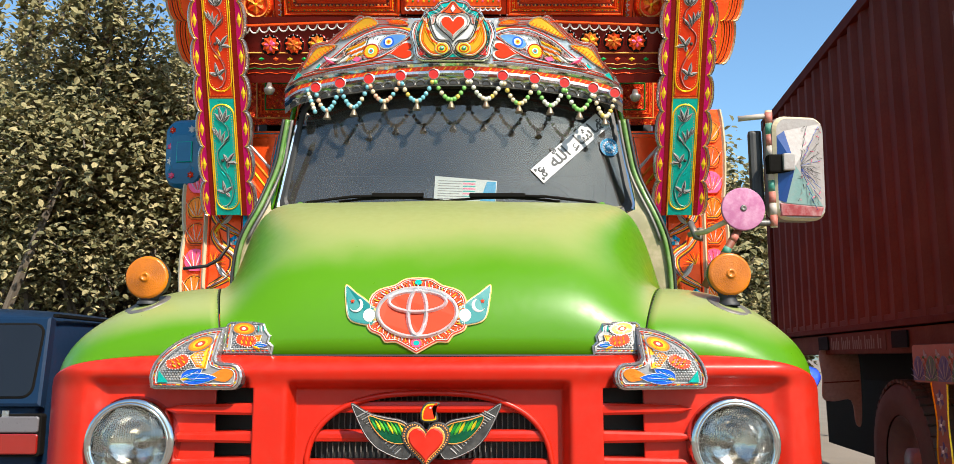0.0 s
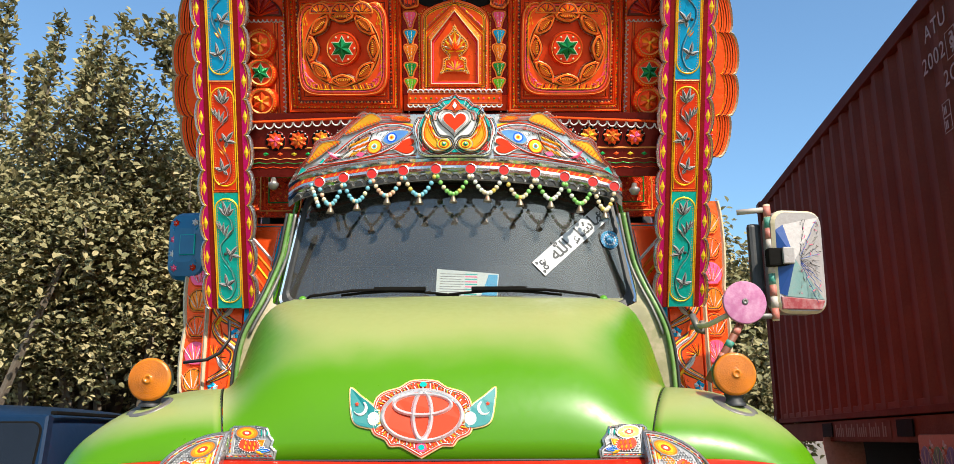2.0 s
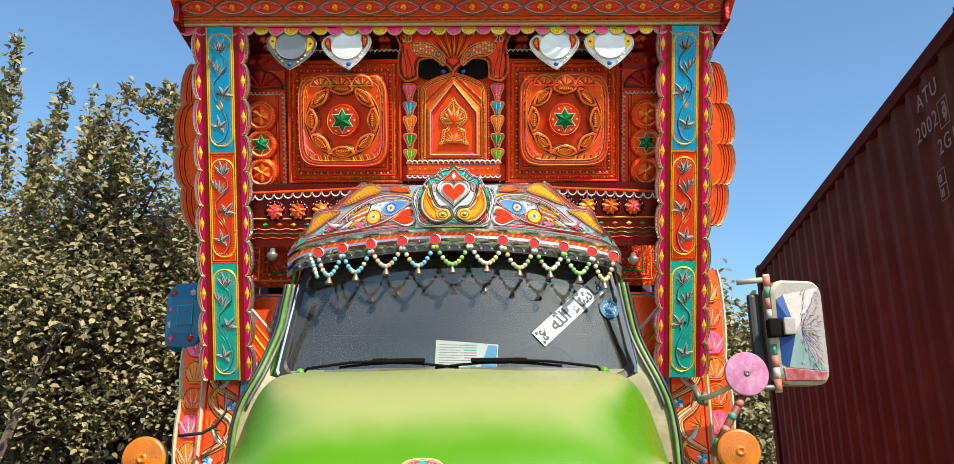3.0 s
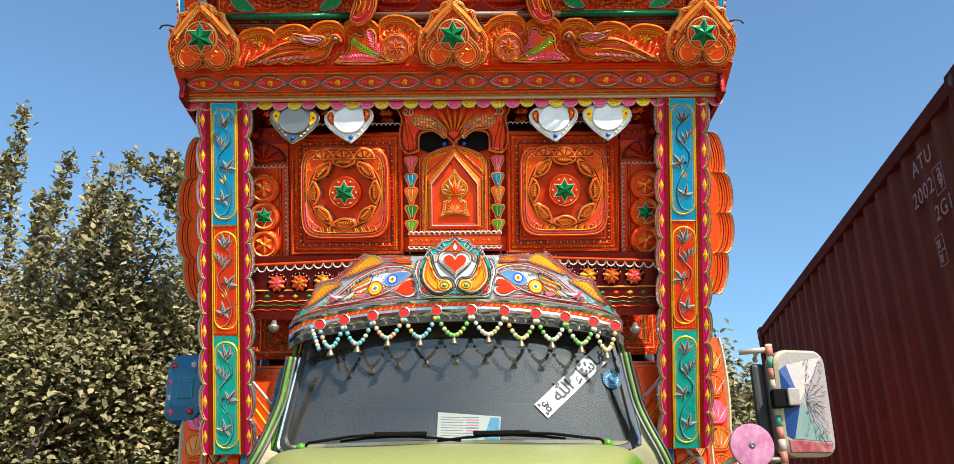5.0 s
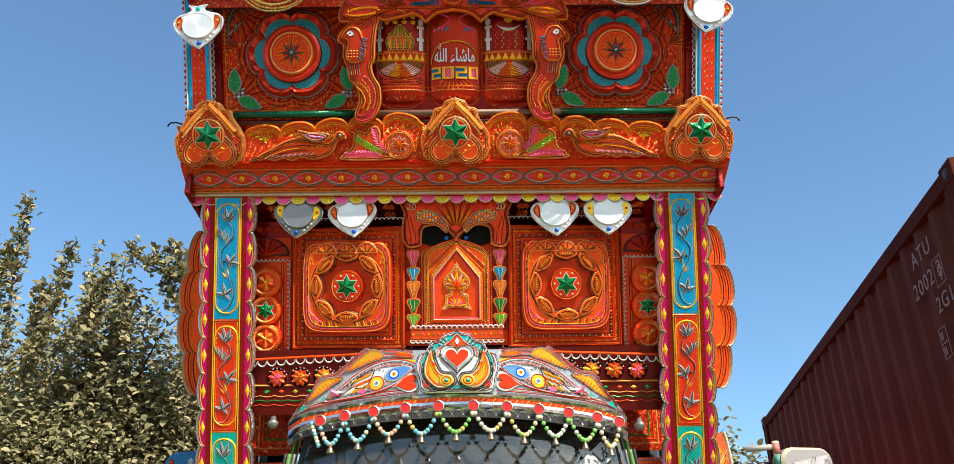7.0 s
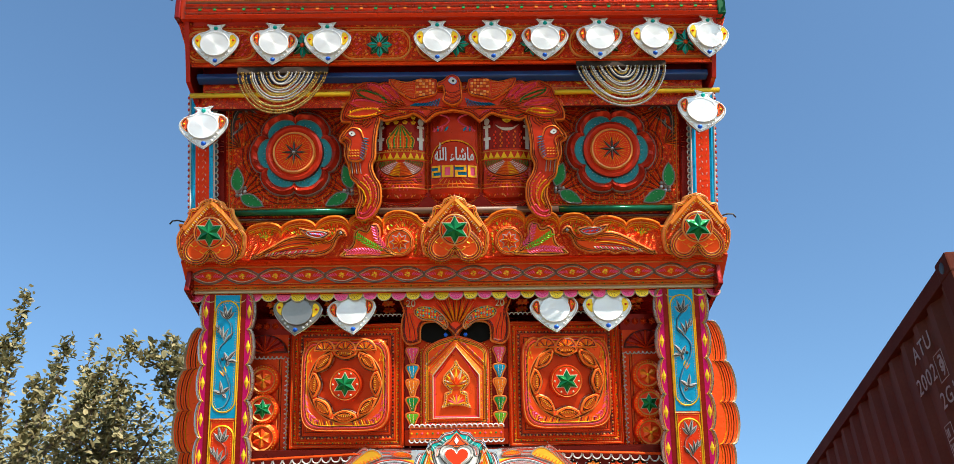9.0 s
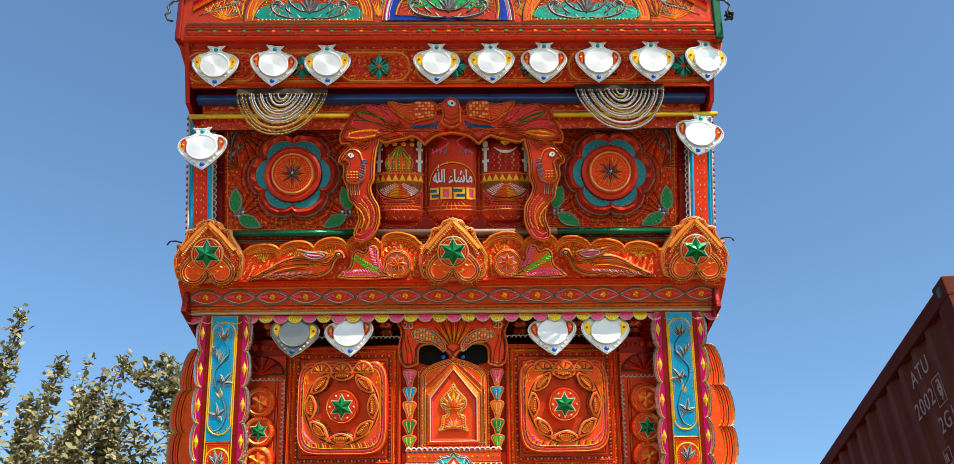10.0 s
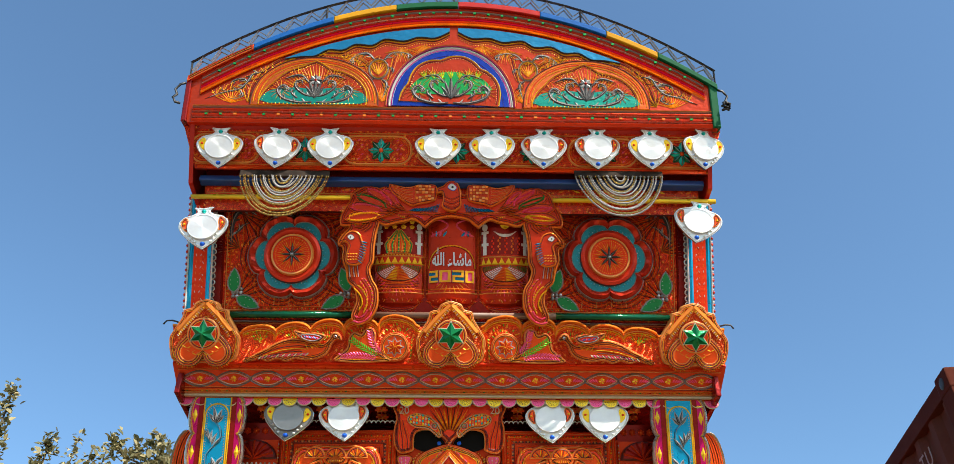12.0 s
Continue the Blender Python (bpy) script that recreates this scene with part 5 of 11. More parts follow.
# ---- star panels and arch between the pillars ----
def star_panel(s):
    d = Draw(board(s * 0.5, 3.615, 2.965, 0.4) @ pose(0, 0, 0, 0, 5 * s, 0), s)
    W, H = 0.262, 0.56
    back = box2(-W, 0, W, H)
    d.plate(back, -0.04, 0.0, DEEPORANGE)
    for k in range(5):
        d.ridge(inset(back, 0.057 + 0.008 * k), 0.004, 0.004, (LINE, ORANGE, LINE, GOLD, LINE)[k], 0.0, True)
    for k, (i0, mm, w, h) in enumerate(((0.006, ORANGE, 0.014, 0.014), (0.024, RED, 0.02, 0.006), (0.04, ORANGE, 0.014, 0.012))):
        d.ridge(inset(back, i0), w, h, mm, 0.0, True)
    d.beads(inset(back, 0.024), 0.0135, 0.0042, [YELLOW, ORANGE2, GREEN, ORANGE], 0.004, True)
    for k in range(4):
        d.ridge(inset(back, 0.012 + 0.009 * k), 0.003, 0.003, (GOLD, LINE, YELLOW, LINE)[k], 0.006, True)
    c = (0, 0.285)
    n = 96
    rnd = lambda a, r, e=5.5: tuple(r * math.copysign(abs(q) ** (2 / e), q) for q in (math.cos(a), math.sin(a)))
    ang = [2 * math.pi * (i + 0.5) / n for i in range(n)]
    # cushion: rounded square whose top edge is cut in half rounds
    bump = lambda x, y: -0.012 + 0.014 * abs(math.cos(math.pi * 2.5 * x / 0.2)) if y > 0.17 else 0.0
    shape = lambda r: [(c[0] + rnd(a, r)[0], c[1] + rnd(a, r)[1] * 1.02 + bump(*rnd(a, r)) * r / 0.205) for a in ang]
    disc = lambda r: [(c[0] + r * math.cos(a), c[1] + r * math.sin(a)) for a in ang]
    cusp = lambda a: 1.22 - 0.29 * abs(math.cos(4 * a)) ** 0.7
    lobes = lambda r: [(c[0] + r * cusp(a) * math.cos(a), c[1] + r * cusp(a) * math.sin(a)) for a in ang]
    d.ring(shape(0.209), 0.0, shape(0.205), 0.03, RED)
    d.ring(shape(0.205), 0.03, shape(0.194), 0.04, ORANGE)
    d.ring(shape(0.194), 0.04, disc(0.172), 0.036, ORANGE)
    d.ring(disc(0.172), 0.036, lobes(0.124), 0.028, RED)
    d.ring(lobes(0.124), 0.028, lobes(0.116), -0.025, DARKRED)
    d.cap(lobes(0.116), -0.025, DARKRED)
    d.ridge(lobes(0.119), 0.007, 0.006, SILVER, 0.014, True)
    for k in range(4):
        d.ridge(disc(0.106 - 0.006 * k), 0.003, 0.003, (LINE, DEEPORANGE)[k % 2], -0.025, True)
    for k, (r, mm) in enumerate(((0.200, GOLD), (0.193, LINE), (0.188, PINK), (0.183, LINE), (0.178, YELLOW))):
        d.ridge(shape(r), 0.004, 0.003, mm, 0.0385, True)
    for k, (r, mm) in enumerate(((0.172, GOLD), (0.167, LINE), (0.162, ORANGE2))):
        d.ridge(disc(r), 0.004, 0.003, mm, 0.036, True)
    d.beads(lobes(0.108), 0.0095, 0.0026, [PEWTER, ORANGE2], -0.025, True)
    for i in range(8):
        deg = 45 * i
        pc = d.piece("almond_petal")
        span = [deg + lerp(-21, 21, k / 10) for k in range(11)]
        petal = [(c[0] + (0.172 - 0.012 * abs(k - 5) / 5) * math.cos(radians(a)), c[1] + (0.172 - 0.012 * abs(k - 5) / 5) * math.sin(radians(a))) for k, a in enumerate(span)]
        petal += [(c[0] + 0.122 * cusp(radians(a)) * math.cos(radians(a)), c[1] + 0.122 * cusp(radians(a)) * math.sin(radians(a))) for a in span[::-1]]
        pc.plate(petal, 0.02, 0.044, ORANGE, ORANGE2, 0.005)
        for q, mm in ((0.009, ORANGE2), (0.013, LINE), (0.017, ORANGE2)):
            pc.ridge(inset(petal, q), 0.003, 0.003, mm, 0.044, True)
        arc = [(c[0] + 0.145 * math.cos(radians(a)), c[1] + 0.145 * math.sin(radians(a))) for a in range(deg - 13, deg + 14, 2)]
        eye = [(c[0] + (0.146 + 0.013 * math.sin(math.pi * k / 8)) * math.cos(radians(deg - 14 + 3.5 * k)), c[1] + (0.146 + 0.013 * math.sin(math.pi * k / 8)) * math.sin(radians(deg - 14 + 3.5 * k))) for k in range(9)] + [(c[0] + (0.146 - 0.012 * math.sin(math.pi * k / 8)) * math.cos(radians(deg - 14 + 3.5 * k)), c[1] + (0.146 - 0.012 * math.sin(math.pi * k / 8)) * math.sin(radians(deg - 14 + 3.5 * k))) for k in range(7, 0, -1)]
        pc.plate(eye, 0.044, 0.047, AMBERDULL), pc.ridge(eye, 0.0028, 0.003, ORANGE2, 0.046, True)
        pc.feather(arc, 0.0085, 0.012, 0.0048, [YELLOW, GOLD], 0.047, 80)
    # lines that follow the lower edge, ferns in the corners, shells along the top
    for q in (-1, 1):
        d.fern([(c[0] + q * 0.186, c[1] - 0.04), (c[0] + q * 0.172, c[1] - 0.115), (c[0] + q * 0.128, c[1] - 0.165)], 0.012, 0.026, 0.007, [PINK, ORANGE2, PINK], 0.038, 30)
        d.feather([(c[0] + q * 0.045, c[1] - 0.186), (c[0] + q * 0.15, c[1] - 0.178)][::q], 0.0105, 0.03, 0.006, [YELLOW, LINE, ORANGE2], 0.038, 70)
        for x in (0.17, 0.182):
            d.feather(spline([(c[0] + q * (x - 0.012), c[1] + 0.1), (c[0] + q * x, c[1] + 0.15), (c[0] + q * (x + 0.002), c[1] + 0.19)], 4), 0.012, 0.014, 0.006, [YELLOW, ORANGE2], 0.038, 20 * q)
        d.feather([(c[0] + q * 0.19, c[1] + 0.0), (c[0] + q * 0.188, c[1] + 0.12)], 0.012, 0.022, 0.006, [YELLOW, ORANGE2, LINE], 0.038, 30 * q)
    for k, x in enumerate((-0.095, 0.0, 0.095)):
        pc = d.piece("top_shell")
        shell = [(c[0] + x + 0.05 * math.cos(radians(a)), c[1] + 0.15 + 0.052 * math.sin(radians(a))) for a in range(0, 181, 12)]
        pc.plate(shell, 0.03, 0.046, ORANGE, ORANGE2, 0.005)
        pc.fan((c[0] + x, c[1] + 0.15), 0.012, 0.044, 15, 165, 9, [LINE, YELLOW, ORANGE2], 0.005, 0.003, 0.046)
    # raised boss and green star
    for r0, h0, r1, h1, mm in ((0.079, -0.025, 0.075, 0.03, RED), (0.075, 0.03, 0.07, 0.038, DEEPORANGE), (0.07, 0.038, 0.066, 0.032, GOLD), (0.066, 0.032, 0.062, 0.038, DEEPORANGE)):
        d.ring(ellipse(*c, r0, r0, 32), h0, ellipse(*c, r1, r1, 32), h1, mm)
    d.cap(ellipse(*c, 0.062, 0.062, 32), 0.038, RED)
    d.beads(ellipse(*c, 0.055, 0.055, 24), 0.0576, 0.0055, [CREAM], 0.038, True)
    # dark channel of beads between the cushion and the frame
    chan = inset(back, 0.047)
    d.ridge(chan, 0.02, 0.001, LINE, 0.0, True), d.beads(chan, 0.0155, 0.0058, [DEEPORANGE, GOLD], 0.001, True, 6)
    panel = d.part("star_panel", truck, "embossed orange square with a scalloped hollow and a green star")
    e = d.sub()
    e.star(c, 0.059, CREAM, 0.0385, 0.004)
    e.star(c, 0.052, STARGREEN, 0.040, 0.02)
    e.part("green_star", panel, "emerald foil star with a cream edge")
    # ceiling row of small beads over the panel
    e = Draw(board(s * 0.5, 3.385, 3.51, 0.0), s)
    for i in range(26):
        e.ridge(ellipse(lerp(-0.26, 0.26, i / 25), 0, 0.011, 0.013, 7, 0, 180), 0.005, 0.005, WHITE, 0.0)
    e.part("white_scallops", truck)


def side_column(s):
    d = Draw(board(s * 0.866, 3.68, 2.965, 0.4), s)
    d.plate(box2(-0.095, -0.01, 0.12, 0.55), -0.04, 0.0, DEEPORANGE)
    for k in range(4):
        d.ridge([(-0.055 + 0.006 * k, 0.0), (-0.055 + 0.006 * k, 0.43)], 0.003, 0.003, (LINE, GOLD)[k % 2], 0.0), d.ridge([(0.095 + 0.006 * k, 0.0), (0.095 + 0.006 * k, 0.43)], 0.003, 0.003, (LINE, ORANGE2)[k % 2], 0.0)
    for v0 in (0.075, 0.205, 0.335):
        pc = d.piece("round_boss")
        for r0, h0, r1, h1, mm in ((0.074, 0.0, 0.069, 0.03, RED), (0.069, 0.03, 0.055, 0.044, ORANGE), (0.055, 0.044, 0.048, 0.036, GOLD)):
            pc.ring(ellipse(0.02, v0, r0, r0, 20), h0, ellipse(0.02, v0, r1, r1, 20), h1, mm)
        pc.cap(ellipse(0.02, v0, 0.048, 0.048, 20), 0.036, RED)
        if v0 == 0.205:
            pc.star((0.02, v0), 0.048, CREAM, 0.037, 0.004), pc.star((0.02, v0), 0.042, STARGREEN, 0.039, 0.014)
        else:
            pc.flower((0.02, v0), 0.042, 6, [ORANGE, ORANGE2], 0.036, YELLOW, 0.6, 90, 0.01)
        pc.beads(ellipse(0.02, v0, 0.062, 0.062, 20), 0.012, 0.0035, [YELLOW, GOLD], 0.036, True)
    for i in range(20):
        d.ridge(ellipse(-0.072, 0.02 + i * 0.0215, 0.012, 0.011, 7, 90, 270), 0.006, 0.006, WHITE, 0.004)
    for i in range(9):
        d.ridge(ellipse(-0.06 + i * 0.02, 0.445, 0.01, 0.012, 6, 180, 360), 0.006, 0.006, WHITE, 0.004)
    d.ridge([(-0.088, 0.0), (-0.088, 0.54)], 0.012, 0.014, ORANGE, 0.0)
    d.beads([(-0.088, 0.0), (-0.088, 0.54)], 0.015, 0.004, [YELLOW, WHITE], 0.012)
    d.plate(box2(-0.09, -0.045, 0.12, 0.0), -0.03, 0.012, ORANGE2, None, 0.004)
    for k in range(3):
        d.ridge([(-0.085 + 0.01 * j, -0.036 + 0.012 * k + 0.003 * (j % 2)) for j in range(20)], 0.004, 0.003, (GREEN, RED, YELLOW)[k], 0.012)
    dome = [(0.02 + 0.1 * math.cos(radians(a)), 0.46 + 0.085 * math.sin(radians(a))) for a in range(0, 181, 15)]
    d.plate(dome, 0.0, 0.03, DARKRED, LINE, 0.008)
    for k in range(9):
        a = radians(20 + 17.5 * k)
        d.ridge([(0.02, 0.462), (0.02 + 0.06 * math.cos(a), 0.46 + 0.055 * math.sin(a)), (0.02 + 0.095 * math.cos(a), 0.46 + 0.08 * math.sin(a))], 0.012, 0.008, (DEEPORANGE, DARKRED)[k % 2], 0.028)
    d.plate(box2(-0.09, 0.545, 0.12, 0.62), -0.03, 0.004, DARKRED)
    for k in range(5):
        d.flower((-0.06 + 0.04 * k, 0.585), 0.017, 6, [DEEPORANGE], 0.004, ORANGE2, 0.6, 90, 0.006)
    d.part("side_column", truck, "narrow embossed column of round flowers with a white scalloped edge")


for side in (-1, 1):
    star_panel(side), side_column(side)


def arch_panel():
    m = board(0, 3.60, 2.99, 0.4)
    d = Draw(m)
    d.plate(box2(-0.235, -0.02, 0.235, 0.56), -0.04, -0.01, DEEPORANGE)
    arch = lambda w, b, t, k=0.7: [(-w, b), (w, b)] + spline([(w, t - 0.13 * k), (w * 0.92, t - 0.085 * k), (w * 0.6, t - 0.04 * k), (0.0, t)], 4) + [(-x, y) for x, y in spline([(w, t - 0.13 * k), (w * 0.92, t - 0.085 * k), (w * 0.6, t - 0.04 * k), (0.0, t)], 4)[-2::-1]]
    point = lambda w, b, t: [(-w, b), (w, b), (w, t - 0.13), (0, t), (-w, t - 0.13)]
    a = arch(0.152, 0.07, 0.475)
    d.plate(a, -0.01, 0.02, ORANGE, RED, 0.008)
    for k, w in enumerate((0.136, 0.1295, 0.123)):
        d.ridge(point(w, 0.082, 0.458 - 0.012 * k), 0.003, 0.003, (LINE, YELLOW, LINE)[k], 0.02, True)
    for q in (-1, 1):
        for k in range(9):
            d.leaf((q * (0.128 - 0.011 * k), 0.345 + 0.0105 * k), 90 + q * 35, 0.024, 0.007, (YELLOW, PINK, ORANGE2)[k % 3], 0.003, 0.02)
    d.beads(inset(a, -0.007), 0.012, 0.004, [YELLOW, GOLD], 0.0, True)
    d.rows(a, 0.012, 2, 0.006, [GOLD, YELLOW], 0.019)
    d.ring(point(0.12, 0.09, 0.44), 0.02, point(0.105, 0.10, 0.42), 0.034, ORANGE2)
    d.ring(point(0.105, 0.10, 0.42), 0.034, point(0.086, 0.115, 0.395), 0.010, RED)
    d.cap(point(0.086, 0.115, 0.395), 0.010, RED)
    # dashed rows between the steps of the frame
    dash = lambda path, step, mats, base: d.beads(path, step, 0.0032, mats, base, True, 4)
    dash(point(0.141, 0.078, 0.466), 0.011, [YELLOW, GREEN, PINK, WHITE], 0.02)
    dash(point(0.1145, 0.094, 0.432), 0.010, [YELLOW, PINK, ORANGE], 0.026)
    for k, (w, y0, y1, mm) in enumerate(((0.105, 0.10, 0.42, CREAM), (0.097, 0.106, 0.41, PINK), (0.079, 0.122, 0.384, PINK), (0.072, 0.128, 0.374, LINE))):
        d.ridge(point(w, y0, y1), (0.006, 0.006, 0.008, 0.005)[k], 0.004, mm, (0.033, 0.023, 0.010, 0.010)[k], True)
    dash(point(0.091, 0.111, 0.401), 0.009, [PINK, WHITE, PINK], 0.016)
    dash(point(0.079, 0.122, 0.384), 0.010, [WHITE, YELLOW], 0.013)
    bud = spline([(0, 0.368), (0.02, 0.33), (0.058, 0.29), (0.062, 0.255), (0.04, 0.228), (0.034, 0.22), (0.055, 0.21), (0.058, 0.175), (0.07, 0.14), (0.04, 0.147), (0.0, 0.152)], 3)
    bud = bud + [(-x, y) for x, y in bud[-2:0:-1]]
    d.plate(bud, 0.010, 0.03, ORANGE, RED, 0.006)
    d.rows(bud, 0.006, 1, 0.005, [GOLD], 0.029)
    d.beads(inset(bud, 0.011), 0.008, 0.0028, [WHITE, YELLOW], 0.03, True)
    for k in (-4, -3, -2, -1, 0, 1, 2, 3, 4):
        d.leaf((0, 0.245), 90 + 22 * k, 0.085 - 0.011 * abs(k), 0.015, (YELLOW, CREAM)[k % 2], 0.006, 0.03)
        d.leaf((0, 0.246), 90 + 20 * k, 0.05 - 0.004 * abs(k), 0.011, (RED, ORANGE2)[k % 2], 0.007, 0.032)
        d.leaf((0, 0.16), 90 + 20 * k, 0.046 - 0.001 * abs(k), 0.012, (PINK, YELLOW, GOLD)[abs(k) % 3], 0.006, 0.03)
    d.part("arch_panel", truck, "embossed orange pointed arch with a flame bud")
    for s in (-1, 1):
        e = Draw(m, s)
        e.plate(box2(0.165, 0.05, 0.235, 0.42), -0.01, 0.004, DARKRED)
        for k, (v, hh, mm) in enumerate(((0.065, 0.06, LIME), (0.13, 0.065, GREEN), (0.20, 0.075, ORANGE2), (0.275, 0.065, CYAN), (0.345, 0.075, PINK))):
            pc = e.piece("bud")
            p = spline([(0.188, v), (0.208, v), (0.217, v + hh * 0.35), (0.231, v + hh * 0.8), (0.22, v + hh * 1.02), (0.178, v + hh * 1.02), (0.167, v + hh * 0.8), (0.181, v + hh * 0.35)], 3, True)
            pc.plate(p, 0.0, 0.018, ORANGE2, RED, 0.003)
            q = inset(p, 0.007)
            pc.plate(q, 0.018, 0.0205, mm)
            pc.ridge(p, 0.0035, 0.003, RED, 0.014, True)
            for j in range(7):
                for i in range(4):
                    w = 0.0145 * (0.42 + 0.58 * min(1, j / 4.5))
                    pc.leaf((0.198 + w * (i - 1.5) / 1.5, v + hh * (0.16 + 0.105 * j)), 80 + 7 * i, 0.008, 0.0045, (mm, YELLOW, mm, WHITE)[(i + 2 * j) % 4], 0.003, 0.0205)
        e.beads([(0.160, 0.06), (0.160, 0.42)], 0.012, 0.0042, [YELLOW, GOLD], 0.004)
        e.beads([(0.2395, 0.06), (0.2395, 0.42)], 0.014, 0.0048, [CREAM, YELLOW, RED], 0.0)
        e.part("turned_pilaster", truck, "small pilaster of coloured foil buds")
    b = Draw(board(0, 3.575, 2.985, 0.4))
    b.plate(box2(-0.21, 0.0, 0.21, 0.058), -0.04, 0.025, ORANGE, None, 0.004)
    for i in range(18):
        b.ridge(ellipse(lerp(-0.2, 0.2, i / 17), 0.055, 0.012, 0.014, 8, 0, 180), 0.006, 0.006, WHITE, 0.025)
        b.ridge(ellipse(lerp(-0.2, 0.2, i / 17), 0.004, 0.012, 0.014, 8, 180, 360), 0.006, 0.006, WHITE, 0.025)
        b.bead((lerp(-0.2, 0.2, i / 17), 0.03), 0.005, (YELLOW, GREEN, PINK)[i % 3], 0.025)
    b.part("arch_sill", truck, "ledge with white scallops below the arch")
    # cut board with two birds' heads above the arch
    e = Draw(board(0, 3.40, 3.42, 0.35))
    half = spline([(0.165, -0.035), (0.215, -0.045), (0.245, -0.01), (0.25, 0.06), (0.24, 0.11), (0.255, 0.15), (0.262, 0.185), (0.2, 0.19), (0.0, 0.19)], 4)
    low = spline([(0.158, -0.028), (0.158, 0.02), (0.148, 0.048), (0.11, 0.058), (0.06, 0.052), (0.034, 0.03), (0.014, 0.012), (0.0, -0.015)], 4)
    p = half + [(-x, y) for x, y in half[-2::-1]] + [(-x, y) for x, y in low] + low[-2::-1]
    e.plate(p, -0.015, 0.01, RED, ORANGE2, 0.003)
    e.rows(p, 0.006, 2, 0.0035, [ORANGE2, LINE], 0.010)
    e.fan((0, 0.03), 0.03, 0.15, 38, 142, 26, [ORANGE2, LINE, ORANGE, YELLOW], 0.006, 0.004, 0.010)
    for k in range(12):
        e.leaf((-0.11 + 0.02 * k, 0.16 + 0.006 * math.cos(k - 5.5)), 90 + 4 * (5.5 - k), 0.02, 0.007, (YELLOW, ORANGE2)[k % 2], 0.003, 0.011)
    for s in (-1, 1):
        # black plate behind the cut-out paints the dark of an open void
        e.plate([(s * x, y) for x, y in spline([(0.02, -0.01), (0.04, 0.03), (0.09, 0.06), (0.15, 0.055), (0.165, -0.01), (0.09, -0.035)], 4, True)], -0.03, -0.012, BLACKSHADE)
        head = e.piece("bird_head", "bird's head with coloured scales")
        hd = [(s * x, y) for x, y in spline([(0.032, 0.05), (0.045, 0.022), (0.07, 0.042), (0.105, 0.062), (0.15, 0.066), (0.185, 0.088), (0.19, 0.115), (0.155, 0.132), (0.105, 0.125), (0.062, 0.098)], 4, True)]
        head.plate(hd, 0.008, 0.018, RED, ORANGE2, 0.003)
        head.ridge(inset(hd, 0.005), 0.003, 0.003, CREAM, 0.0175, True)
        for k in range(7):
            for j in range(4):
                x, y = 0.092 + 0.0135 * k, 0.074 + 0.0125 * j + 0.002 * k
                if y < 0.122 and (k > 0 or j < 3):
                    head.leaf((s * x, y), 80 if s > 0 else 100, 0.0125, 0.011, (TEAL, CREAM, YELLOW, ORANGE2)[(k + 2 * (j % 2)) % 4], 0.003, 0.018)
        for r, mm in ((0.017, CREAM), (0.0125, RED), (0.009, TEAL), (0.005, CREAM)):
            head.ridge(ellipse(s * 0.066, 0.075, r, r, 14), 0.003, 0.003, mm, 0.018, True)
        head.fan((s * 0.05, 0.05), 0.0, 0.026, 200, 340, 5, [ORANGE2, CREAM], 0.004, 0.003, 0.018)
        for k in range(6):
            e.ridge(spline([(s * (0.172 + 0.012 * k), -0.03), (s * (0.178 + 0.011 * k), 0.02), (s * (0.196 + 0.008 * k), 0.07), (s * (0.205 + 0.006 * k), 0.1)], 4), 0.0035, 0.003, (ORANGE2, LINE)[k % 2], 0.010)
        e.feather([(s * 0.195, 0.115), (s * 0.235, 0.14)], 0.011, 0.02, 0.007, [ORANGE2, YELLOW], 0.010, 40 * s)
        e.bead((s * 0.045, 0.002), 0.014, BLUE, -0.02)
    e.part("bird_crest", truck, "cut orange tin board with two birds' heads")


arch_panel()
for side in (-1, 1):
    tx = new("year_digits", bpy.data.curves.new("year_digits", "FONT"))
    tx.data.body, tx.data.size, tx.data.extrude, tx.data.align_x = "20", 0.045, 0.002, "CENTER"
    tx.data.materials.append(CREAM)
    hang(tx, truck, board(side * 0.205, 3.338, 3.535, 0.35))


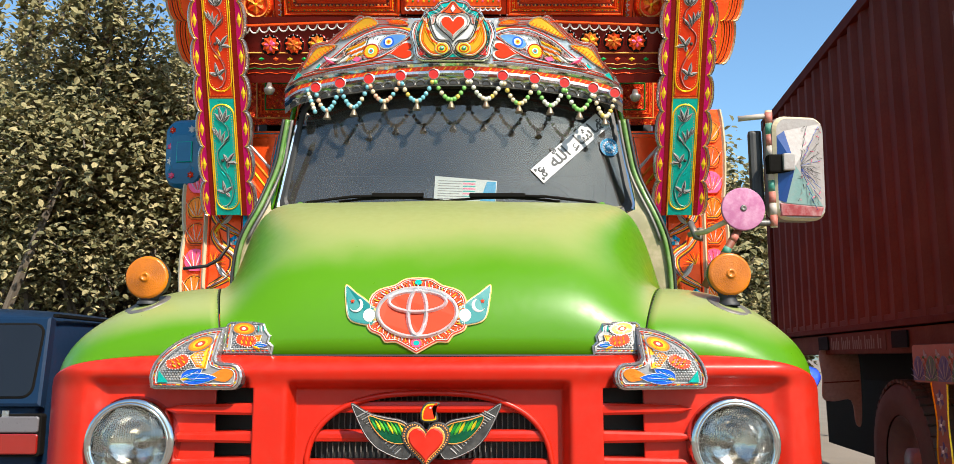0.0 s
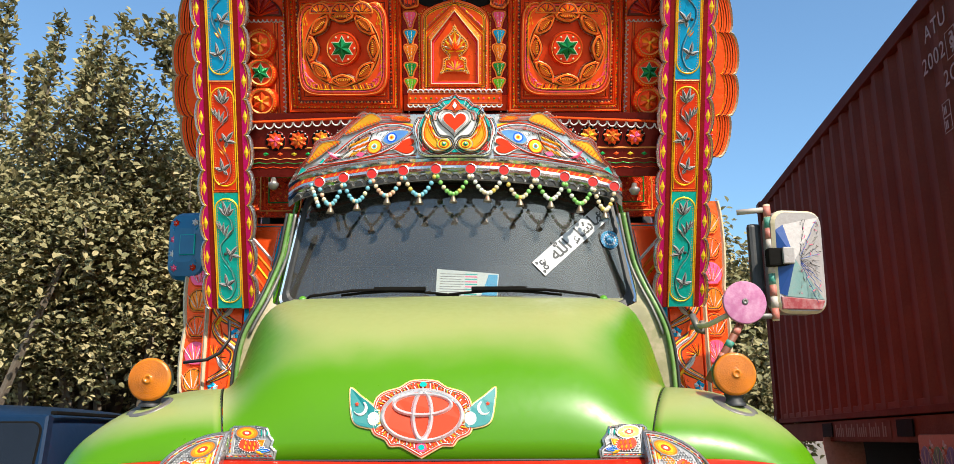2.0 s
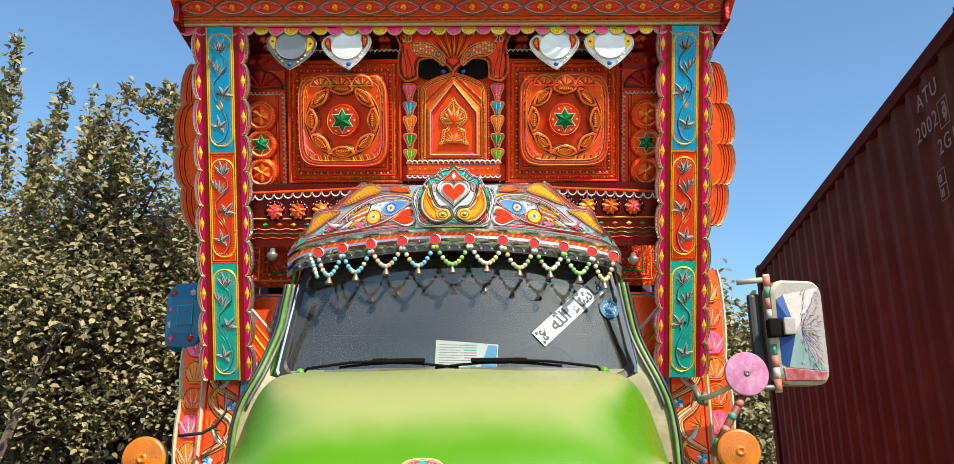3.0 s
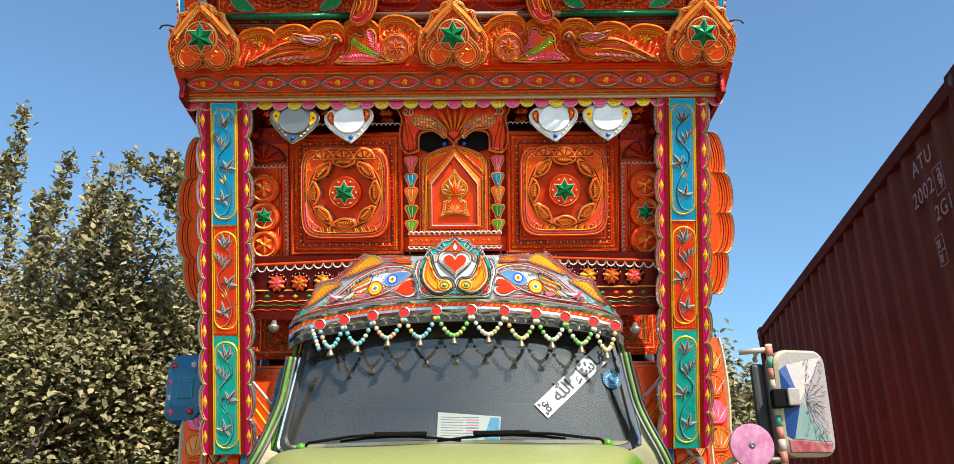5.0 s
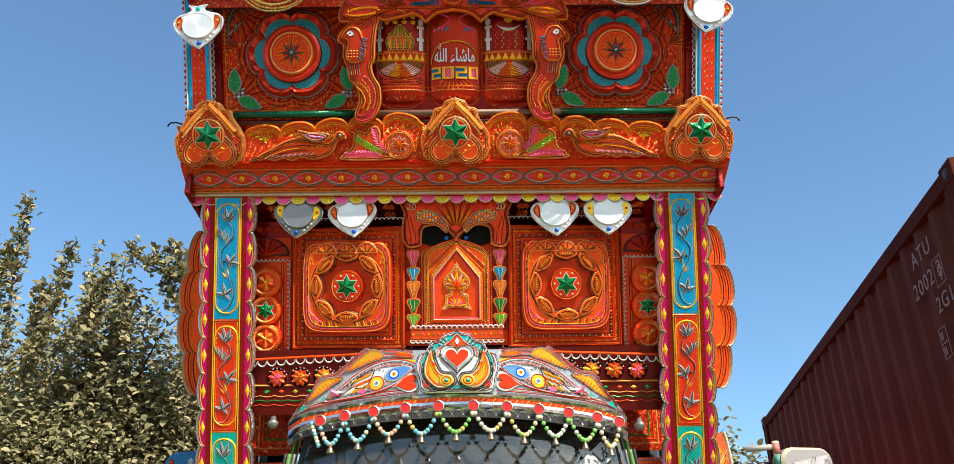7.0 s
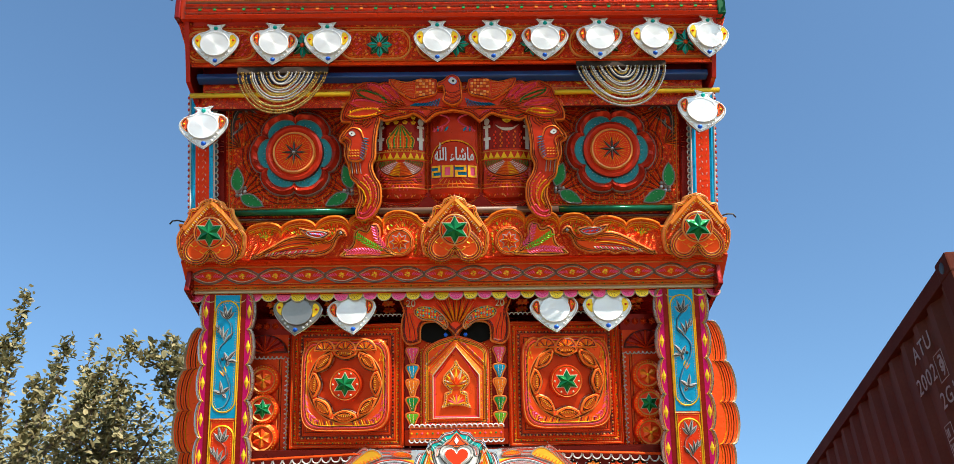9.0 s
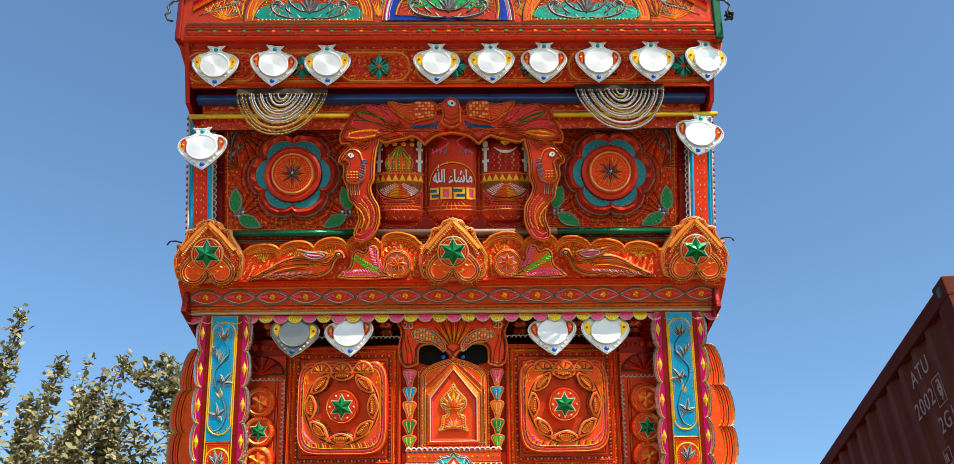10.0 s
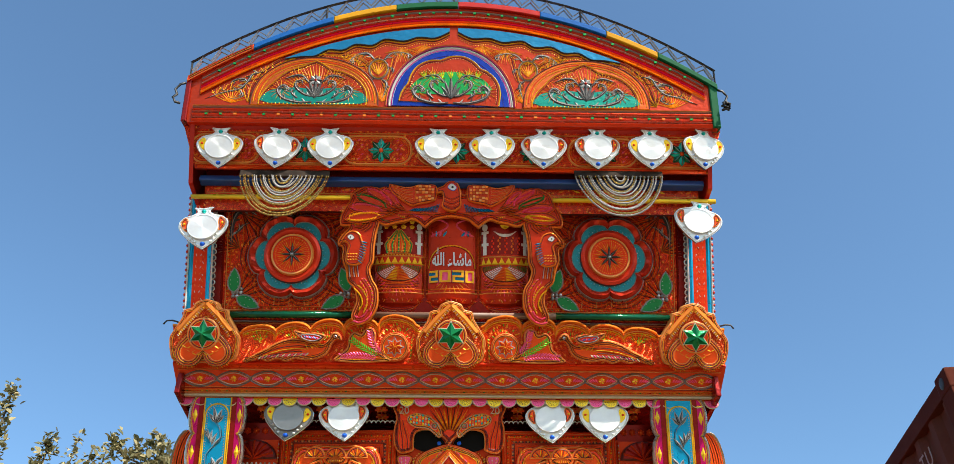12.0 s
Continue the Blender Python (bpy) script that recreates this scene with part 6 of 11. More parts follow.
# ---- cornice over the pillars ----
def cornice():
    # lower band with a chain of eyes
    m = board(0, 3.29, 3.585, 1.0)
    d = Draw(m)
    L = 0.155
    d.plate([(-1.215, 0), (1.225, 0), (1.25, L), (-1.24, L)], -0.03, 0.0, DEEPORANGE, RED)
    for k in range(4):
        d.ridge([(-1.2, 0.046 + 0.003 * k + 0.026 * (k > 1) + 0.05 * (k > 1)), (1.2, 0.046 + 0.003 * k + 0.026 * (k > 1) + 0.05 * (k > 1))], 0.0025, 0.002, (LINE, GOLD)[k % 2])
    for h0, w, mm in ((0.012, 0.018, CREAM), (0.026, 0.008, GOLD), (0.036, 0.008, ORANGE2), (L - 0.012, 0.016, ORANGE), (L - 0.026, 0.006, GOLD)):
        d.ridge([(-1.215, h0), (1.225, h0)], w, 0.012, mm)
    for i in range(110):
        d.bead((-1.2 + i * 0.0222, 0.031), 0.005, (YELLOW, GREEN, ORANGE2, RED)[i % 4], 0.0)
    k = 16
    for i in range(k):
        cx, cy = lerp(-1.12, 1.14, i / (k - 1)), 0.086
        pc = d.piece("eye_relief", "tin eye with pink lashes and a small flower")
        eye = spline([(cx - 0.078, cy), (cx - 0.04, cy + 0.026), (cx, cy + 0.035), (cx + 0.04, cy + 0.026), (cx + 0.078, cy), (cx + 0.04, cy - 0.026), (cx, cy - 0.035), (cx - 0.04, cy - 0.026)], 3, True)
        pc.ridge(eye, 0.008, 0.006, DARKTIN, 0.0, True)
        pc.ridge(inset(eye, 0.008), 0.004, 0.004, CREAM, 0.0, True)
        pc.flower((cx, cy), 0.015, 7, [YELLOW, ORANGE2], 0.0, RED, 0.6, 90, 0.004)
        for s in (-1, 1):
            for q in range(4):
                pc.leaf((cx + s * (0.02 + 0.009 * q), cy - 0.006), 90 - s * (35 + 8 * q), 0.022, 0.008, PINK, 0.004)
    d.part("cornice_band", truck, "orange sloping band with a chain of embossed eyes")
    fringe, kinds = hang(tagged(new("fringe"), "hanging edge of pink and yellow half rounds"), truck, Matrix.Translation((0, 3.297, 3.578))), []
    n = 37
    for i in range(n):
        at = board(lerp(-1.18, 1.19, i / (n - 1)), 3.297, 3.578 + 0.002 * math.sin(i * 1.7), 0.04 * math.sin(i * 2.1))
        if i > 1:
            again(kinds[i % 2], fringe, at)
            continue
        f = Draw(at)
        p = [(-0.032, 0.008)] + ellipse(0, 0, 0.032, 0.03, 9, 180, 360) + [(0.032, 0.008)]
        f.plate(p, -0.004, 0.002, (PINK, YELLOW)[i], CREAM)
        f.ridge(p[1:-1], 0.005, 0.004, CREAM, 0.002)
        for q in range(3):
            f.beads(ellipse(0, 0, 0.008 + 0.007 * q, 0.007 + 0.007 * q, 8, 190, 350), 0.008, 0.002, [(MAGENTA, LINE)[i]], 0.002)
        kinds.append(f.part("half_round", fringe, ("pink", "yellow")[i] + " half round"))
    # underside and body of the ledge
    for q in (-1, 1):
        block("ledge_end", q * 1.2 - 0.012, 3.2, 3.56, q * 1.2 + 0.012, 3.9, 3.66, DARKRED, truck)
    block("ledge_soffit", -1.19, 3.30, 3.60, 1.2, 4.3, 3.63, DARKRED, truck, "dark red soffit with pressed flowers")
    first = None
    for i in range(20):
        for j in range(2):
            at = Matrix.Translation((lerp(-0.86, 0.86, i / 19), 3.42 + 0.07 * j, 3.599)) @ pose(0, 0, 0, 180, 0, 0)
            if first:
                again(first, truck, at)
            else:
                e = Draw(at)
                e.flower((0, 0), 0.03, 8, [ORANGE, ORANGE2], 0.0, YELLOW, 0.55, 90, 0.01)
                first = e.part("soffit_flower", truck)
    # upper cut board: birds, fans, keystones
    m = board(0, 3.175, 3.69, 0.6)
    d = Draw(m)
    hi = [(-1.245, 0.17)]
    for s0, s1, base, dep, skew in ((-0.943, -0.785, 0.135, 0.037, 0.75), (-0.785, -0.63, 0.14, 0.045, 0.8), (-0.63, -0.477, 0.145, 0.055, 0.8), (-0.477, -0.323, 0.15, 0.06, 1.2), (-0.323, -0.15, 0.15, 0.072, 1.3)):
        for j in range(10):
            a = math.pi * j / 10
            hi.append((lerp(s0, s1, (0.5 - 0.5 * math.cos(a)) ** skew), base + dep * math.sin(a) ** 0.8))
    hi.append((-0.14, 0.17))
    p = [(-1.235, 0)] + hi + [(-x, y) for x, y in hi[::-1]] + [(1.245, 0)]
    d.plate(p[::-1], -0.03, 0.0, STAMPED, GOLD)
    d.ridge(hi, 0.014, 0.01, ORANGE2, 0.0), d.ridge([(-x, y) for x, y in hi], 0.014, 0.01, ORANGE2, 0.0)
    d.ridge([(-1.235, 0.006), (1.245, 0.006)], 0.012, 0.008, RED)
    board_top = d.part("cornice_board", truck, "cut and embossed orange board along the top of the ledge")
    for s in (-1, 1):
        d = Draw(m, s)
        # fine lines following the scallops
        edge = [(-x, y) for x, y in hi if -0.94 < x < -0.13]
        for k in range(3):
            d.ridge([(x, y - 0.014 - 0.009 * k) for x, y in edge], 0.005, 0.004, (GOLD, YELLOW, ORANGE2)[k], 0.0)
        for s0, s1, top in ((0.943, 0.785, 0.165), (0.785, 0.63, 0.178), (0.63, 0.477, 0.19), (0.477, 0.323, 0.2), (0.323, 0.15, 0.21)):
            for k in range(9):
                t = (k + 0.5) / 9
                foot = (lerp(s0, s1, 0.75 - 0.3 * t), 0.085)
                tip = (lerp(s0, s1, 0.1 + 0.75 * t), lerp(0.13, top - 0.03, math.sin(math.pi * t)))
                n = 4
                for q in range(n):
                    w = (lerp(foot[0], tip[0], (q + 0.8) / n), lerp(foot[1], tip[1], (q + 0.8) / n))
                    d.leaf(w, math.degrees(math.atan2(tip[1] - foot[1], tip[0] - foot[0])), 0.016, 0.006, (YELLOW, LIME, ORANGE2)[(k + q) % 3], 0.003)
        d.part("hump_relief", board_top, "rows of yellow and green strokes")
        d = Draw(m, s)
        bird = spline([(0.484, 0.108), (0.490, 0.130), (0.508, 0.146), (0.532, 0.140), (0.545, 0.115), (0.575, 0.095), (0.63, 0.108), (0.70, 0.118), (0.76, 0.105), (0.83, 0.068), (0.925, 0.014), (0.88, 0.012), (0.85, 0.022), (0.81, 0.010), (0.77, 0.022), (0.73, 0.010), (0.69, 0.024), (0.64, 0.016), (0.585, 0.026), (0.545, 0.05), (0.525, 0.092), (0.508, 0.106)], 4, True)
        d.plate(bird, 0.0, 0.026, ORANGE, DEEPORANGE, 0.007)
        for q, mm in ((0.008, GOLD), (0.0115, LINE), (0.016, ORANGE2), (0.0195, LINE)):
            d.ridge(inset(bird, q), 0.003, 0.003, mm, 0.0255, True)
        for j in range(4):
            d.ridge(spline([(0.60 + 0.02 * j, 0.088 - 0.011 * j), (0.68, 0.094 - 0.012 * j), (0.76, 0.084 - 0.012 * j), (0.86 - 0.012 * j, 0.046 - 0.006 * j)], 6), 0.004, 0.003, (ORANGE2, LINE, YELLOW, LINE)[j], 0.026)
        d.feather(spline([(0.63, 0.052), (0.70, 0.048), (0.78, 0.043), (0.84, 0.036)], 4), 0.013, 0.022, 0.008, [CREAM, PINK], 0.026, -38)
        d.feather(spline([(0.57, 0.085), (0.60, 0.07), (0.64, 0.066)], 4), 0.011, 0.028, 0.006, [YELLOW, ORANGE2], 0.026, 60)
        wg = spline([(0.555, 0.128), (0.60, 0.142), (0.64, 0.140), (0.70, 0.150), (0.675, 0.118), (0.63, 0.095), (0.58, 0.098)], 4, True)
        d.plate(wg, 0.018, 0.036, ORANGE, DEEPORANGE, 0.005)
        d.ridge(inset(wg, 0.006), 0.0035, 0.003, GOLD, 0.035, True)
        core = spline([(0.575, 0.120), (0.61, 0.132), (0.66, 0.131), (0.655, 0.115), (0.61, 0.104)], 4, True)
        d.plate(core, 0.034, 0.037, RED), d.ridge(core, 0.006, 0.004, PEWTER, 0.036, True)
        d.feather([(0.585, 0.112), (0.645, 0.118)], 0.011, 0.018, 0.007, [PINK, LIGHTBLUE], 0.037, 30)
        d.bead((0.512, 0.125), 0.009, PEWTER, 0.025, 10, 0.004), d.bead((0.512, 0.125), 0.006, WHITE, 0.028, 8, 0.004), d.bead((0.512, 0.125), 0.003, BLACK, 0.032, 5, 0.002)
        d.part("bird_relief", truck, "embossed orange bird with a long wavy tail")
        # cut leaf bunch and the round star
        d = Draw(m, s)
        fan = spline([(0.514, 0.016), (0.505, 0.04), (0.468, 0.068), (0.458, 0.095), (0.455, 0.125), (0.43, 0.148), (0.398, 0.138), (0.384, 0.160), (0.352, 0.166), (0.332, 0.14), (0.33, 0.085), (0.30, 0.045), (0.262, 0.018), (0.40, 0.008)], 4, True)
        d.plate(fan, 0.0, 0.022, ORANGE, DEEPORANGE, 0.006)
        d.ridge(inset(fan, 0.007), 0.0035, 0.003, GOLD, 0.0215, True), d.ridge(inset(fan, 0.011), 0.003, 0.002, LINE, 0.022, True)
        for pts, mm in (([(0.33, 0.032), (0.41, 0.042), (0.485, 0.036)], PINK), ([(0.325, 0.045), (0.385, 0.075), (0.44, 0.112)], LIME), ([(0.315, 0.055), (0.345, 0.095), (0.36, 0.148)], PINK)):
            d.fern(pts, 0.0125, 0.024, 0.009, [mm], 0.022, 42)
        for k in range(4):
            d.ridge([(0.285 + 0.004 * k, 0.028 + 0.006 * k), (0.35, 0.034 + 0.014 * k)], 0.0035, 0.003, (ORANGE2, LINE)[k % 2], 0.022)
        d.plate(ellipse(0.249, 0.08, 0.066, 0.066, 28), 0.0, 0.018, ORANGE, DEEPORANGE, 0.006)
        d.ridge(ellipse(0.249, 0.08, 0.056, 0.056, 28), 0.004, 0.003, GOLD, 0.0175, True), d.ridge(ellipse(0.249, 0.08, 0.051, 0.051, 28), 0.003, 0.002, LINE, 0.018, True)
        d.star((0.249, 0.08), 0.046, PEWTER, 0.018, 0.004, 8, 90, 0.62), d.star((0.249, 0.08), 0.04, DEEPORANGE, 0.0195, 0.005, 8, 90, 0.6)
        for k in range(8):
            a = radians(45 * k + 22)
            d.ridge([(0.249, 0.08), (0.249 + 0.018 * math.cos(a), 0.08 + 0.018 * math.sin(a)), (0.249 + 0.034 * math.cos(a + 0.35), 0.08 + 0.034 * math.sin(a + 0.35))], 0.003, 0.003, (ORANGE2, YELLOW)[k % 2], 0.022)
        d.feather([(0.182, 0.025), (0.175, 0.12)], 0.012, 0.014, 0.006, [YELLOW, LIME], 0.0, 35)
        d.part("leaf_relief", truck, "embossed orange leaf bunch with pink and green ferns beside a star")
    for x in (-1.095, 0.003, 1.10):
        d = Draw(board(x, 3.16, 3.685, 0.6))
        half = spline([(0.0, 0.285), (0.045, 0.27), (0.06, 0.245), (0.095, 0.235), (0.105, 0.2), (0.135, 0.15), (0.155, 0.11), (0.15, 0.05), (0.13, 0.01), (0.06, 0.0), (0.0, 0.0)], 3)
        p = half + [(-a, b) for a, b in half[-2:0:-1]]
        d.plate(p, -0.04, 0.014, STAMPED, GOLD, 0.005)
        d.rows(p, 0.009, 2, 0.006, [GOLD, RED], 0.013)
        q = heart(0, 0.095, 0.126, 0.112, 36, 1)
        q = [(a, b * 1.0) for a, b in q]
        d.plate(q, 0.014, 0.026, ORANGE, LINE, 0.006)
        d.rows(q, 0.026, 1, 0.005, [GOLD], 0.025)
        for s in (-1, 1):
            for k in range(7):
                a = radians(-35 - 18 * k) if s > 0 else radians(215 + 18 * k)
                d.leaf((0.088 * math.cos(a), 0.115 + 0.085 * math.sin(a)), 90 - s * 60, 0.022, 0.01, (YELLOW, ORANGE2)[k % 2], 0.004, 0.024)
            d.ridge([(s * 0.115, 0.14), (s * 0.06, 0.205), (0, 0.262)], 0.028, 0.008, ORANGE2, 0.018)
        c = (0, 0.128)
        d.plate(ellipse(*c, 0.072, 0.072, 24), 0.02, 0.034, ORANGE, GOLD, 0.006)
        d.cap(ellipse(*c, 0.058, 0.058, 24), 0.0345, RED)
        rim = heart(0, 0.095, 0.136, 0.122, 36, 1)
        d.feather(rim, 0.0115, 0.012, 0.005, [YELLOW, ORANGE2], 0.014, -80, True)
        for q in (-1, 1):
            d.feather([(q * 0.118, 0.125), (q * 0.064, 0.19), (q * 0.012, 0.25)], 0.0095, 0.013, 0.005, [CREAM, YELLOW], 0.024, 90 * q)
        key = d.part("star_keystone", truck, "embossed orange heart boss with a green star")
        d = d.sub()
        d.star(c, 0.069, CREAM, 0.035, 0.006)
        d.star(c, 0.061, STARGREEN, 0.038, 0.026)
        d.part("green_star", key, "emerald foil star with a cream edge")
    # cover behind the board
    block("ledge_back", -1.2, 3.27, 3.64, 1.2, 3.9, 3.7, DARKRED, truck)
    for s in (-1, 1):
        tube("bent_wire", [(s * 1.23, 3.1, 3.86), (s * 1.26, 3.1, 3.87), (s * 1.285, 3.1, 3.868), (s * 1.295, 3.1, 3.85)], 0.004, BLACK, truck, "", 5)


cornice()


# ---- upper storey ----
DULLTEAL = foil("dull teal foil", (0.02, 0.2, 0.24), 0.35)


YEARYELLOW = foil("deep yellow foil", (0.8, 0.36, 0.02), 0.35)
REDFOIL = foil("glossy red foil", (0.62, 0.04, 0.016), 0.2)


LEAFGREEN = foil("deep leaf green foil", (0.012, 0.19, 0.05), 0.3)
BIRDRED = foil("brick red foil", (0.5, 0.03, 0.007), 0.3)
RUSTYBAR = material("worn brown paint", (0.2, 0.1, 0.06), 0.5, 0, 0.4, 20, 0.3, 50)


def upper_storey():
    slope = 0.45
    yy = lambda z: 3.03 - slope * (z - 4.1)
    m = board(0, yy(3.9), 3.9, slope)
    hh = 0.60
    d = Draw(m)
    d.plate(box2(-1.13, -0.12, 1.12, hh + 0.1), -0.06, -0.02, DARKRED)
    for k, (v, mm) in enumerate(((0.004, STAMPRED), (-0.012, PEWTER), (-0.022, GOLD), (-0.034, STAMPRED), (-0.06, PEWTER), (-0.075, ORANGE))):
        d.piece("moulding").ridge([(-1.11, v), (1.1, v)], 0.007 if mm != STAMPRED else 0.014, 0.006, mm, -0.02)
    d.part("storey_back", truck, "dark red board of the upper storey")
    for s in (-1, 1):
        d = Draw(m, s)
        p = [(0.37, 0.018), (1.055, 0.018), (1.075, 0.56), (0.37, 0.56)]
        d.plate(p, -0.02, 0.0, STAMPRED, ORANGE)
        d.ridge(p, 0.02, 0.014, DARKRED, 0.0, True)
        d.ridge(inset(p, 0.018), 0.008, 0.006, GOLD, 0.0, True), d.ridge(inset(p, 0.036), 0.006, 0.005, ORANGE2, 0.0, True)
        d.beads(inset(p, 0.027), 0.018, 0.003, [GREEN, YELLOW], 0.0, True)
        # fine strokes in the corners
        for o, a0 in (((0.46, 0.09), 0), ((0.99, 0.09), 90), ((0.99, 0.5), 180), ((0.46, 0.5), 270)):
            d.fan(o, 0.0, 0.2, a0 + 5, a0 + 85, 14, [ORANGE, ORANGE2, LINE], 0.005, 0.004)
        for o, a in (((0.49, 0.1), -28), ((0.475, 0.125), 72), ((0.985, 0.095), 205), ((1.0, 0.115), 88)):
            lf = []
            for i in range(13):
                t = i / 12
                w = 0.029 * math.sin(math.pi * t ** 0.8) ** 0.85
                lf.append((t * 0.118, w))
            lf = lf + [(x, -y) for x, y in lf[-2:0:-1]]
            ca, sa = math.cos(radians(a)), math.sin(radians(a))
            d.plate([(o[0] + x * ca - y * sa, o[1] + x * sa + y * ca) for x, y in lf], 0.0, 0.012, LEAFGREEN, PEWTER, 0.004)
            d.ridge([(o[0] + x * ca - y * sa, o[1] + x * sa + y * ca) for x, y in lf], 0.005, 0.004, PEWTER, 0.01, True)
            for k in range(8):
                x, y = 0.03 + 0.01 * k, 0.016 * (-1) ** k
                d.bead((o[0] + x * ca - y * sa, o[1] + x * sa + y * ca), 0.0025, SILVER, 0.012, 5)
        for ox in (0.49, 0.985):
            for k in range(8):
                d.bead((ox + 0.018 * (k % 3) - 0.018, 0.10 + 0.017 * (k // 3)), 0.011, (DARKTIN, SILVER)[k % 2], 0.0, 7)
        for o, w in (((0.425, 0.5), 1), ((1.03, 0.5), -1)):
            x, y = o
            frond(d, [(x, y - 0.16), (x - 0.004 * w, y - 0.06), (x + 0.02 * w, y + 0.005), (x + 0.075 * w, y + 0.01), (x + 0.12 * w, y - 0.02)], 0.026, 0.0, -w)
            frond(d, [(x + 0.015 * w, y - 0.1), (x + 0.05 * w, y - 0.06), (x + 0.085 * w, y - 0.045)], 0.02, 0.0, w)
        for o, a0, a1 in (((0.47, 0.35), 100, 200), ((0.99, 0.33), -20, 80), ((0.73, 0.535), 200, 340)):
            d.fan(o, 0.0, 0.1, a0, a1, 13, [ORANGE2, LINE, ORANGE, LINE], 0.005, 0.003)
        # fine lines that run round the rosette and along the foot
        for k in range(3):
            q = 0.226 + 0.011 * k
            d.ridge([(0.735 + q * (0.85 + 0.15 * abs(math.cos(3 * a)) ** 0.55) * math.cos(a), 0.29 + q * (0.85 + 0.15 * abs(math.cos(3 * a)) ** 0.55) * math.sin(a)) for a in [2 * math.pi * i / 72 for i in range(72)]], 0.004, 0.003, (LINE, ORANGE2, LINE)[k], 0.0, True)
        for k in range(26):
            x = 0.44 + 0.0235 * k
            d.leaf((x, 0.056), 90 + 70 * (x - 0.735), 0.028 + 0.01 * (k % 3), 0.006, (ORANGE2, GOLD, ORANGE)[k % 3], 0.003)
        d.part("rosette_field", truck, "red embossed square with green leaves in its corners")
        # rosette
        r = Draw(m, s)
        c = (0.735, 0.29)
        n = 96
        lob = lambda q, k=0.075, e=0.55: [(c[0] + q * (1 - 2 * k + 2 * k * abs(math.cos(3 * a)) ** e) * math.cos(a), c[1] + q * (1 - 2 * k + 2 * k * abs(math.cos(3 * a)) ** e) * math.sin(a)) for a in [2 * math.pi * i / n for i in range(n)]]
        r.ring(lob(0.216), 0.0, lob(0.212), 0.016, SILVER)
        # pleated red collar
        for p0, h0, p1, h1 in ((lob(0.212), 0.016, lob(0.192), 0.05), (lob(0.192), 0.05, lob(0.172, 0.1), 0.028)):
            tilt = lambda i: 0.007 * math.sin(i * 1.047)
            r.add([(*q, h0 + (tilt(i) if h0 > 0.03 else 0)) for i, q in enumerate(p0)] + [(*q, h1 + (tilt(i) if h1 > 0.03 else 0)) for i, q in enumerate(p1)], [(i, (i + 1) % n, n + (i + 1) % n, n + i) for i in range(n)], REDFOIL)
        r.cap(lob(0.172, 0.1), 0.028, DULLTEAL)
        r.ridge(lob(0.172, 0.1), 0.005, 0.006, PEWTER, 0.027, True), r.ridge(lob(0.209), 0.007, 0.007, PEWTER, 0.02, True)
        for i in range(6):
            for k in range(9):
                a = radians(60 * i - 20 + 5 * k)
                r.bead((c[0] + (0.142 - 0.006 * abs(k - 4) / 4 + 0.008 * (k % 2)) * math.cos(a), c[1] + (0.142 - 0.006 * abs(k - 4) / 4 + 0.008 * (k % 2)) * math.sin(a)), 0.0032, (SILVER, CYAN)[k % 2], 0.028, 5)
        for r0, h0, r1, h1, mm in ((0.135, 0.028, 0.131, 0.044, LINE), (0.131, 0.044, 0.118, 0.052, REDFOIL), (0.118, 0.052, 0.1, 0.04, REDFOIL), (0.1, 0.04, 0.095, 0.056, GOLD), (0.095, 0.056, 0.088, 0.054, GOLD)):
            r.ring(ellipse(*c, r0, r0, 36), h0, ellipse(*c, r1, r1, 36), h1, mm)
        disc, r = r, r.piece("rosette_centre", "orange disc with a silver star")
        r.cap(ellipse(*c, 0.088, 0.088, 36), 0.05, RED)
        r.fan(c, 0.034, 0.074, 0, 360, 40, [YELLOW, ORANGE2], 0.004, 0.003, 0.05)
        r.beads(ellipse(*c, 0.078, 0.078, 36), 0.01, 0.0026, [YELLOW], 0.05, True)
        for i in range(8):
            r.leaf(c, 45 * i, 0.054, 0.013, INKTIN, 0.006, 0.051), r.leaf(c, 45 * i, 0.047, 0.006, PEWTER, 0.008, 0.0512)
        r.bead(c, 0.009, SILVER, 0.053, 8)
        disc.part("rosette", truck, "six lobed rosette in red, teal and orange foil")
        # leaning side post with bead edging
        q = Draw(m, s)
        q.plate([(1.10, 0.0), (1.205, 0.0), (1.225, 0.58), (1.12, 0.58)], -0.05, 0.01, RED, CYAN)
        for x in (1.117, 1.198):
            q.ridge([(x, 0.0), (x + 0.02, 0.58)], 0.022, 0.006, CYAN, 0.009)
        for x in (1.103, 1.213):
            q.ridge([(x, 0.0), (x + 0.02, 0.58)], 0.008, 0.006, WHITE, 0.009)
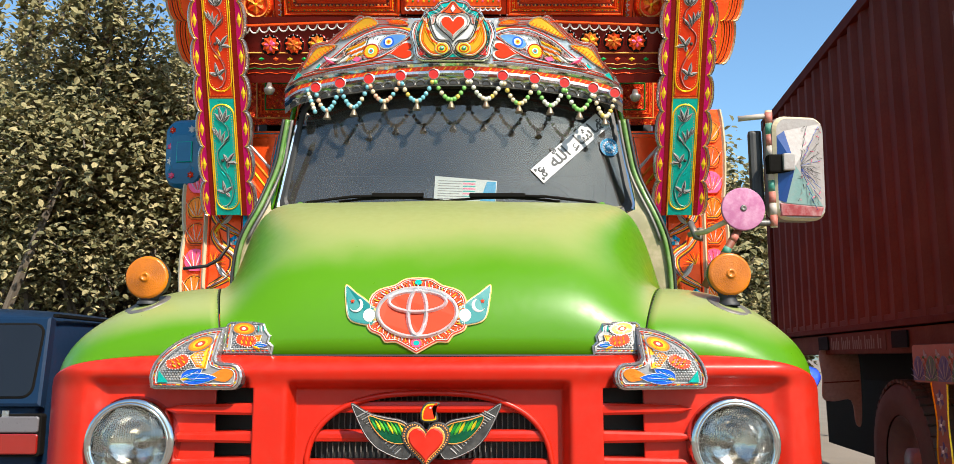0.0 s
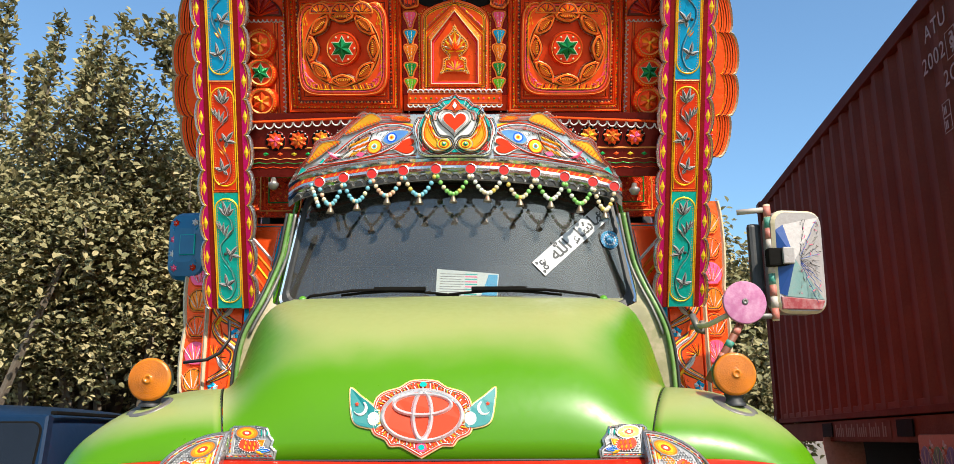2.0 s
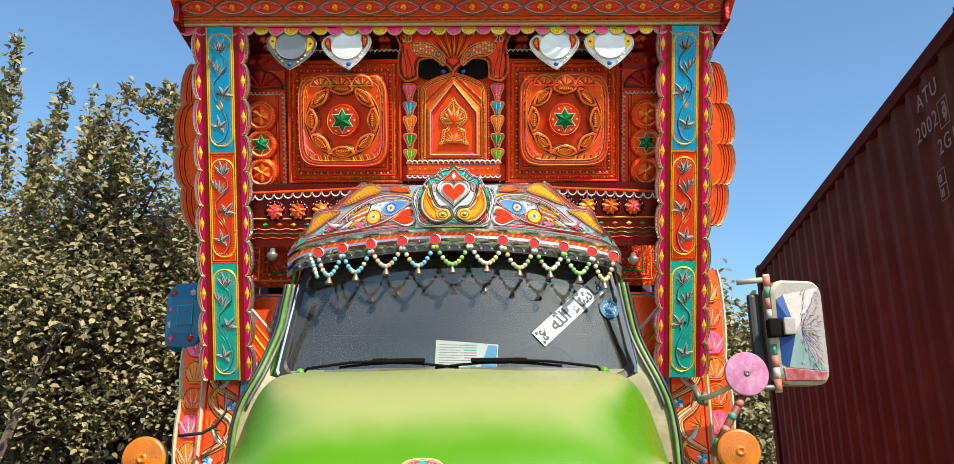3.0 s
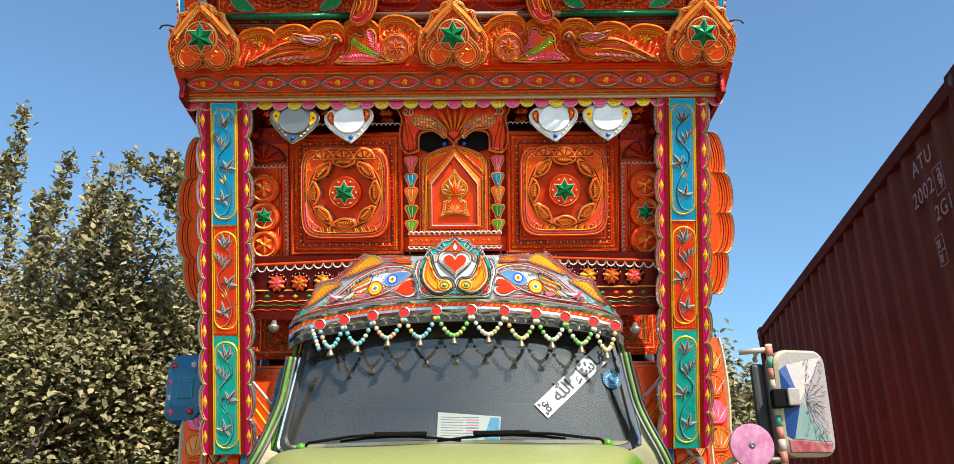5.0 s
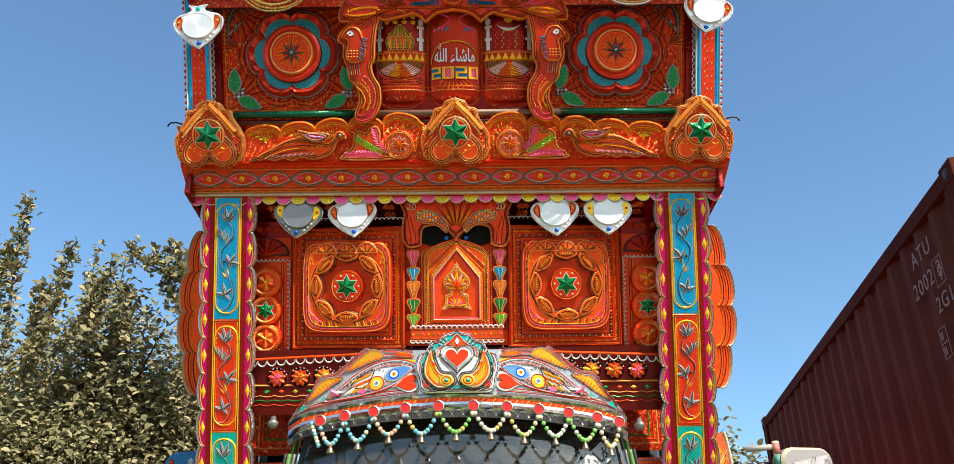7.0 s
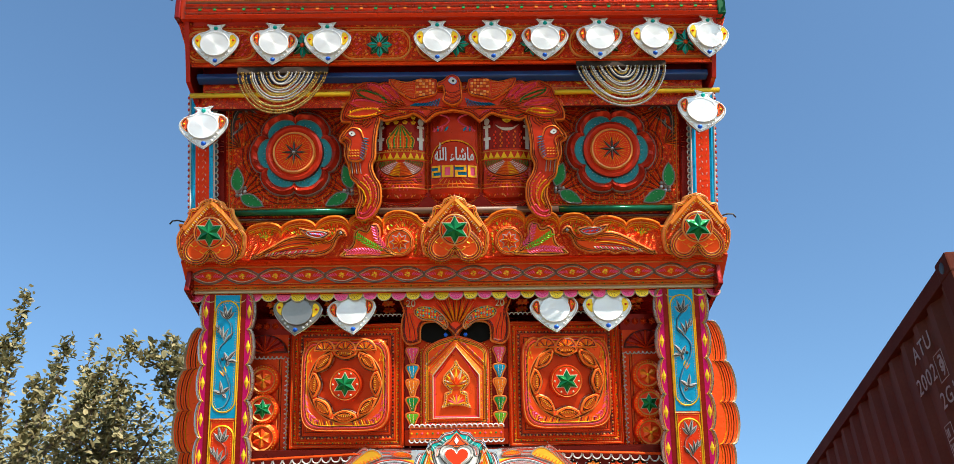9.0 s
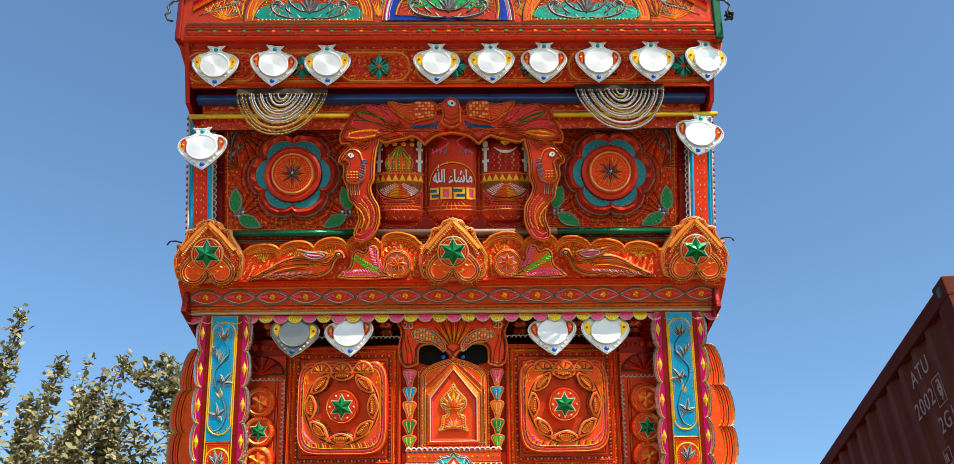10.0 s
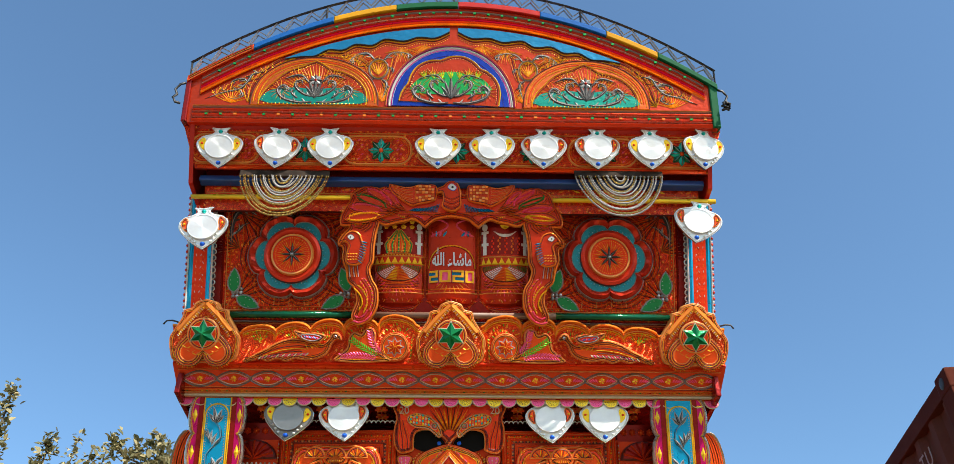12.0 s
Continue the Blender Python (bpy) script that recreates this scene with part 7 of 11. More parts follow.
        for i in range(20):
            v = 0.018 + 0.029 * i
            q.ridge(ellipse(1.097 + 0.0345 * v, v, 0.011, 0.0125, 9), 0.005, 0.005, WHITE, 0.006, True)
            q.bead((1.22 + 0.0345 * v, v), 0.008, BOXRED, 0.006, 7), q.bead((1.219 + 0.0345 * v, v + 0.0145), 0.006, WHITE, 0.006, 7)
            for x, a in ((1.14, 60), (1.158, 120), (1.174, 75)):
                q.leaf((x + 0.0345 * v, v + 0.007 * (x > 1.15)), a, 0.014, 0.004, (WHITE, ORANGE2)[(i + (x > 1.15)) % 2], 0.002, 0.01)
        q.part("side_post", truck, "narrow red post with blue edges and white beads")
    # bay of three rounded boxes behind the bird frame
    d = Draw(m)
    d.plate(box2(-0.37, 0.03, 0.37, 0.6), -0.02, 0.0, DARKRED)
    for x0 in (-0.245, 0.003, 0.25):
        for k in range(7):
            d.ridge([(x0 + (0.118 - 0.004 * k) * math.cos(radians(a)), 0.085 - (0.004 + 0.011 * k) * math.sin(radians(a))) for a in range(0, 181, 15)], 0.004, 0.004, (ORANGE, GOLD, BOXRED)[k % 3], 0.0)
    for x0 in (-0.368, -0.121, 0.127, 0.366):
        for k in range(-2, 3):
            d.ridge([(x0 + 0.006 * k, 0.1), (x0 + 0.006 * k, 0.58)], 0.003, 0.004, (ORANGE2, BOXRED, ORANGE)[k % 3], 0.0)
    d.part("bay_back", truck)
    for x, dome in ((-0.245, True), (0.003, False), (0.25, True)):
        w = 0.1205
        wrap = lambda u, v, h, x=x, w=w: (x + w * math.sin(u / w * 1.15) / math.sin(1.15), v, 0.04 * (math.cos(u / w * 1.15) - math.cos(1.15)) / (1 - math.cos(1.15)) + h)
        b = Draw(m, 1, wrap)
        n = 14
        us = [lerp(-w, w, i / n) for i in range(n + 1)]
        for v0, v1, mm in ((0.115, 0.30, BOXRED), (0.30, 0.48, (DARKRED if dome else BOXRED))):
            b.add([(u, v0, 0) for u in us] + [(u, v1, 0) for u in us], [(i, i + 1, n + 2 + i, n + 1 + i) for i in range(n)], mm)
        bowl = ((1.0, 0.115, 0.0), (0.97, 0.095, -0.006), (0.88, 0.072, -0.02), (0.72, 0.054, -0.04), (0.5, 0.042, -0.065))
        for (k0, v0, h0), (k1, v1, h1) in zip(bowl, bowl[1:]):
            b.add([(u * k0, v0, h0) for u in us] + [(u * k1, v1, h1) for u in us], [(i + 1, i, n + 1 + i, n + 2 + i) for i in range(n)], BOXRED)
        for k in range(9):
            b.leaf((lerp(-0.075, 0.075, k / 8), 0.092 - 0.012 * math.sin(math.pi * k / 8)), 100 - 10 * (k - 4), 0.018, 0.006, (PINK, GOLD)[k % 2], 0.004, -0.012)
        # upright lines at the edges, orange strokes round the bowl
        for k in range(4):
            for q in (-1, 1):
                b.ridge([(q * (w - 0.003 - 0.004 * k), lerp(0.12, 0.475, i / 6)) for i in range(7)], 0.0025, 0.002, (ORANGE2, LINE)[k % 2])
        for k in range(12):
            b.leaf((lerp(-0.085, 0.085, k / 11), 0.085 + 0.012 * math.cos(k * 1.9)), 60 + 60 * (k % 2), 0.02, 0.006, (ORANGE2, GOLD)[k % 2], 0.003, -0.012)
        for q in (-1, 1):
            for k in range(5):
                b.leaf((q * (0.1 - 0.01 * k), 0.2 - 0.012 * k), 90 + 40 * q, 0.022, 0.006, PINK, 0.003)
        line = lambda v, mm, ww=0.006, hh=0.005: b.ridge([(u, v) for u in us], ww, hh, mm)
        for v, mm in ((0.118, GOLD), (0.135, ORANGE2), (0.255, YELLOW), (0.29, GOLD), (0.478, GOLD)):
            if dome or v < 0.2 or v > 0.4:
                line(v, mm)
        if dome:
            for q, mm in ((0.102, ORANGE2), (0.093, LINE)):
                b.ridge([(q * math.cos(radians(g)), 0.25 + 0.85 * q * math.sin(radians(g))) for g in range(185, 360, 10)], 0.005, 0.004, mm)
            # wedges of close strokes
            for a0, a1, mm in ((184, 206, GREEN), (209, 241, WHITE), (244, 267, YELLOW if x < 0 else ORANGE2), (273, 296, ORANGE2 if x < 0 else YELLOW), (299, 331, WHITE), (334, 356, GREEN)):
                for j in range(9):
                    r0 = 0.02 + 0.0085 * j
                    b.ridge([(r0 * 1.06 * math.cos(radians(lerp(a0, a1, q / 3))), 0.25 + 0.85 * r0 * math.sin(radians(lerp(a0, a1, q / 3)))) for q in range(4)], 0.0048, 0.004, mm)
                for a in (a0 - 1, a1 + 1):
                    b.ridge([(0.012 * math.cos(radians(a)), 0.25 + 0.01 * math.sin(radians(a))), (0.1 * math.cos(radians(a)), 0.25 + 0.083 * math.sin(radians(a)))], 0.0028, 0.003, ORANGE2)
            for i in range(8):
                u = lerp(-0.09, 0.09, i / 7)
                b.add([(u - 0.011, 0.258, 0.001), (u + 0.011, 0.258, 0.001), (u, 0.286, 0.004)], [(0, 1, 2)], YELLOW)
            for sx in (-1, 1):
                for k, (v, hh2, ww) in enumerate(((0.30, 0.045, 0.009), (0.345, 0.012, 0.018), (0.357, 0.045, 0.008), (0.402, 0.012, 0.018))):
                    b.plate(box2(sx * 0.083 - ww, v, sx * 0.083 + ww, v + hh2), 0, 0.005, WHITE)
                b.plate(ellipse(sx * 0.083, 0.432, 0.014, 0.017, 12), 0, 0.005, WHITE)
            if x < 0:
                dm = spline([(-0.045, 0.30), (-0.055, 0.345), (-0.03, 0.385), (0.0, 0.42), (0.03, 0.385), (0.055, 0.345), (0.045, 0.30)], 4)
                b.plate(dm, 0, 0.008, ORANGE, GOLD, 0.003)
                for k in range(9):
                    x5 = -0.044 + 0.011 * k
                    b.ridge([(x5, 0.303), (x5 * 1.12, 0.345), (x5 * 0.55, 0.385), (x5 * 0.1, 0.412)], 0.006, 0.003, (GREEN, ORANGE2)[k % 2], 0.008)
                for k in range(12):
                    b.bead((-0.06 + 0.011 * k, 0.296), 0.0035, YELLOW, 0.0, 5)
                for k in range(5):
                    for j in range(5):
                        b.bead((-0.04 + 0.02 * k, 0.312 + 0.016 * j), 0.004, YELLOW, 0.007, 5)
                for k in range(8):
                    b.flower((-0.05 + 0.033 * (k % 4), 0.43 + 0.025 * (k // 4)), 0.011, 5, [YELLOW], 0, RED, 0.6, 90, 0.003)
            else:
                for j in range(6):
                    for k in range(5):
                        b.leaf((-0.05 + 0.025 * k + 0.006 * (j % 2), 0.305 + 0.014 * j), 90, 0.014, 0.008, (RED, ORANGE2)[k % 2], 0.003)
                b.plate(spline([(-0.045, 0.415), (-0.02, 0.40), (0.02, 0.40), (0.045, 0.415), (0.02, 0.39), (0, 0.385), (-0.02, 0.39)], 3, True), 0, 0.006, WHITE)
                b.flower((0, 0.44), 0.018, 4, [YELLOW], 0, None, 0.6, 90, 0.005)
            b.fan((0, 0.2), 0.06, 0.1, 200, 340, 16, [ORANGE2, PINK], 0.004, 0.003)
            for k in range(5):
                b.ridge([(u, 0.14 + 0.006 * k + 1.6 * u * u) for u in us[2:-2]], 0.003, 0.003, (LINE, ORANGE2)[k % 2])
        else:
            for k in range(4):
                a0 = -0.098 + 0.0495 * k
                q = [lerp(a0, a0 + 0.047, i / 4) for i in range(5)]
                b.add([(u, 0.165, 0.004) for u in q] + [(u, 0.222, 0.004) for u in q], [(i, i + 1, 6 + i, 5 + i) for i in range(4)], (SKYBLUE, PINK)[k % 2])
                bars = ((0.002, 0.236, 0.045, 0.247), (0.035, 0.205, 0.045, 0.247), (0.002, 0.205, 0.045, 0.216), (0.002, 0.173, 0.012, 0.216), (0.002, 0.173, 0.045, 0.184)) if k % 2 == 0 else ((0.002, 0.236, 0.045, 0.247), (0.002, 0.173, 0.045, 0.184), (0.002, 0.173, 0.013, 0.247), (0.034, 0.173, 0.045, 0.247))
                for x0, v0, x1, v1 in bars:
                    b.plate(box2(a0 + x0, 0.165 + 0.75 * (v0 - 0.172), a0 + x1, 0.165 + 0.75 * (v1 - 0.172)), 0.002, 0.0105, YEARYELLOW)
            arc = ellipse(0, 0.236, 0.1, 0.105, 16, 0, 180)
            for i in range(7):
                b.add([(*arc[i], 0.004), (*arc[i + 1], 0.004), (*arc[14 - i], 0.004), (*arc[15 - i], 0.004)], [(0, 1, 2, 3)], DARKRED)
            b.ridge(arc, 0.006, 0.004, YELLOW, 0.003)
            gv, gf = glyphs(PRAISE, 0.052, 0.8, 1.6, 0.0012)
            b.add([(q[0], q[1] + 0.246, 0.0075) for q in gv], gf, WHITE)
            for sx in (-1, 1):
                b.ridge(spline([(sx * 0.09, 0.39), (sx * 0.03, 0.42), (sx * 0.02, 0.45), (sx * 0.07, 0.475)], 5), 0.008, 0.005, PINK, 0.0)
                for k in range(4):
                    b.leaf((sx * (0.035 + 0.014 * k), 0.385), 60 + 15 * k, 0.03, 0.01, (CYAN, PINK)[k % 2], 0.004)
            b.fan((0, 0.2), 0.05, 0.09, 215, 325, 8, [YELLOW, GOLD], 0.004, 0.003)
        b.part("round_box", truck, "rounded red box painted with a dome" if dome else "rounded red box with white script and the year", False)
    # bird frame: cut board arch, one piece of relief for top and two for the sides
    f = Draw(m @ Matrix.Translation((0, 0, 0.10)))
    top = spline([(0.482, 0.415), (0.512, 0.42), (0.514, 0.46), (0.494, 0.507), (0.478, 0.535), (0.462, 0.575), (0.43, 0.597), (0.40, 0.61), (0.36, 0.598), (0.325, 0.605), (0.298, 0.625), (0.21, 0.607), (0.132, 0.629), (0.085, 0.622), (0.07, 0.585), (0.052, 0.572), (0.036, 0.605), (0.0, 0.636)], 4)
    low = spline([(0.38, 0.415), (0.357, 0.441), (0.308, 0.42), (0.259, 0.431), (0.21, 0.441), (0.181, 0.451), (0.152, 0.436), (0.127, 0.415), (0.113, 0.42), (0.073, 0.451), (0.0, 0.466)], 4)
    p = top + [(-x, y) for x, y in top[-2::-1]] + [(-x, y) for x, y in low] + low[-2::-1]
    f.plate(p, -0.03, 0.0, BIRDRED, ORANGE2, 0.004)
    for k, mm in enumerate((ORANGE2, LINE, ORANGE, LINE)):
        f.ridge(inset(p, 0.006 + 0.0045 * k), 0.003, 0.003, mm, 0.0, True)
    for s in (-1, 1):
        # tail fan: five plumes, each with a loop of coloured strokes
        for k, (tip, mm) in enumerate((((0.335, 0.592), PINK), ((0.402, 0.597), PINK), ((0.452, 0.565), GREEN), ((0.482, 0.508), PINK), ((0.494, 0.446), YELLOW))):
            pc = f.piece("tail_plume")
            root = (0.215 + 0.012 * k, 0.497 - 0.006 * k)
            ln = math.hypot(tip[0] - root[0], tip[1] - root[1])
            aa = math.degrees(math.atan2(tip[1] - root[1], tip[0] - root[0]))
            lf = [(t * ln, 0.03 * math.sin(math.pi * min(1, t ** 1.9)) ** 0.75) for t in [q / 14 for q in range(15)]]
            plume = [(s * x, y) for x, y in turned_shape(lf + [(x, -y) for x, y in lf[-2:0:-1]], root, aa)]
            h5 = 0.005 + 0.002 * k
            pc.plate(plume, 0.0, h5, BIRDRED, ORANGE2)
            pc.ridge(plume, 0.0035, 0.004, ORANGE2, h5 - 0.001, True), pc.ridge(inset(plume, 0.0045), 0.003, 0.002, LINE, h5, True)
            loop = [(s * x, y) for x, y in turned_shape([(ln * (0.62 + 0.28 * math.cos(b)), 0.0135 * math.sin(b)) for b in [2 * math.pi * q / 18 for q in range(18)]], root, aa)]
            pc.feather(loop, 0.012, 0.019, 0.0085, [mm], h5, 24, True, 0.006)
        # wing: a block of scales by the body, long strokes outside, blue feathers below
        wg = [(s * x, y) for x, y in spline([(0.07, 0.60), (0.085, 0.614), (0.132, 0.62), (0.21, 0.6), (0.288, 0.617), (0.286, 0.588), (0.262, 0.56), (0.19, 0.512), (0.15, 0.52), (0.085, 0.535), (0.07, 0.56)], 4, True)]
        f.plate(wg, 0.0, 0.018, BIRDRED, ORANGE2, 0.004)
        f.ridge(inset(wg, 0.003), 0.0035, 0.003, ORANGE2, 0.016, True), f.ridge(inset(wg, 0.007), 0.003, 0.002, LINE, 0.018, True)
        f.ridge([(s * 0.176, 0.522), (s * 0.168, 0.56), (s * 0.172, 0.604)], 0.004, 0.003, ORANGE2, 0.018)
        for k in range(6):
            for q in range(5):
                if q < 5 - (k < 1):
                    f.plate([(s * x, y) for x, y in box2(0.083 + 0.0145 * k, 0.54 + 0.0145 * q - 0.0025 * k * (q < 2), 0.0945 + 0.0145 * k, 0.5505 + 0.0145 * q - 0.0025 * k * (q < 2))], 0.018, 0.021, (GOLD, ORANGE2, AMBERDULL)[(k + 2 * q) % 3])
        for k in range(9):
            t = k / 8
            f.ridge(spline([(s * 0.18, 0.525 + 0.073 * t), (s * 0.215, 0.535 + 0.06 * t), (s * (0.25 + 0.034 * t), 0.558 + 0.05 * t)], 4), 0.003, 0.003, (GOLD, ORANGE2)[k % 2], 0.018)
        for k in range(17):
            t = k / 16
            a = (lerp(0.058, 0.17, t), lerp(0.525, 0.502, t) - 0.008 * math.sin(math.pi * t))
            f.ridge([(s * a[0], a[1]), (s * (a[0] + 0.012 + 0.014 * t), lerp(0.485, 0.489, t))], 0.0042, 0.004, (CYAN, SKYBLUE)[k % 2], 0.002)
        f.ridge(spline([(s * 0.05, 0.482), (s * 0.12, 0.482), (s * 0.2, 0.488), (s * 0.23, 0.496)], 4), 0.003, 0.003, ORANGE2)
        for x0, mm, k in ((0.135, PINK, 5), (0.215, YELLOW, 4), (0.29, GREEN, 4)):
            for j in range(k):
                f.leaf((s * (x0 + 0.009 * j), 0.452 + 0.003 * j - 0.02 * (x0 > 0.28)), 62 if s > 0 else 118, 0.013, 0.006, mm, 0.003)
        for k in range(4):
            f.ridge(spline([(s * (0.03 + 0.02 * k), 0.478 - 0.005 * k), (s * 0.16, 0.468 + 0.006 * k), (s * 0.3, 0.462 + 0.009 * k), (s * 0.4, 0.44 + 0.012 * k)], 4), 0.0028, 0.003, (ORANGE2, LINE)[k % 2], 0.0)
    # head turned to one side, with a hooked beak and a banded breast
    hd = spline([(0.04, 0.505), (0.042, 0.55), (0.036, 0.6), (0.015, 0.628), (-0.018, 0.628), (-0.04, 0.606), (-0.068, 0.592), (-0.066, 0.57), (-0.046, 0.573), (-0.04, 0.54), (-0.045, 0.505), (0.0, 0.482)], 4, True)
    f.plate(hd, 0.0, 0.03, BIRDRED, ORANGE2, 0.005)
    f.ridge(inset(hd, 0.004), 0.0035, 0.003, ORANGE2, 0.028, True), f.ridge(inset(hd, 0.008), 0.003, 0.002, LINE, 0.03, True)
    eye = spline([(-0.018, 0.602), (0.0, 0.614), (0.02, 0.596), (0.008, 0.58), (-0.012, 0.588)], 4, True)
    f.plate(eye, 0.03, 0.034, WHITE), f.ridge(eye, 0.003, 0.002, BLUE, 0.033, True)
    f.bead((0.003, 0.597), 0.007, BLACK, 0.033, 7, 0.004)
    for k in range(5):
        f.ridge(spline([(-0.036, 0.555 - 0.011 * k), (0.0, 0.54 - 0.011 * k), (0.036, 0.556 - 0.011 * k)], 4), 0.003, 0.003, (LINE, ORANGE2)[k % 2], 0.03)
    f.part("bird_arch", truck, "cut orange board with a spread bird over the boxes")
    for s in (-1, 1):
        g = Draw(m @ Matrix.Translation((0, 0, 0.10)), s)
        p = spline([(0.34, 0.45), (0.46, 0.45), (0.472, 0.41), (0.512, 0.36), (0.52, 0.328), (0.496, 0.31), (0.497, 0.26), (0.48, 0.212), (0.468, 0.155), (0.438, 0.125), (0.425, 0.063), (0.445, 0.0), (0.432, -0.035), (0.40, -0.042), (0.355, -0.012), (0.328, 0.045), (0.33, 0.12), (0.355, 0.165), (0.368, 0.212), (0.354, 0.25), (0.352, 0.32), (0.345, 0.38)], 4, True)
        g.plate(p, -0.03, 0.0, BIRDRED, ORANGE2, 0.004)
        for k, mm in enumerate((ORANGE2, LINE, GOLD, LINE)):
            g.ridge(inset(p, 0.005 + 0.0042 * k), 0.003, 0.003, mm, 0.0, True)
        # head with a hooked beak, breast and folded wing
        hd = spline([(0.405, 0.34), (0.42, 0.375), (0.455, 0.388), (0.485, 0.37), (0.512, 0.322), (0.488, 0.336), (0.468, 0.318), (0.476, 0.285), (0.476, 0.235), (0.43, 0.225), (0.398, 0.25), (0.392, 0.30)], 4, True)
        g.plate(hd, 0.0, 0.02, BIRDRED, ORANGE2, 0.005)
        g.rows(hd, 0.005, 1, 0.004, [ORANGE2], 0.019), g.rows(hd, 0.009, 1, 0.003, [LINE], 0.0195)
        eye = spline([(0.442, 0.352), (0.458, 0.369), (0.474, 0.358), (0.46, 0.343)], 3, True)
        g.plate(eye, 0.02, 0.023, WHITE), g.ridge(eye, 0.003, 0.002, LINE, 0.022, True)
        g.bead((0.46, 0.356), 0.0045, BLACK, 0.022, 6)
        for k in range(9):
            g.leaf((0.412 + 0.0015 * k, 0.335 - 0.0105 * k), 190 + 4 * k, 0.036 - 0.0015 * abs(k - 3), 0.008, (CYAN, SKYBLUE)[k % 2], 0.005, 0.018)
        for k in range(4):
            for j in range(3):
                g.leaf((0.425 + 0.013 * k, 0.25 + 0.013 * j), 20, 0.011, 0.006, (YELLOW, GOLD)[j % 2], 0.003, 0.02)
        for k in range(6):
            g.ridge([(0.426 + 0.0095 * k, 0.232), (0.418 + 0.0095 * k, 0.172)], 0.004, 0.004, (PEWTER, ORANGE2)[k % 2], 0.008)
        for k in range(7):
            g.ridge(spline([(0.365 + 0.006 * k, 0.43), (0.37 + 0.008 * k, 0.41), (0.40 + 0.008 * k, 0.385 + 0.004 * k)], 3), 0.003, 0.003, (LINE, ORANGE2)[k % 2])
            g.leaf((0.385 + 0.011 * k, 0.425 - 0.002 * k), 60, 0.014, 0.006, (PINK, YELLOW, LIME)[k % 3], 0.003)
        # the tail: three long plumes filled with strokes
        for q, mm in ((((0.405, 0.165), (0.372, 0.12), (0.362, 0.07), (0.372, 0.03)), RED), (((0.43, 0.13), (0.40, 0.10), (0.385, 0.055), (0.398, 0.02)), YELLOW), (((0.36, 0.02), (0.378, -0.008), (0.405, -0.022), (0.425, -0.018)), PINK)):
            way = spline(list(q), 6)
            g.ridge(way, 0.034, 0.004, BOXRED, 0.0, False, True)
            for w in (-1, 1):
                for i in range(0, len(way) - 1):
                    a, b0 = way[i], way[i + 1]
                    an = math.atan2(b0[1] - a[1], b0[0] - a[0])
                    g.leaf((a[0] + 0.008 * w * math.sin(an), a[1] - 0.008 * w * math.cos(an)), math.degrees(an) - 30 * w, 0.013, 0.006, mm if mm != RED else (PINK, YELLOW)[i % 2], 0.004, 0.003)
        for k in range(5):
            g.ridge(spline([(0.452 - 0.004 * k, 0.14 - 0.006 * k), (0.418 - 0.003 * k, 0.1 - 0.004 * k), (0.408 - 0.002 * k, 0.05), (0.43 - 0.004 * k, 0.0)], 4), 0.0028, 0.003, (ORANGE2, LINE)[k % 2])
        g.part("bird_side", truck, "cut orange bird with a long tail beside the boxes")
    # bars
    tube("green_bar", [(-1.0, 3.075, 3.888), (-0.44, 3.07, 3.888)], 0.016, DARKGREEN, truck, "green round bar", 10)
    tube("green_bar", [(0.48, 3.07, 3.888), (1.0, 3.075, 3.888)], 0.016, DARKGREEN, truck, "green round bar", 10)
    tube("brown_bar", [(-0.44, 3.07, 3.888), (0.48, 3.07, 3.888)], 0.015, RUSTYBAR, truck, "worn brown round bar", 10)
    for x0, x1 in ((-1.2, -0.47), (0.47, 1.23)):
        tube("yellow_bar", [(x0, 2.796, 4.352), (x1, 2.793, 4.352)], 0.012, YELLOW, truck, "yellow round bar", 10)


upper_storey()


# ---- lamp beam and gable ----
DULLSPUN = material("dull spun aluminium", (0.33, 0.33, 0.33), 0.35, 0.9, 0.1, 60, 0.1, 150)


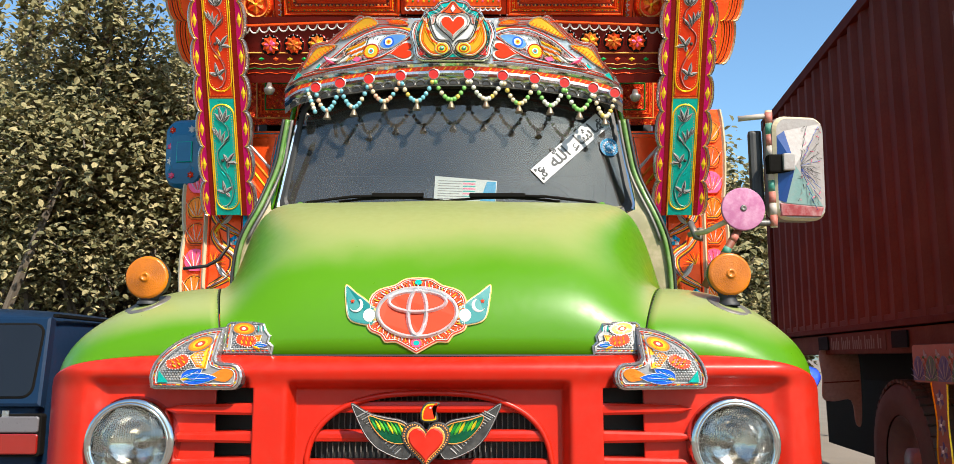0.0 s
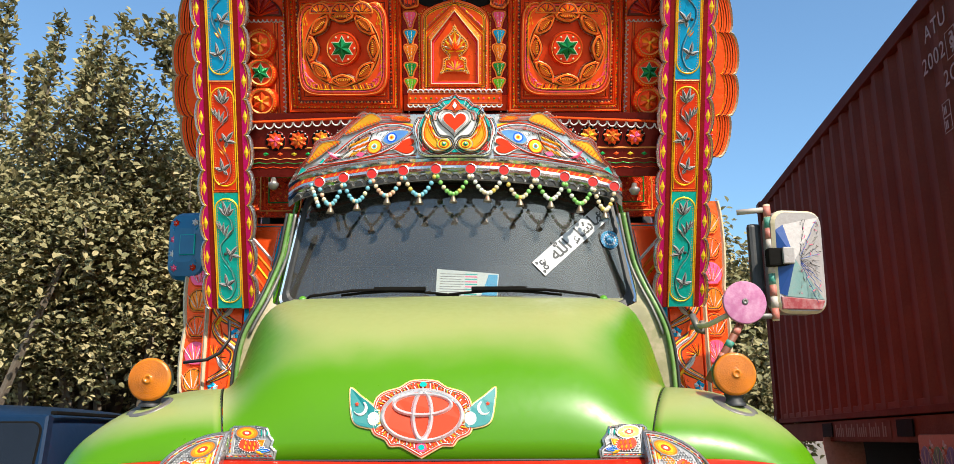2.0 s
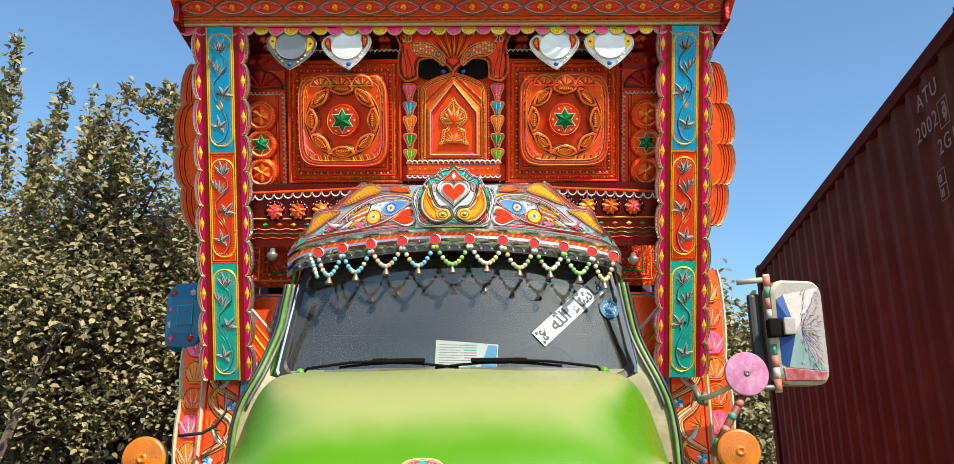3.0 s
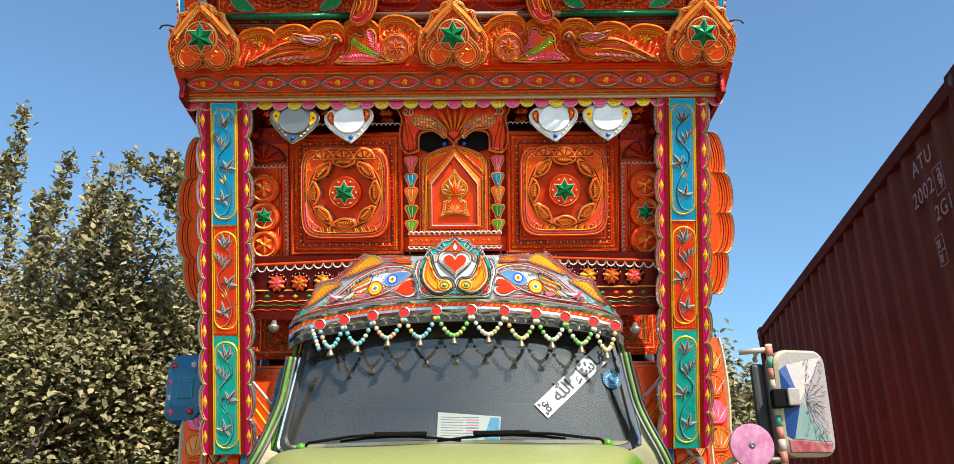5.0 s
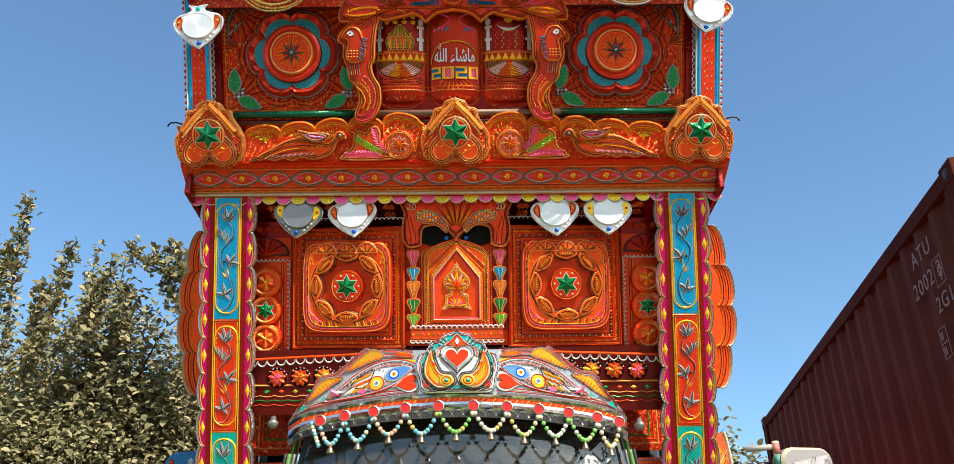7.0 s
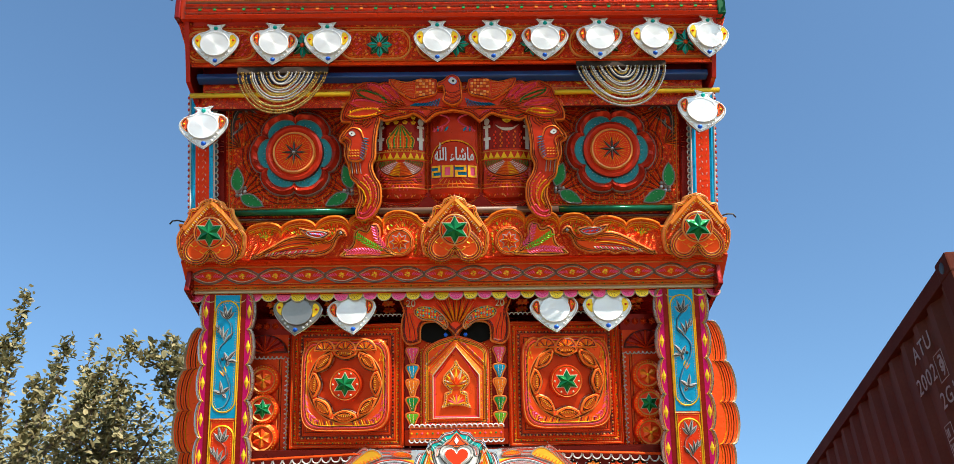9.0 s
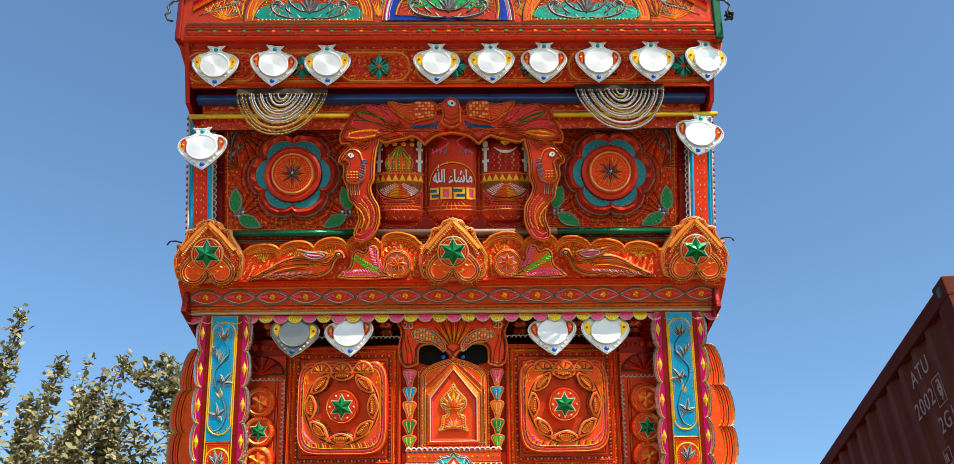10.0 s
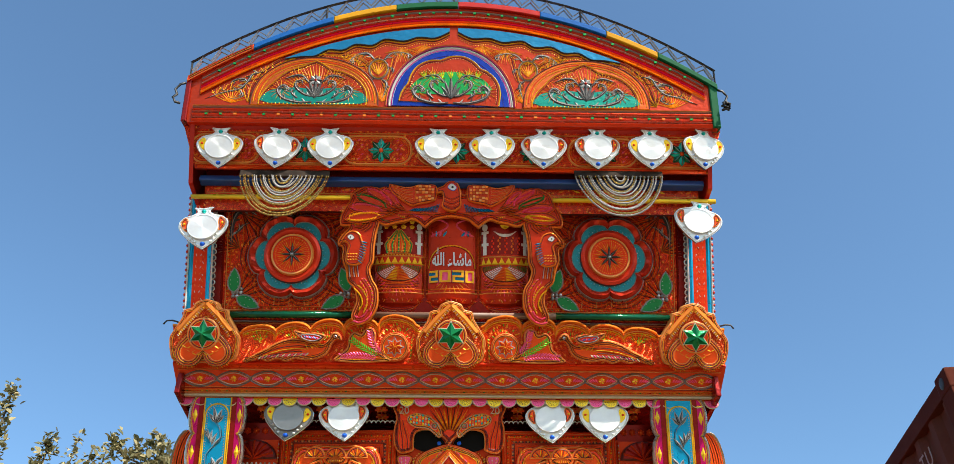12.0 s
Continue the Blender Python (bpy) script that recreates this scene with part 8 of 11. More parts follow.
def heart_reflector(m, glow, parent=truck, tall=0.87):
    """A pressed tin heart with a spun bowl."""
    m = m @ Matrix.Diagonal((1, tall, 1, 1))
    d = Draw(m)
    h = spline([(0, -0.115), (0.05, -0.075), (0.1, -0.015), (0.112, 0.035), (0.09, 0.07), (0.05, 0.085), (0.03, 0.10), (0.045, 0.125), (0, 0.12)], 4)
    p = h + [(-x, y) for x, y in h[-2:0:-1]]
    body = BRIGHTTIN if glow else DARKTIN
    d.plate(p, -0.006, 0.004, body, CHROME, 0.002)
    d.rows(p, 0.007, 1, 0.006, [SPUN if glow else DARKTIN], 0.004)
    for s, mm in ((-1, glow or YELLOW), (1, glow or YELLOW)):
        d.plate([(s * x, y) for x, y in spline([(0.07, -0.01), (0.092, 0.01), (0.098, 0.04), (0.08, 0.062), (0.068, 0.05)], 3, True)], 0.004, 0.007, mm, None, 0.001)
        d.bead((s * 0.085, 0.03), 0.007, RED if mm == YELLOW else YELLOW, 0.007)
        for k in range(3):
            d.bead((s * (0.035 + 0.014 * k), -0.07 + 0.018 * k), 0.007, SPUN, 0.004, 7)
    d.bead((0, -0.083), 0.012, BLUE, 0.004, 10)
    d.bead((0, 0.1), 0.011, TEAL, 0.004, 10)
    ob = d.part("heart_reflector", parent, "pressed tin heart with a spun aluminium bowl")
    lathe("bowl", [(0.07, 0.002), (0.07, 0.016), (0.067, 0.019), (0.064, 0.0165), (0.064, 0.0165), (0.0, 0.0155)], SPUN if glow else DULLSPUN, ob, m @ Matrix.Translation((0, 0.008, 0)), "", 32)
    return ob


RAILBLUE = material("rail blue paint", (0.01, 0.06, 0.25), 0.4, 0, 0.2, 12, 0.2, 50)


def lamp_beam():
    m = board(0, 2.735, 4.39, 0.62)
    d = Draw(m)
    p = [(-1.185, 0.062), (1.195, 0.062), (1.255, 0.27), (-1.245, 0.27)]
    d.plate(p, -0.03, 0.0, STAMPRED, REDPAINT)
    for v, w, mm in ((0.262, 0.03, REDPAINT), (0.235, 0.006, GOLD), (0.070, 0.016, ORANGE), (0.083, 0.006, GOLD)):
        d.piece("trim_strip").ridge([(-1.17, v), (1.18, v)], w, 0.01, mm)
    for i in range(7):
        cx = lerp(-1.05, 1.05, i / 6)
        pc = d.piece("flower_cartouche", "green flower in a gold cartouche")
        c = rrect(cx, 0.157, 0.16, 0.066, 0.062, 6)
        pc.ridge(c, 0.01, 0.005, GOLD, 0.0, True)
        pc.ridge(inset(c, 0.012), 0.005, 0.004, ORANGE2, 0.0, True)
        for k in range(9):
            for j in range(5):
                q = (cx - 0.12 + 0.03 * k + 0.015 * (j % 2), 0.112 + 0.022 * j)
                if math.hypot(q[0] - cx, (q[1] - 0.155)) > 0.055:
                    pc.leaf(q, 30, 0.016, 0.007, (ORANGE2, PINK)[k % 2], 0.003)
        pc.flower((cx + 0.02, 0.155), 0.058, 8, [TEAL, DARKGREEN], 0.0, ORANGE, 0.5, 90, 0.01)
        for k in range(8):
            pc.ridge([(cx + 0.02 + 0.012 * math.cos(radians(45 * k)), 0.155 + 0.012 * math.sin(radians(45 * k))), (cx + 0.02 + 0.05 * math.cos(radians(45 * k)), 0.155 + 0.05 * math.sin(radians(45 * k)))], 0.004, 0.003, SILVER, 0.009)
    d.part("lamp_beam", truck, "sloping red beam painted with green flowers")
    block("blue_rail", -1.17, 2.745, 4.412, 1.18, 2.79, 4.442, RAILBLUE, truck, "blue rail below the beam", 0.006)
    d = Draw(board(0, 2.83, 4.30, 0.3))
    d.plate([(-1.15, 0.0), (1.16, 0.0), (1.16, 0.15), (-1.15, 0.15)], -0.02, 0.0, STAMPRED, LINE)
    d.ridge([(-1.14, 0.09), (1.15, 0.09)], 0.006, 0.004, GOLD), d.ridge([(-1.14, 0.135), (1.15, 0.135)], 0.006, 0.004, PEWTER)
    for k in range(23):
        d.leaf((-1.1 + 0.1 * k, 0.108), 20 + 140 * (k % 2), 0.03, 0.012, (ORANGE2, YELLOW)[k % 2], 0.004)
    d.part("rail_board", truck, "stamped red board behind the blue rail")
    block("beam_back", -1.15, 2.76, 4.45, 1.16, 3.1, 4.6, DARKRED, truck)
    for s in (-1, 1):
        tri = Draw(Matrix.Translation((s * 1.2, 0, 0)) @ pose(0, 0, 0, 90, 0, -90))
        tri.plate([(-2.74, 4.385), (-3.1, 4.38), (-3.1, 4.64), (-2.56, 4.64)], -0.01, 0.01, REDPAINT)
        tri.part("beam_cheek", truck, "red end board of the beam")
    xs = (-1.067, -0.805, -0.561, -0.066, 0.185, 0.423, 0.672, 0.92, 1.168)
    for i, x in enumerate(xs):
        z = 4.502 + 0.015 * (x + 1.07) / 2.2
        heart_reflector(board(x, 2.735 - 0.62 * (z - 4.39) - 0.032, z, 0.45) @ Matrix.Scale(0.95, 4) @ pose(0, 0, 0, 0, (0, 5, 0, 2, 0, -2, 3, 4, 14)[i], (0, -3, 2, 0, 3, -2, 0, 2, 0)[i]), (YELLOW, ORANGE, YELLOW, YELLOW, YELLOW, ORANGE, ORANGE, YELLOW, YELLOW)[i])


lamp_beam()
for x, z in ((-1.118, 4.175), (1.135, 4.24)):
    heart_reflector(board(x, 2.82, z, 0.3) @ pose(0, 0, 0, 0, 0, 4 if x < 0 else -10), ORANGE)
for x, z, g, tilt in ((-0.721, 3.50, None, -4), (-0.472, 3.50, ORANGE, 6), (0.455, 3.497, ORANGE, 4), (0.698, 3.50, YELLOW, 0)):
    heart_reflector(board(x, 3.33, z, 0.25) @ pose(0, 0, 0, 0, 0, tilt), g)


def vine(d, o, k, base):
    """A bunch of curling tin fronds round a middle bud, k times as large, with yellow strokes between."""
    x, y = o
    at = lambda s, pts: [(x + s * a * k, y + b * k) for a, b in pts]
    for s in (-1, 1):
        for a0, r in ((0.08, 0.13), (0.15, 0.06)):
            d.fan((x + s * a0 * k, y + r * k), 0.015 * k, 0.055 * k, 0, 360, 14, [YELLOW, GOLD, ORANGE2], 0.0035, 0.002, base)
        frond(d, at(s, [(0.01, 0.0), (0.07, -0.002), (0.14, 0.02), (0.165, 0.06), (0.14, 0.085), (0.115, 0.065), (0.13, 0.05)]), 0.018 * k, base, s)
        frond(d, at(s, [(0.012, 0.03), (0.045, 0.04), (0.085, 0.075), (0.085, 0.105), (0.06, 0.11), (0.055, 0.09)]), 0.015 * k, base, s)
        frond(d, at(s, [(0.03, 0.10), (0.06, 0.135), (0.1, 0.135), (0.14, 0.115)]), 0.014 * k, base, -s)
        frond(d, at(s, [(0.075, 0.02), (0.10, 0.045), (0.10, 0.07)]), 0.013 * k, base, s)
    for q in range(-2, 3):
        d.leaf((x, y + 0.02 * k), 90 + 17 * q, (0.12 - 0.022 * abs(q)) * k, 0.018 * k, INKTIN, 0.002, base)
        d.ridge([(x, y + 0.03 * k), (x + 0.08 * k * math.sin(radians(-17 * q)), y + 0.1 * k * math.cos(radians(17 * q)))], 0.002 * k, 0.003, PEWTER, base)


RIMBLUE = material("rim blue paint", (0.008, 0.12, 0.42), 0.6, 0, 0.12, 12, 0.15, 50, spec=0.12)
RIMYELLOW = material("rim ochre paint", (0.7, 0.33, 0.008), 0.6, 0, 0.15, 12, 0.15, 50, spec=0.12)
RIMGREEN = material("rim green paint", (0.006, 0.12, 0.045), 0.6, 0, 0.15, 12, 0.15, 50, spec=0.12)
RAILGREY = material("dusty grey strip steel", (0.42, 0.43, 0.47), 0.5, 0.3, 0.2, 30, 0.2, 60, 0, 0.3)
GABLETEAL = foil("deep teal foil", (0.005, 0.2, 0.14), 0.35)


DEEPBLUE = foil("deep blue foil", (0.006, 0.03, 0.24), 0.3)


def gable():
    m = board(0, 2.56, 4.60, 0.3)
    rise = lambda x: 0.20 + 0.455 * (1 - (abs(x) / 1.25) ** 2.0)
    xs = [lerp(-1.24, 1.25, i / 40) for i in range(41)]
    d = Draw(m)
    p = [(-1.22, 0), (1.235, 0)] + [(x, rise(x)) for x in xs[::-1]]
    d.plate(p, -0.03, 0.0, GABLEORANGE, RED)
    gap = lambda k: [(x, rise(x) - k) for x in xs if abs(x) < 1.215 - k * 0.3]
    for k, w, mm in ((0.008, 0.016, BOXRED), (0.019, 0.008, PEWTER), (0.032, 0.018, BOXRED), (0.046, 0.01, SILVER), (0.056, 0.01, BOXRED), (0.066, 0.009, MAGENTA), (0.078, 0.012, ORANGE), (0.09, 0.012, ORANGE2), (0.101, 0.004, YELLOW), (0.107, 0.004, BOXRED)):
        d.ridge(gap(k), w, 0.008, mm)
    for i in range(34):
        x = lerp(-1.1, 1.1, i / 33)
        d.plate([(x - 0.006, rise(x) - 0.036), (x + 0.006, rise(x) - 0.036), (x + 0.006, rise(x) - 0.028), (x - 0.006, rise(x) - 0.028)], 0.006, 0.0145, GREEN)
    for v, w, mm in ((0.012, 0.02, RED), (0.026, 0.009, SILVER), (0.04, 0.016, RED), (0.055, 0.009, SILVER), (0.068, 0.012, RED), (0.078, 0.006, PEWTER), (0.085, 0.006, GOLD)):
        d.ridge([(-1.2, v), (1.22, v)], w, 0.012, mm)
    for i in range(36):
        d.plate(box2(-1.14 + i * 0.066, 0.036, -1.127 + i * 0.066, 0.044), 0.006, 0.0125, (GREEN, ORANGE2)[i % 3 == 2])
    d.part("gable", truck, "round topped orange gable board with striped borders")
    # middle arch
    c = (-0.01, 0.095)
    half = lambda r, k=1.0: [(c[0] + r * math.cos(radians(a)), c[1] + r * k * math.sin(radians(a))) for a in range(0, 181, 6)]
    d = Draw(m)
    for r, mm, h in ((0.302, MAGENTA, 0.006), (0.293, PEWTER, 0.008), (0.279, MAGENTA, 0.0085), (0.275, DEEPBLUE, 0.010)):
        d.plate(half(r, 1.13), 0.0, h, mm)
    for r, mm, w in ((0.302, GOLD, 0.005), (0.293, LINE, 0.005), (0.286, WHITE, 0.006), (0.272, WHITE, 0.004), (0.245, LINE, 0.004)):
        d.ridge(half(r, 1.13), w, 0.004, mm, 0.008)
    lob = [(c[0] + 0.222 * (1 + 0.09 * abs(math.sin(radians(a * 3.5)))) * math.cos(radians(a)), c[1] + 0.255 * (1 + 0.09 * abs(math.sin(radians(a * 3.5)))) * math.sin(radians(a)) ** 0.9) for a in range(0, 180, 4)]
    d.plate(lob, 0.0, 0.014, GABLEORANGE, GOLD)
    d.ridge(lob, 0.008, 0.005, YELLOW, 0.013), d.ridge(inset(lob, 0.01), 0.004, 0.003, LINE, 0.014)
    d.beads(inset(lob, 0.016), 0.012, 0.003, [GOLD], 0.014)
    d.plate(spline([(c[0] - 0.185, 0.17), (c[0] - 0.15, 0.24), (c[0] - 0.08, 0.265), (c[0], 0.28), (c[0] + 0.08, 0.265), (c[0] + 0.15, 0.24), (c[0] + 0.185, 0.17), (c[0], 0.155)], 4, True), 0.014, 0.016, GREEN)
    for q in range(-3, 4):
        d.fan((c[0] + 0.04 * q, 0.24), 0.0, 0.05, 60 - 6 * q, 120 - 6 * q, 6, [LIME, YELLOW], 0.004, 0.002, 0.016)
    vine(d, (c[0], 0.11), 1.08, 0.016)
    d.part("middle_arch", truck, "painted arch with blue and white bands and silver scrolls")
    for s in (-1, 1):
        c2 = (0.635 * s - 0.01, 0.095)
        d = Draw(m)
        arc = lambda ra, rb, lobes=0.0, q=1.0: [(c2[0] + ra * (1 + lobes * abs(math.sin(radians(a * 2.5)))) * math.cos(radians(a)), c2[1] + rb * (1 + lobes * abs(math.sin(radians(a * 2.5)))) * max(0, math.sin(radians(a))) ** q) for a in range(0, 181, 5)]
        out = arc(0.295, 0.262, 0, 0.85)
        d.plate(out, 0.0, 0.006, AMBERDULL, YELLOW)
        d.ridge(out, 0.009, 0.005, LINE, 0.004)
        for k, mm in enumerate((YELLOW, ORANGE, YELLOW)):
            d.ridge(inset(out, 0.012 + 0.011 * k), 0.004, 0.003, mm, 0.006)
        inn = [(a, b + 0.03 * max(0, 1 - abs(a - c2[0]) / 0.07)) for a, b in arc(0.24, 0.2, 0.07)]
        d.plate(inn, 0.006, 0.010, GABLEORANGE, GOLD)
        d.beads(inset(inn, 0.014), 0.011, 0.0026, [YELLOW], 0.010)
        d.fan((c2[0], c2[1] + 0.02), 0.1, 0.2, 10, 170, 34, [YELLOW, ORANGE2, GOLD], 0.005, 0.002, 0.010)
        d.ridge(inn, 0.007, 0.005, YELLOW, 0.009), d.ridge(inset(inn, 0.009), 0.004, 0.003, LINE, 0.010)
        foot = [(c2[0] + x, c2[1] + y) for x, y in spline([(-0.215, 0.006), (0.215, 0.006), (0.225, 0.06), (0.16, 0.085), (0.08, 0.09), (0, 0.08), (-0.08, 0.09), (-0.16, 0.085), (-0.225, 0.06)], 3, True)]
        d.plate(foot, 0.010, 0.012, GABLETEAL)
        vine(d, (c2[0], c2[1] + 0.012), 1.05, 0.012)
        d.flower((c2[0], c2[1] + 0.13), 0.032, 8, [INKTIN, PEWTER], 0.012, REDPAINT, 0.55, 90, 0.004)
        d.beads([(c2[0] - 0.23, c2[1] + 0.003), (c2[0] + 0.23, c2[1] + 0.003)], 0.018, 0.004, [YELLOW], 0.010)
        d.part("side_arch", truck, "painted side arch with a teal foot and a silver flower")
        # blue swag, scrolls and strokes between the arches
        d = Draw(m, s)
        top = [(x, rise(x) - 0.118) for x in [lerp(0.02, 0.80, i / 14) for i in range(15)]]
        low = spline([(0.80, rise(0.80) - 0.122), (0.72, 0.362), (0.66, 0.366), (0.60, 0.402), (0.53, 0.402), (0.47, 0.436), (0.39, 0.432), (0.33, 0.468), (0.24, 0.458), (0.17, 0.482), (0.09, 0.478), (0.02, 0.515)], 4)
        d.plate(top + low, 0.0, 0.006, SKYBLUE, BLACK)
        d.ridge(low, 0.008, 0.005, BLACK, 0.004)
        for k, (mm, w) in enumerate(((YELLOW, 0.005), (LINE, 0.004), (GOLD, 0.004))):
            d.ridge([(x, y - 0.009 - 0.008 * k) for x, y in low], w, 0.004, mm, 0.0)
        d.beads([(x, y - 0.036) for x, y in low], 0.012, 0.003, [YELLOW], 0.0)
        d.ridge(ellipse(0.355, 0.30, 0.045, 0.055, 20), 0.009, 0.005, DARKTIN, 0.0, True), d.ridge(ellipse(0.355, 0.30, 0.037, 0.047, 20), 0.004, 0.004, YELLOW, 0.0, True)
        d.fan((0.355, 0.265), 0.0, 0.075, 45, 135, 8, [YELLOW, GOLD], 0.006, 0.004)
        for k in range(26):
            x = 0.36 + 0.031 * k
            y = min(rise(x) - 0.16, 0.33 + 0.02 * math.sin(k * 1.7))
            if y > 0.12 and not (0.36 < x < 0.92 and y < 0.1 + 0.262 * max(0, 1 - ((x - 0.635) / 0.295) ** 2) ** 0.5):
                d.fan((x, y), 0.0, 0.05, 90 + 50 * math.sin(k), 210 + 50 * math.sin(k), 7, [YELLOW, LINE, ORANGE2], 0.004, 0.002)
        frond(d, [(0.335, 0.345), (0.30, 0.385), (0.25, 0.395), (0.20, 0.375), (0.215, 0.35)], 0.02, 0.0, 1)
        frond(d, [(0.375, 0.35), (0.41, 0.385), (0.46, 0.375), (0.49, 0.345), (0.47, 0.325)], 0.02, 0.0, -1)
        frond(d, [(0.345, 0.25), (0.315, 0.22), (0.32, 0.17), (0.335, 0.13)], 0.017, 0.0, -1)
        frond(d, [(0.37, 0.25), (0.4, 0.225), (0.405, 0.19), (0.385, 0.175)], 0.015, 0.0, 1)
        frond(d, [(0.31, 0.31), (0.285, 0.30), (0.29, 0.27)], 0.013, 0.0, 1)
        for o, a0, a1 in (((0.25, 0.42), 190, 340), ((0.47, 0.385), 190, 340), ((0.14, 0.44), 200, 340), ((0.6, 0.345), 200, 330), ((0.33, 0.12), 40, 150)):
            d.fan(o, 0.0, 0.085, a0, a1, 16, [YELLOW, ORANGE2, GOLD], 0.005, 0.003)
        for k in range(3):
            d.ridge(spline([(0.30, 0.12 + 0.03 * k), (0.325 + 0.008 * k, 0.2 + 0.02 * k), (0.31 - 0.006 * k, 0.25), (0.29 - 0.012 * k, 0.36 + 0.01 * k)], 5), 0.004, 0.003, (YELLOW, LINE, GOLD)[k])
            d.ridge([(0.625 + (0.312 + 0.012 * k) * math.cos(radians(a)), 0.095 + (0.282 + 0.012 * k) * math.sin(radians(a)) ** 0.85) for a in range(8, 140, 6)], 0.004, 0.003, (YELLOW, LINE, GOLD)[k])
        # corner spray
        frond(d, [(0.90, 0.275), (0.945, 0.26), (0.965, 0.22), (1.0, 0.18), (1.07, 0.16), (1.15, 0.125)], 0.02, 0.0, 1)
        frond(d, [(0.965, 0.215), (0.985, 0.235), (1.03, 0.225), (1.045, 0.2)], 0.016, 0.0, -1)
        frond(d, [(1.0, 0.18), (0.98, 0.145), (1.01, 0.125), (1.05, 0.135)], 0.015, 0.0, 1)
        d.fan((1.03, 0.105), 0.0, 0.085, 15, 165, 13, [YELLOW, ORANGE2], 0.005, 0.003)
        d.fan((0.955, 0.11), 0.0, 0.09, 60, 175, 9, [YELLOW, LINE], 0.005, 0.003)
        d.beads([(0.82, rise(0.82) - 0.13), (0.95, rise(0.95) - 0.13), (1.13, rise(1.13) - 0.13)], 0.012, 0.003, [YELLOW], 0.0)
        d.part("swag", truck, "blue painted swag with silver scrolls and yellow strokes")
    # coloured rim strips and the pierced rail above
    cols = (RED, RIMBLUE, RIMYELLOW, RIMGREEN, REDPAINT, RIMBLUE, RIMYELLOW, RIMGREEN)
    edges = (-1.24, -0.95, -0.58, -0.28, 0.02, 0.42, 0.74, 0.98, 1.25)
    for i, mm in enumerate(cols):
        d = Draw(m)
        q = [lerp(edges[i], edges[i + 1] - 0.002, k / 8) for k in range(9)]
        d.plate([(x, rise(x) - 0.002) for x in q] + [(x, rise(x) + 0.027) for x in q[::-1]], -0.05, 0.022, mm, None, 0.003)
        d.part("rim_strip", truck, "painted metal rim strip")
    d = Draw(m)
    for up, w in ((0.112, 0.011), (0.034, 0.009)):
        d.ridge([(x, rise(x) + up) for x in xs], w, 0.012, INKTIN)
    n = 60
    for off in (0.0, 0.024):
        zig = [(lerp(-1.23, 1.24, i / n), rise(lerp(-1.23, 1.24, i / n)) + (0.036 + off if i % 2 == 0 else 0.084 + off)) for i in range(n + 1)]
        d.ridge(zig, 0.010, 0.008, RAILGREY)
    for x in (-1.235, -0.62, 0, 0.62, 1.245):
        d.ridge([(x, rise(x)), (x, rise(x) + 0.115)], 0.01, 0.01, INKTIN)
    d.part("pierced_rail", truck, "thin pierced metal rail along the top")
    for s in (-1, 1):
        d = Draw(m, s)
        d.plate(box2(1.222 if s < 0 else 1.21, 0.0, 1.245, 0.23), -0.06, 0.014, DARKRED if s < 0 else RIMGREEN, None, 0.004)
        d.part("gable_post", truck, "red painted end post" if s < 0 else "dark green end post")
        tube("wire_hook", [(s * 1.25, 2.5, 4.80), (s * 1.275, 2.5, 4.79), (s * 1.29, 2.5, 4.755), (s * 1.275, 2.5, 4.72), (s * 1.29, 2.5, 4.70), (s * 1.275, 2.5, 4.67), (s * 1.25, 2.5, 4.66)], 0.006, BLACK, truck, "", 6)
        if s > 0:
            tube("cable_knot", [(1.275 + 0.016 * math.cos(q * 1.3), 2.5 + 0.01 * math.sin(q * 2.1), 4.69 + 0.022 * math.sin(q * 1.3)) for q in range(12)], 0.007, BLACK, truck, "knotted black cable", 6)
    block("crown_roof", -1.2, 2.62, 4.58, 1.2, 4.1, 4.64, RED, truck, "roof of the crown", 0.01)


gable()


# ---- sides of the crown, lower columns, mirrors ----
def scallop_wing(s):
    """The tall scalloped side board behind the pillar."""
    d = Draw(board(s * 1.17, 3.86, 2.83, 0.3) @ pose(0, 0, 0, 0, 12 * s, 0), s)
    H = 0.80
    edge = []
    for i in range(4):
        for j in range(8):
            a = math.pi * j / 8
            edge.append((0.10 + 0.075 * math.sin(math.pi * (i + j / 8) / 4) + 0.03 * math.sin(a), H * (i + 0.5 - 0.5 * math.cos(a)) / 4))
    edge.append((0.10, H))
    d.plate([(-0.1, 0)] + edge + [(-0.1, H)], -0.02, 0.0, ORANGE, CREAM)
    d.ridge(edge, 0.012, 0.01, CREAM, 0.0)
    for k in range(5):
        d.ridge([(x - 0.016 - 0.013 * k, y) for x, y in edge], 0.005, 0.005, (GOLD, LINE, ORANGE2, LINE, YELLOW)[k])
    for i in range(44):
        d.leaf((0.02 - 0.05 * (i % 2), 0.01 + i * 0.018), 25 + 10 * (i % 2), 0.05, 0.008, (ORANGE2, DEEPORANGE, YELLOW)[i % 3], 0.004)
    d.beads([(0.065, 0.02), (0.065, H - 0.02)], 0.022, 0.005, [PINK, YELLOW])
    d.part("scalloped_wing", truck, "orange scalloped side board with a cream edge")


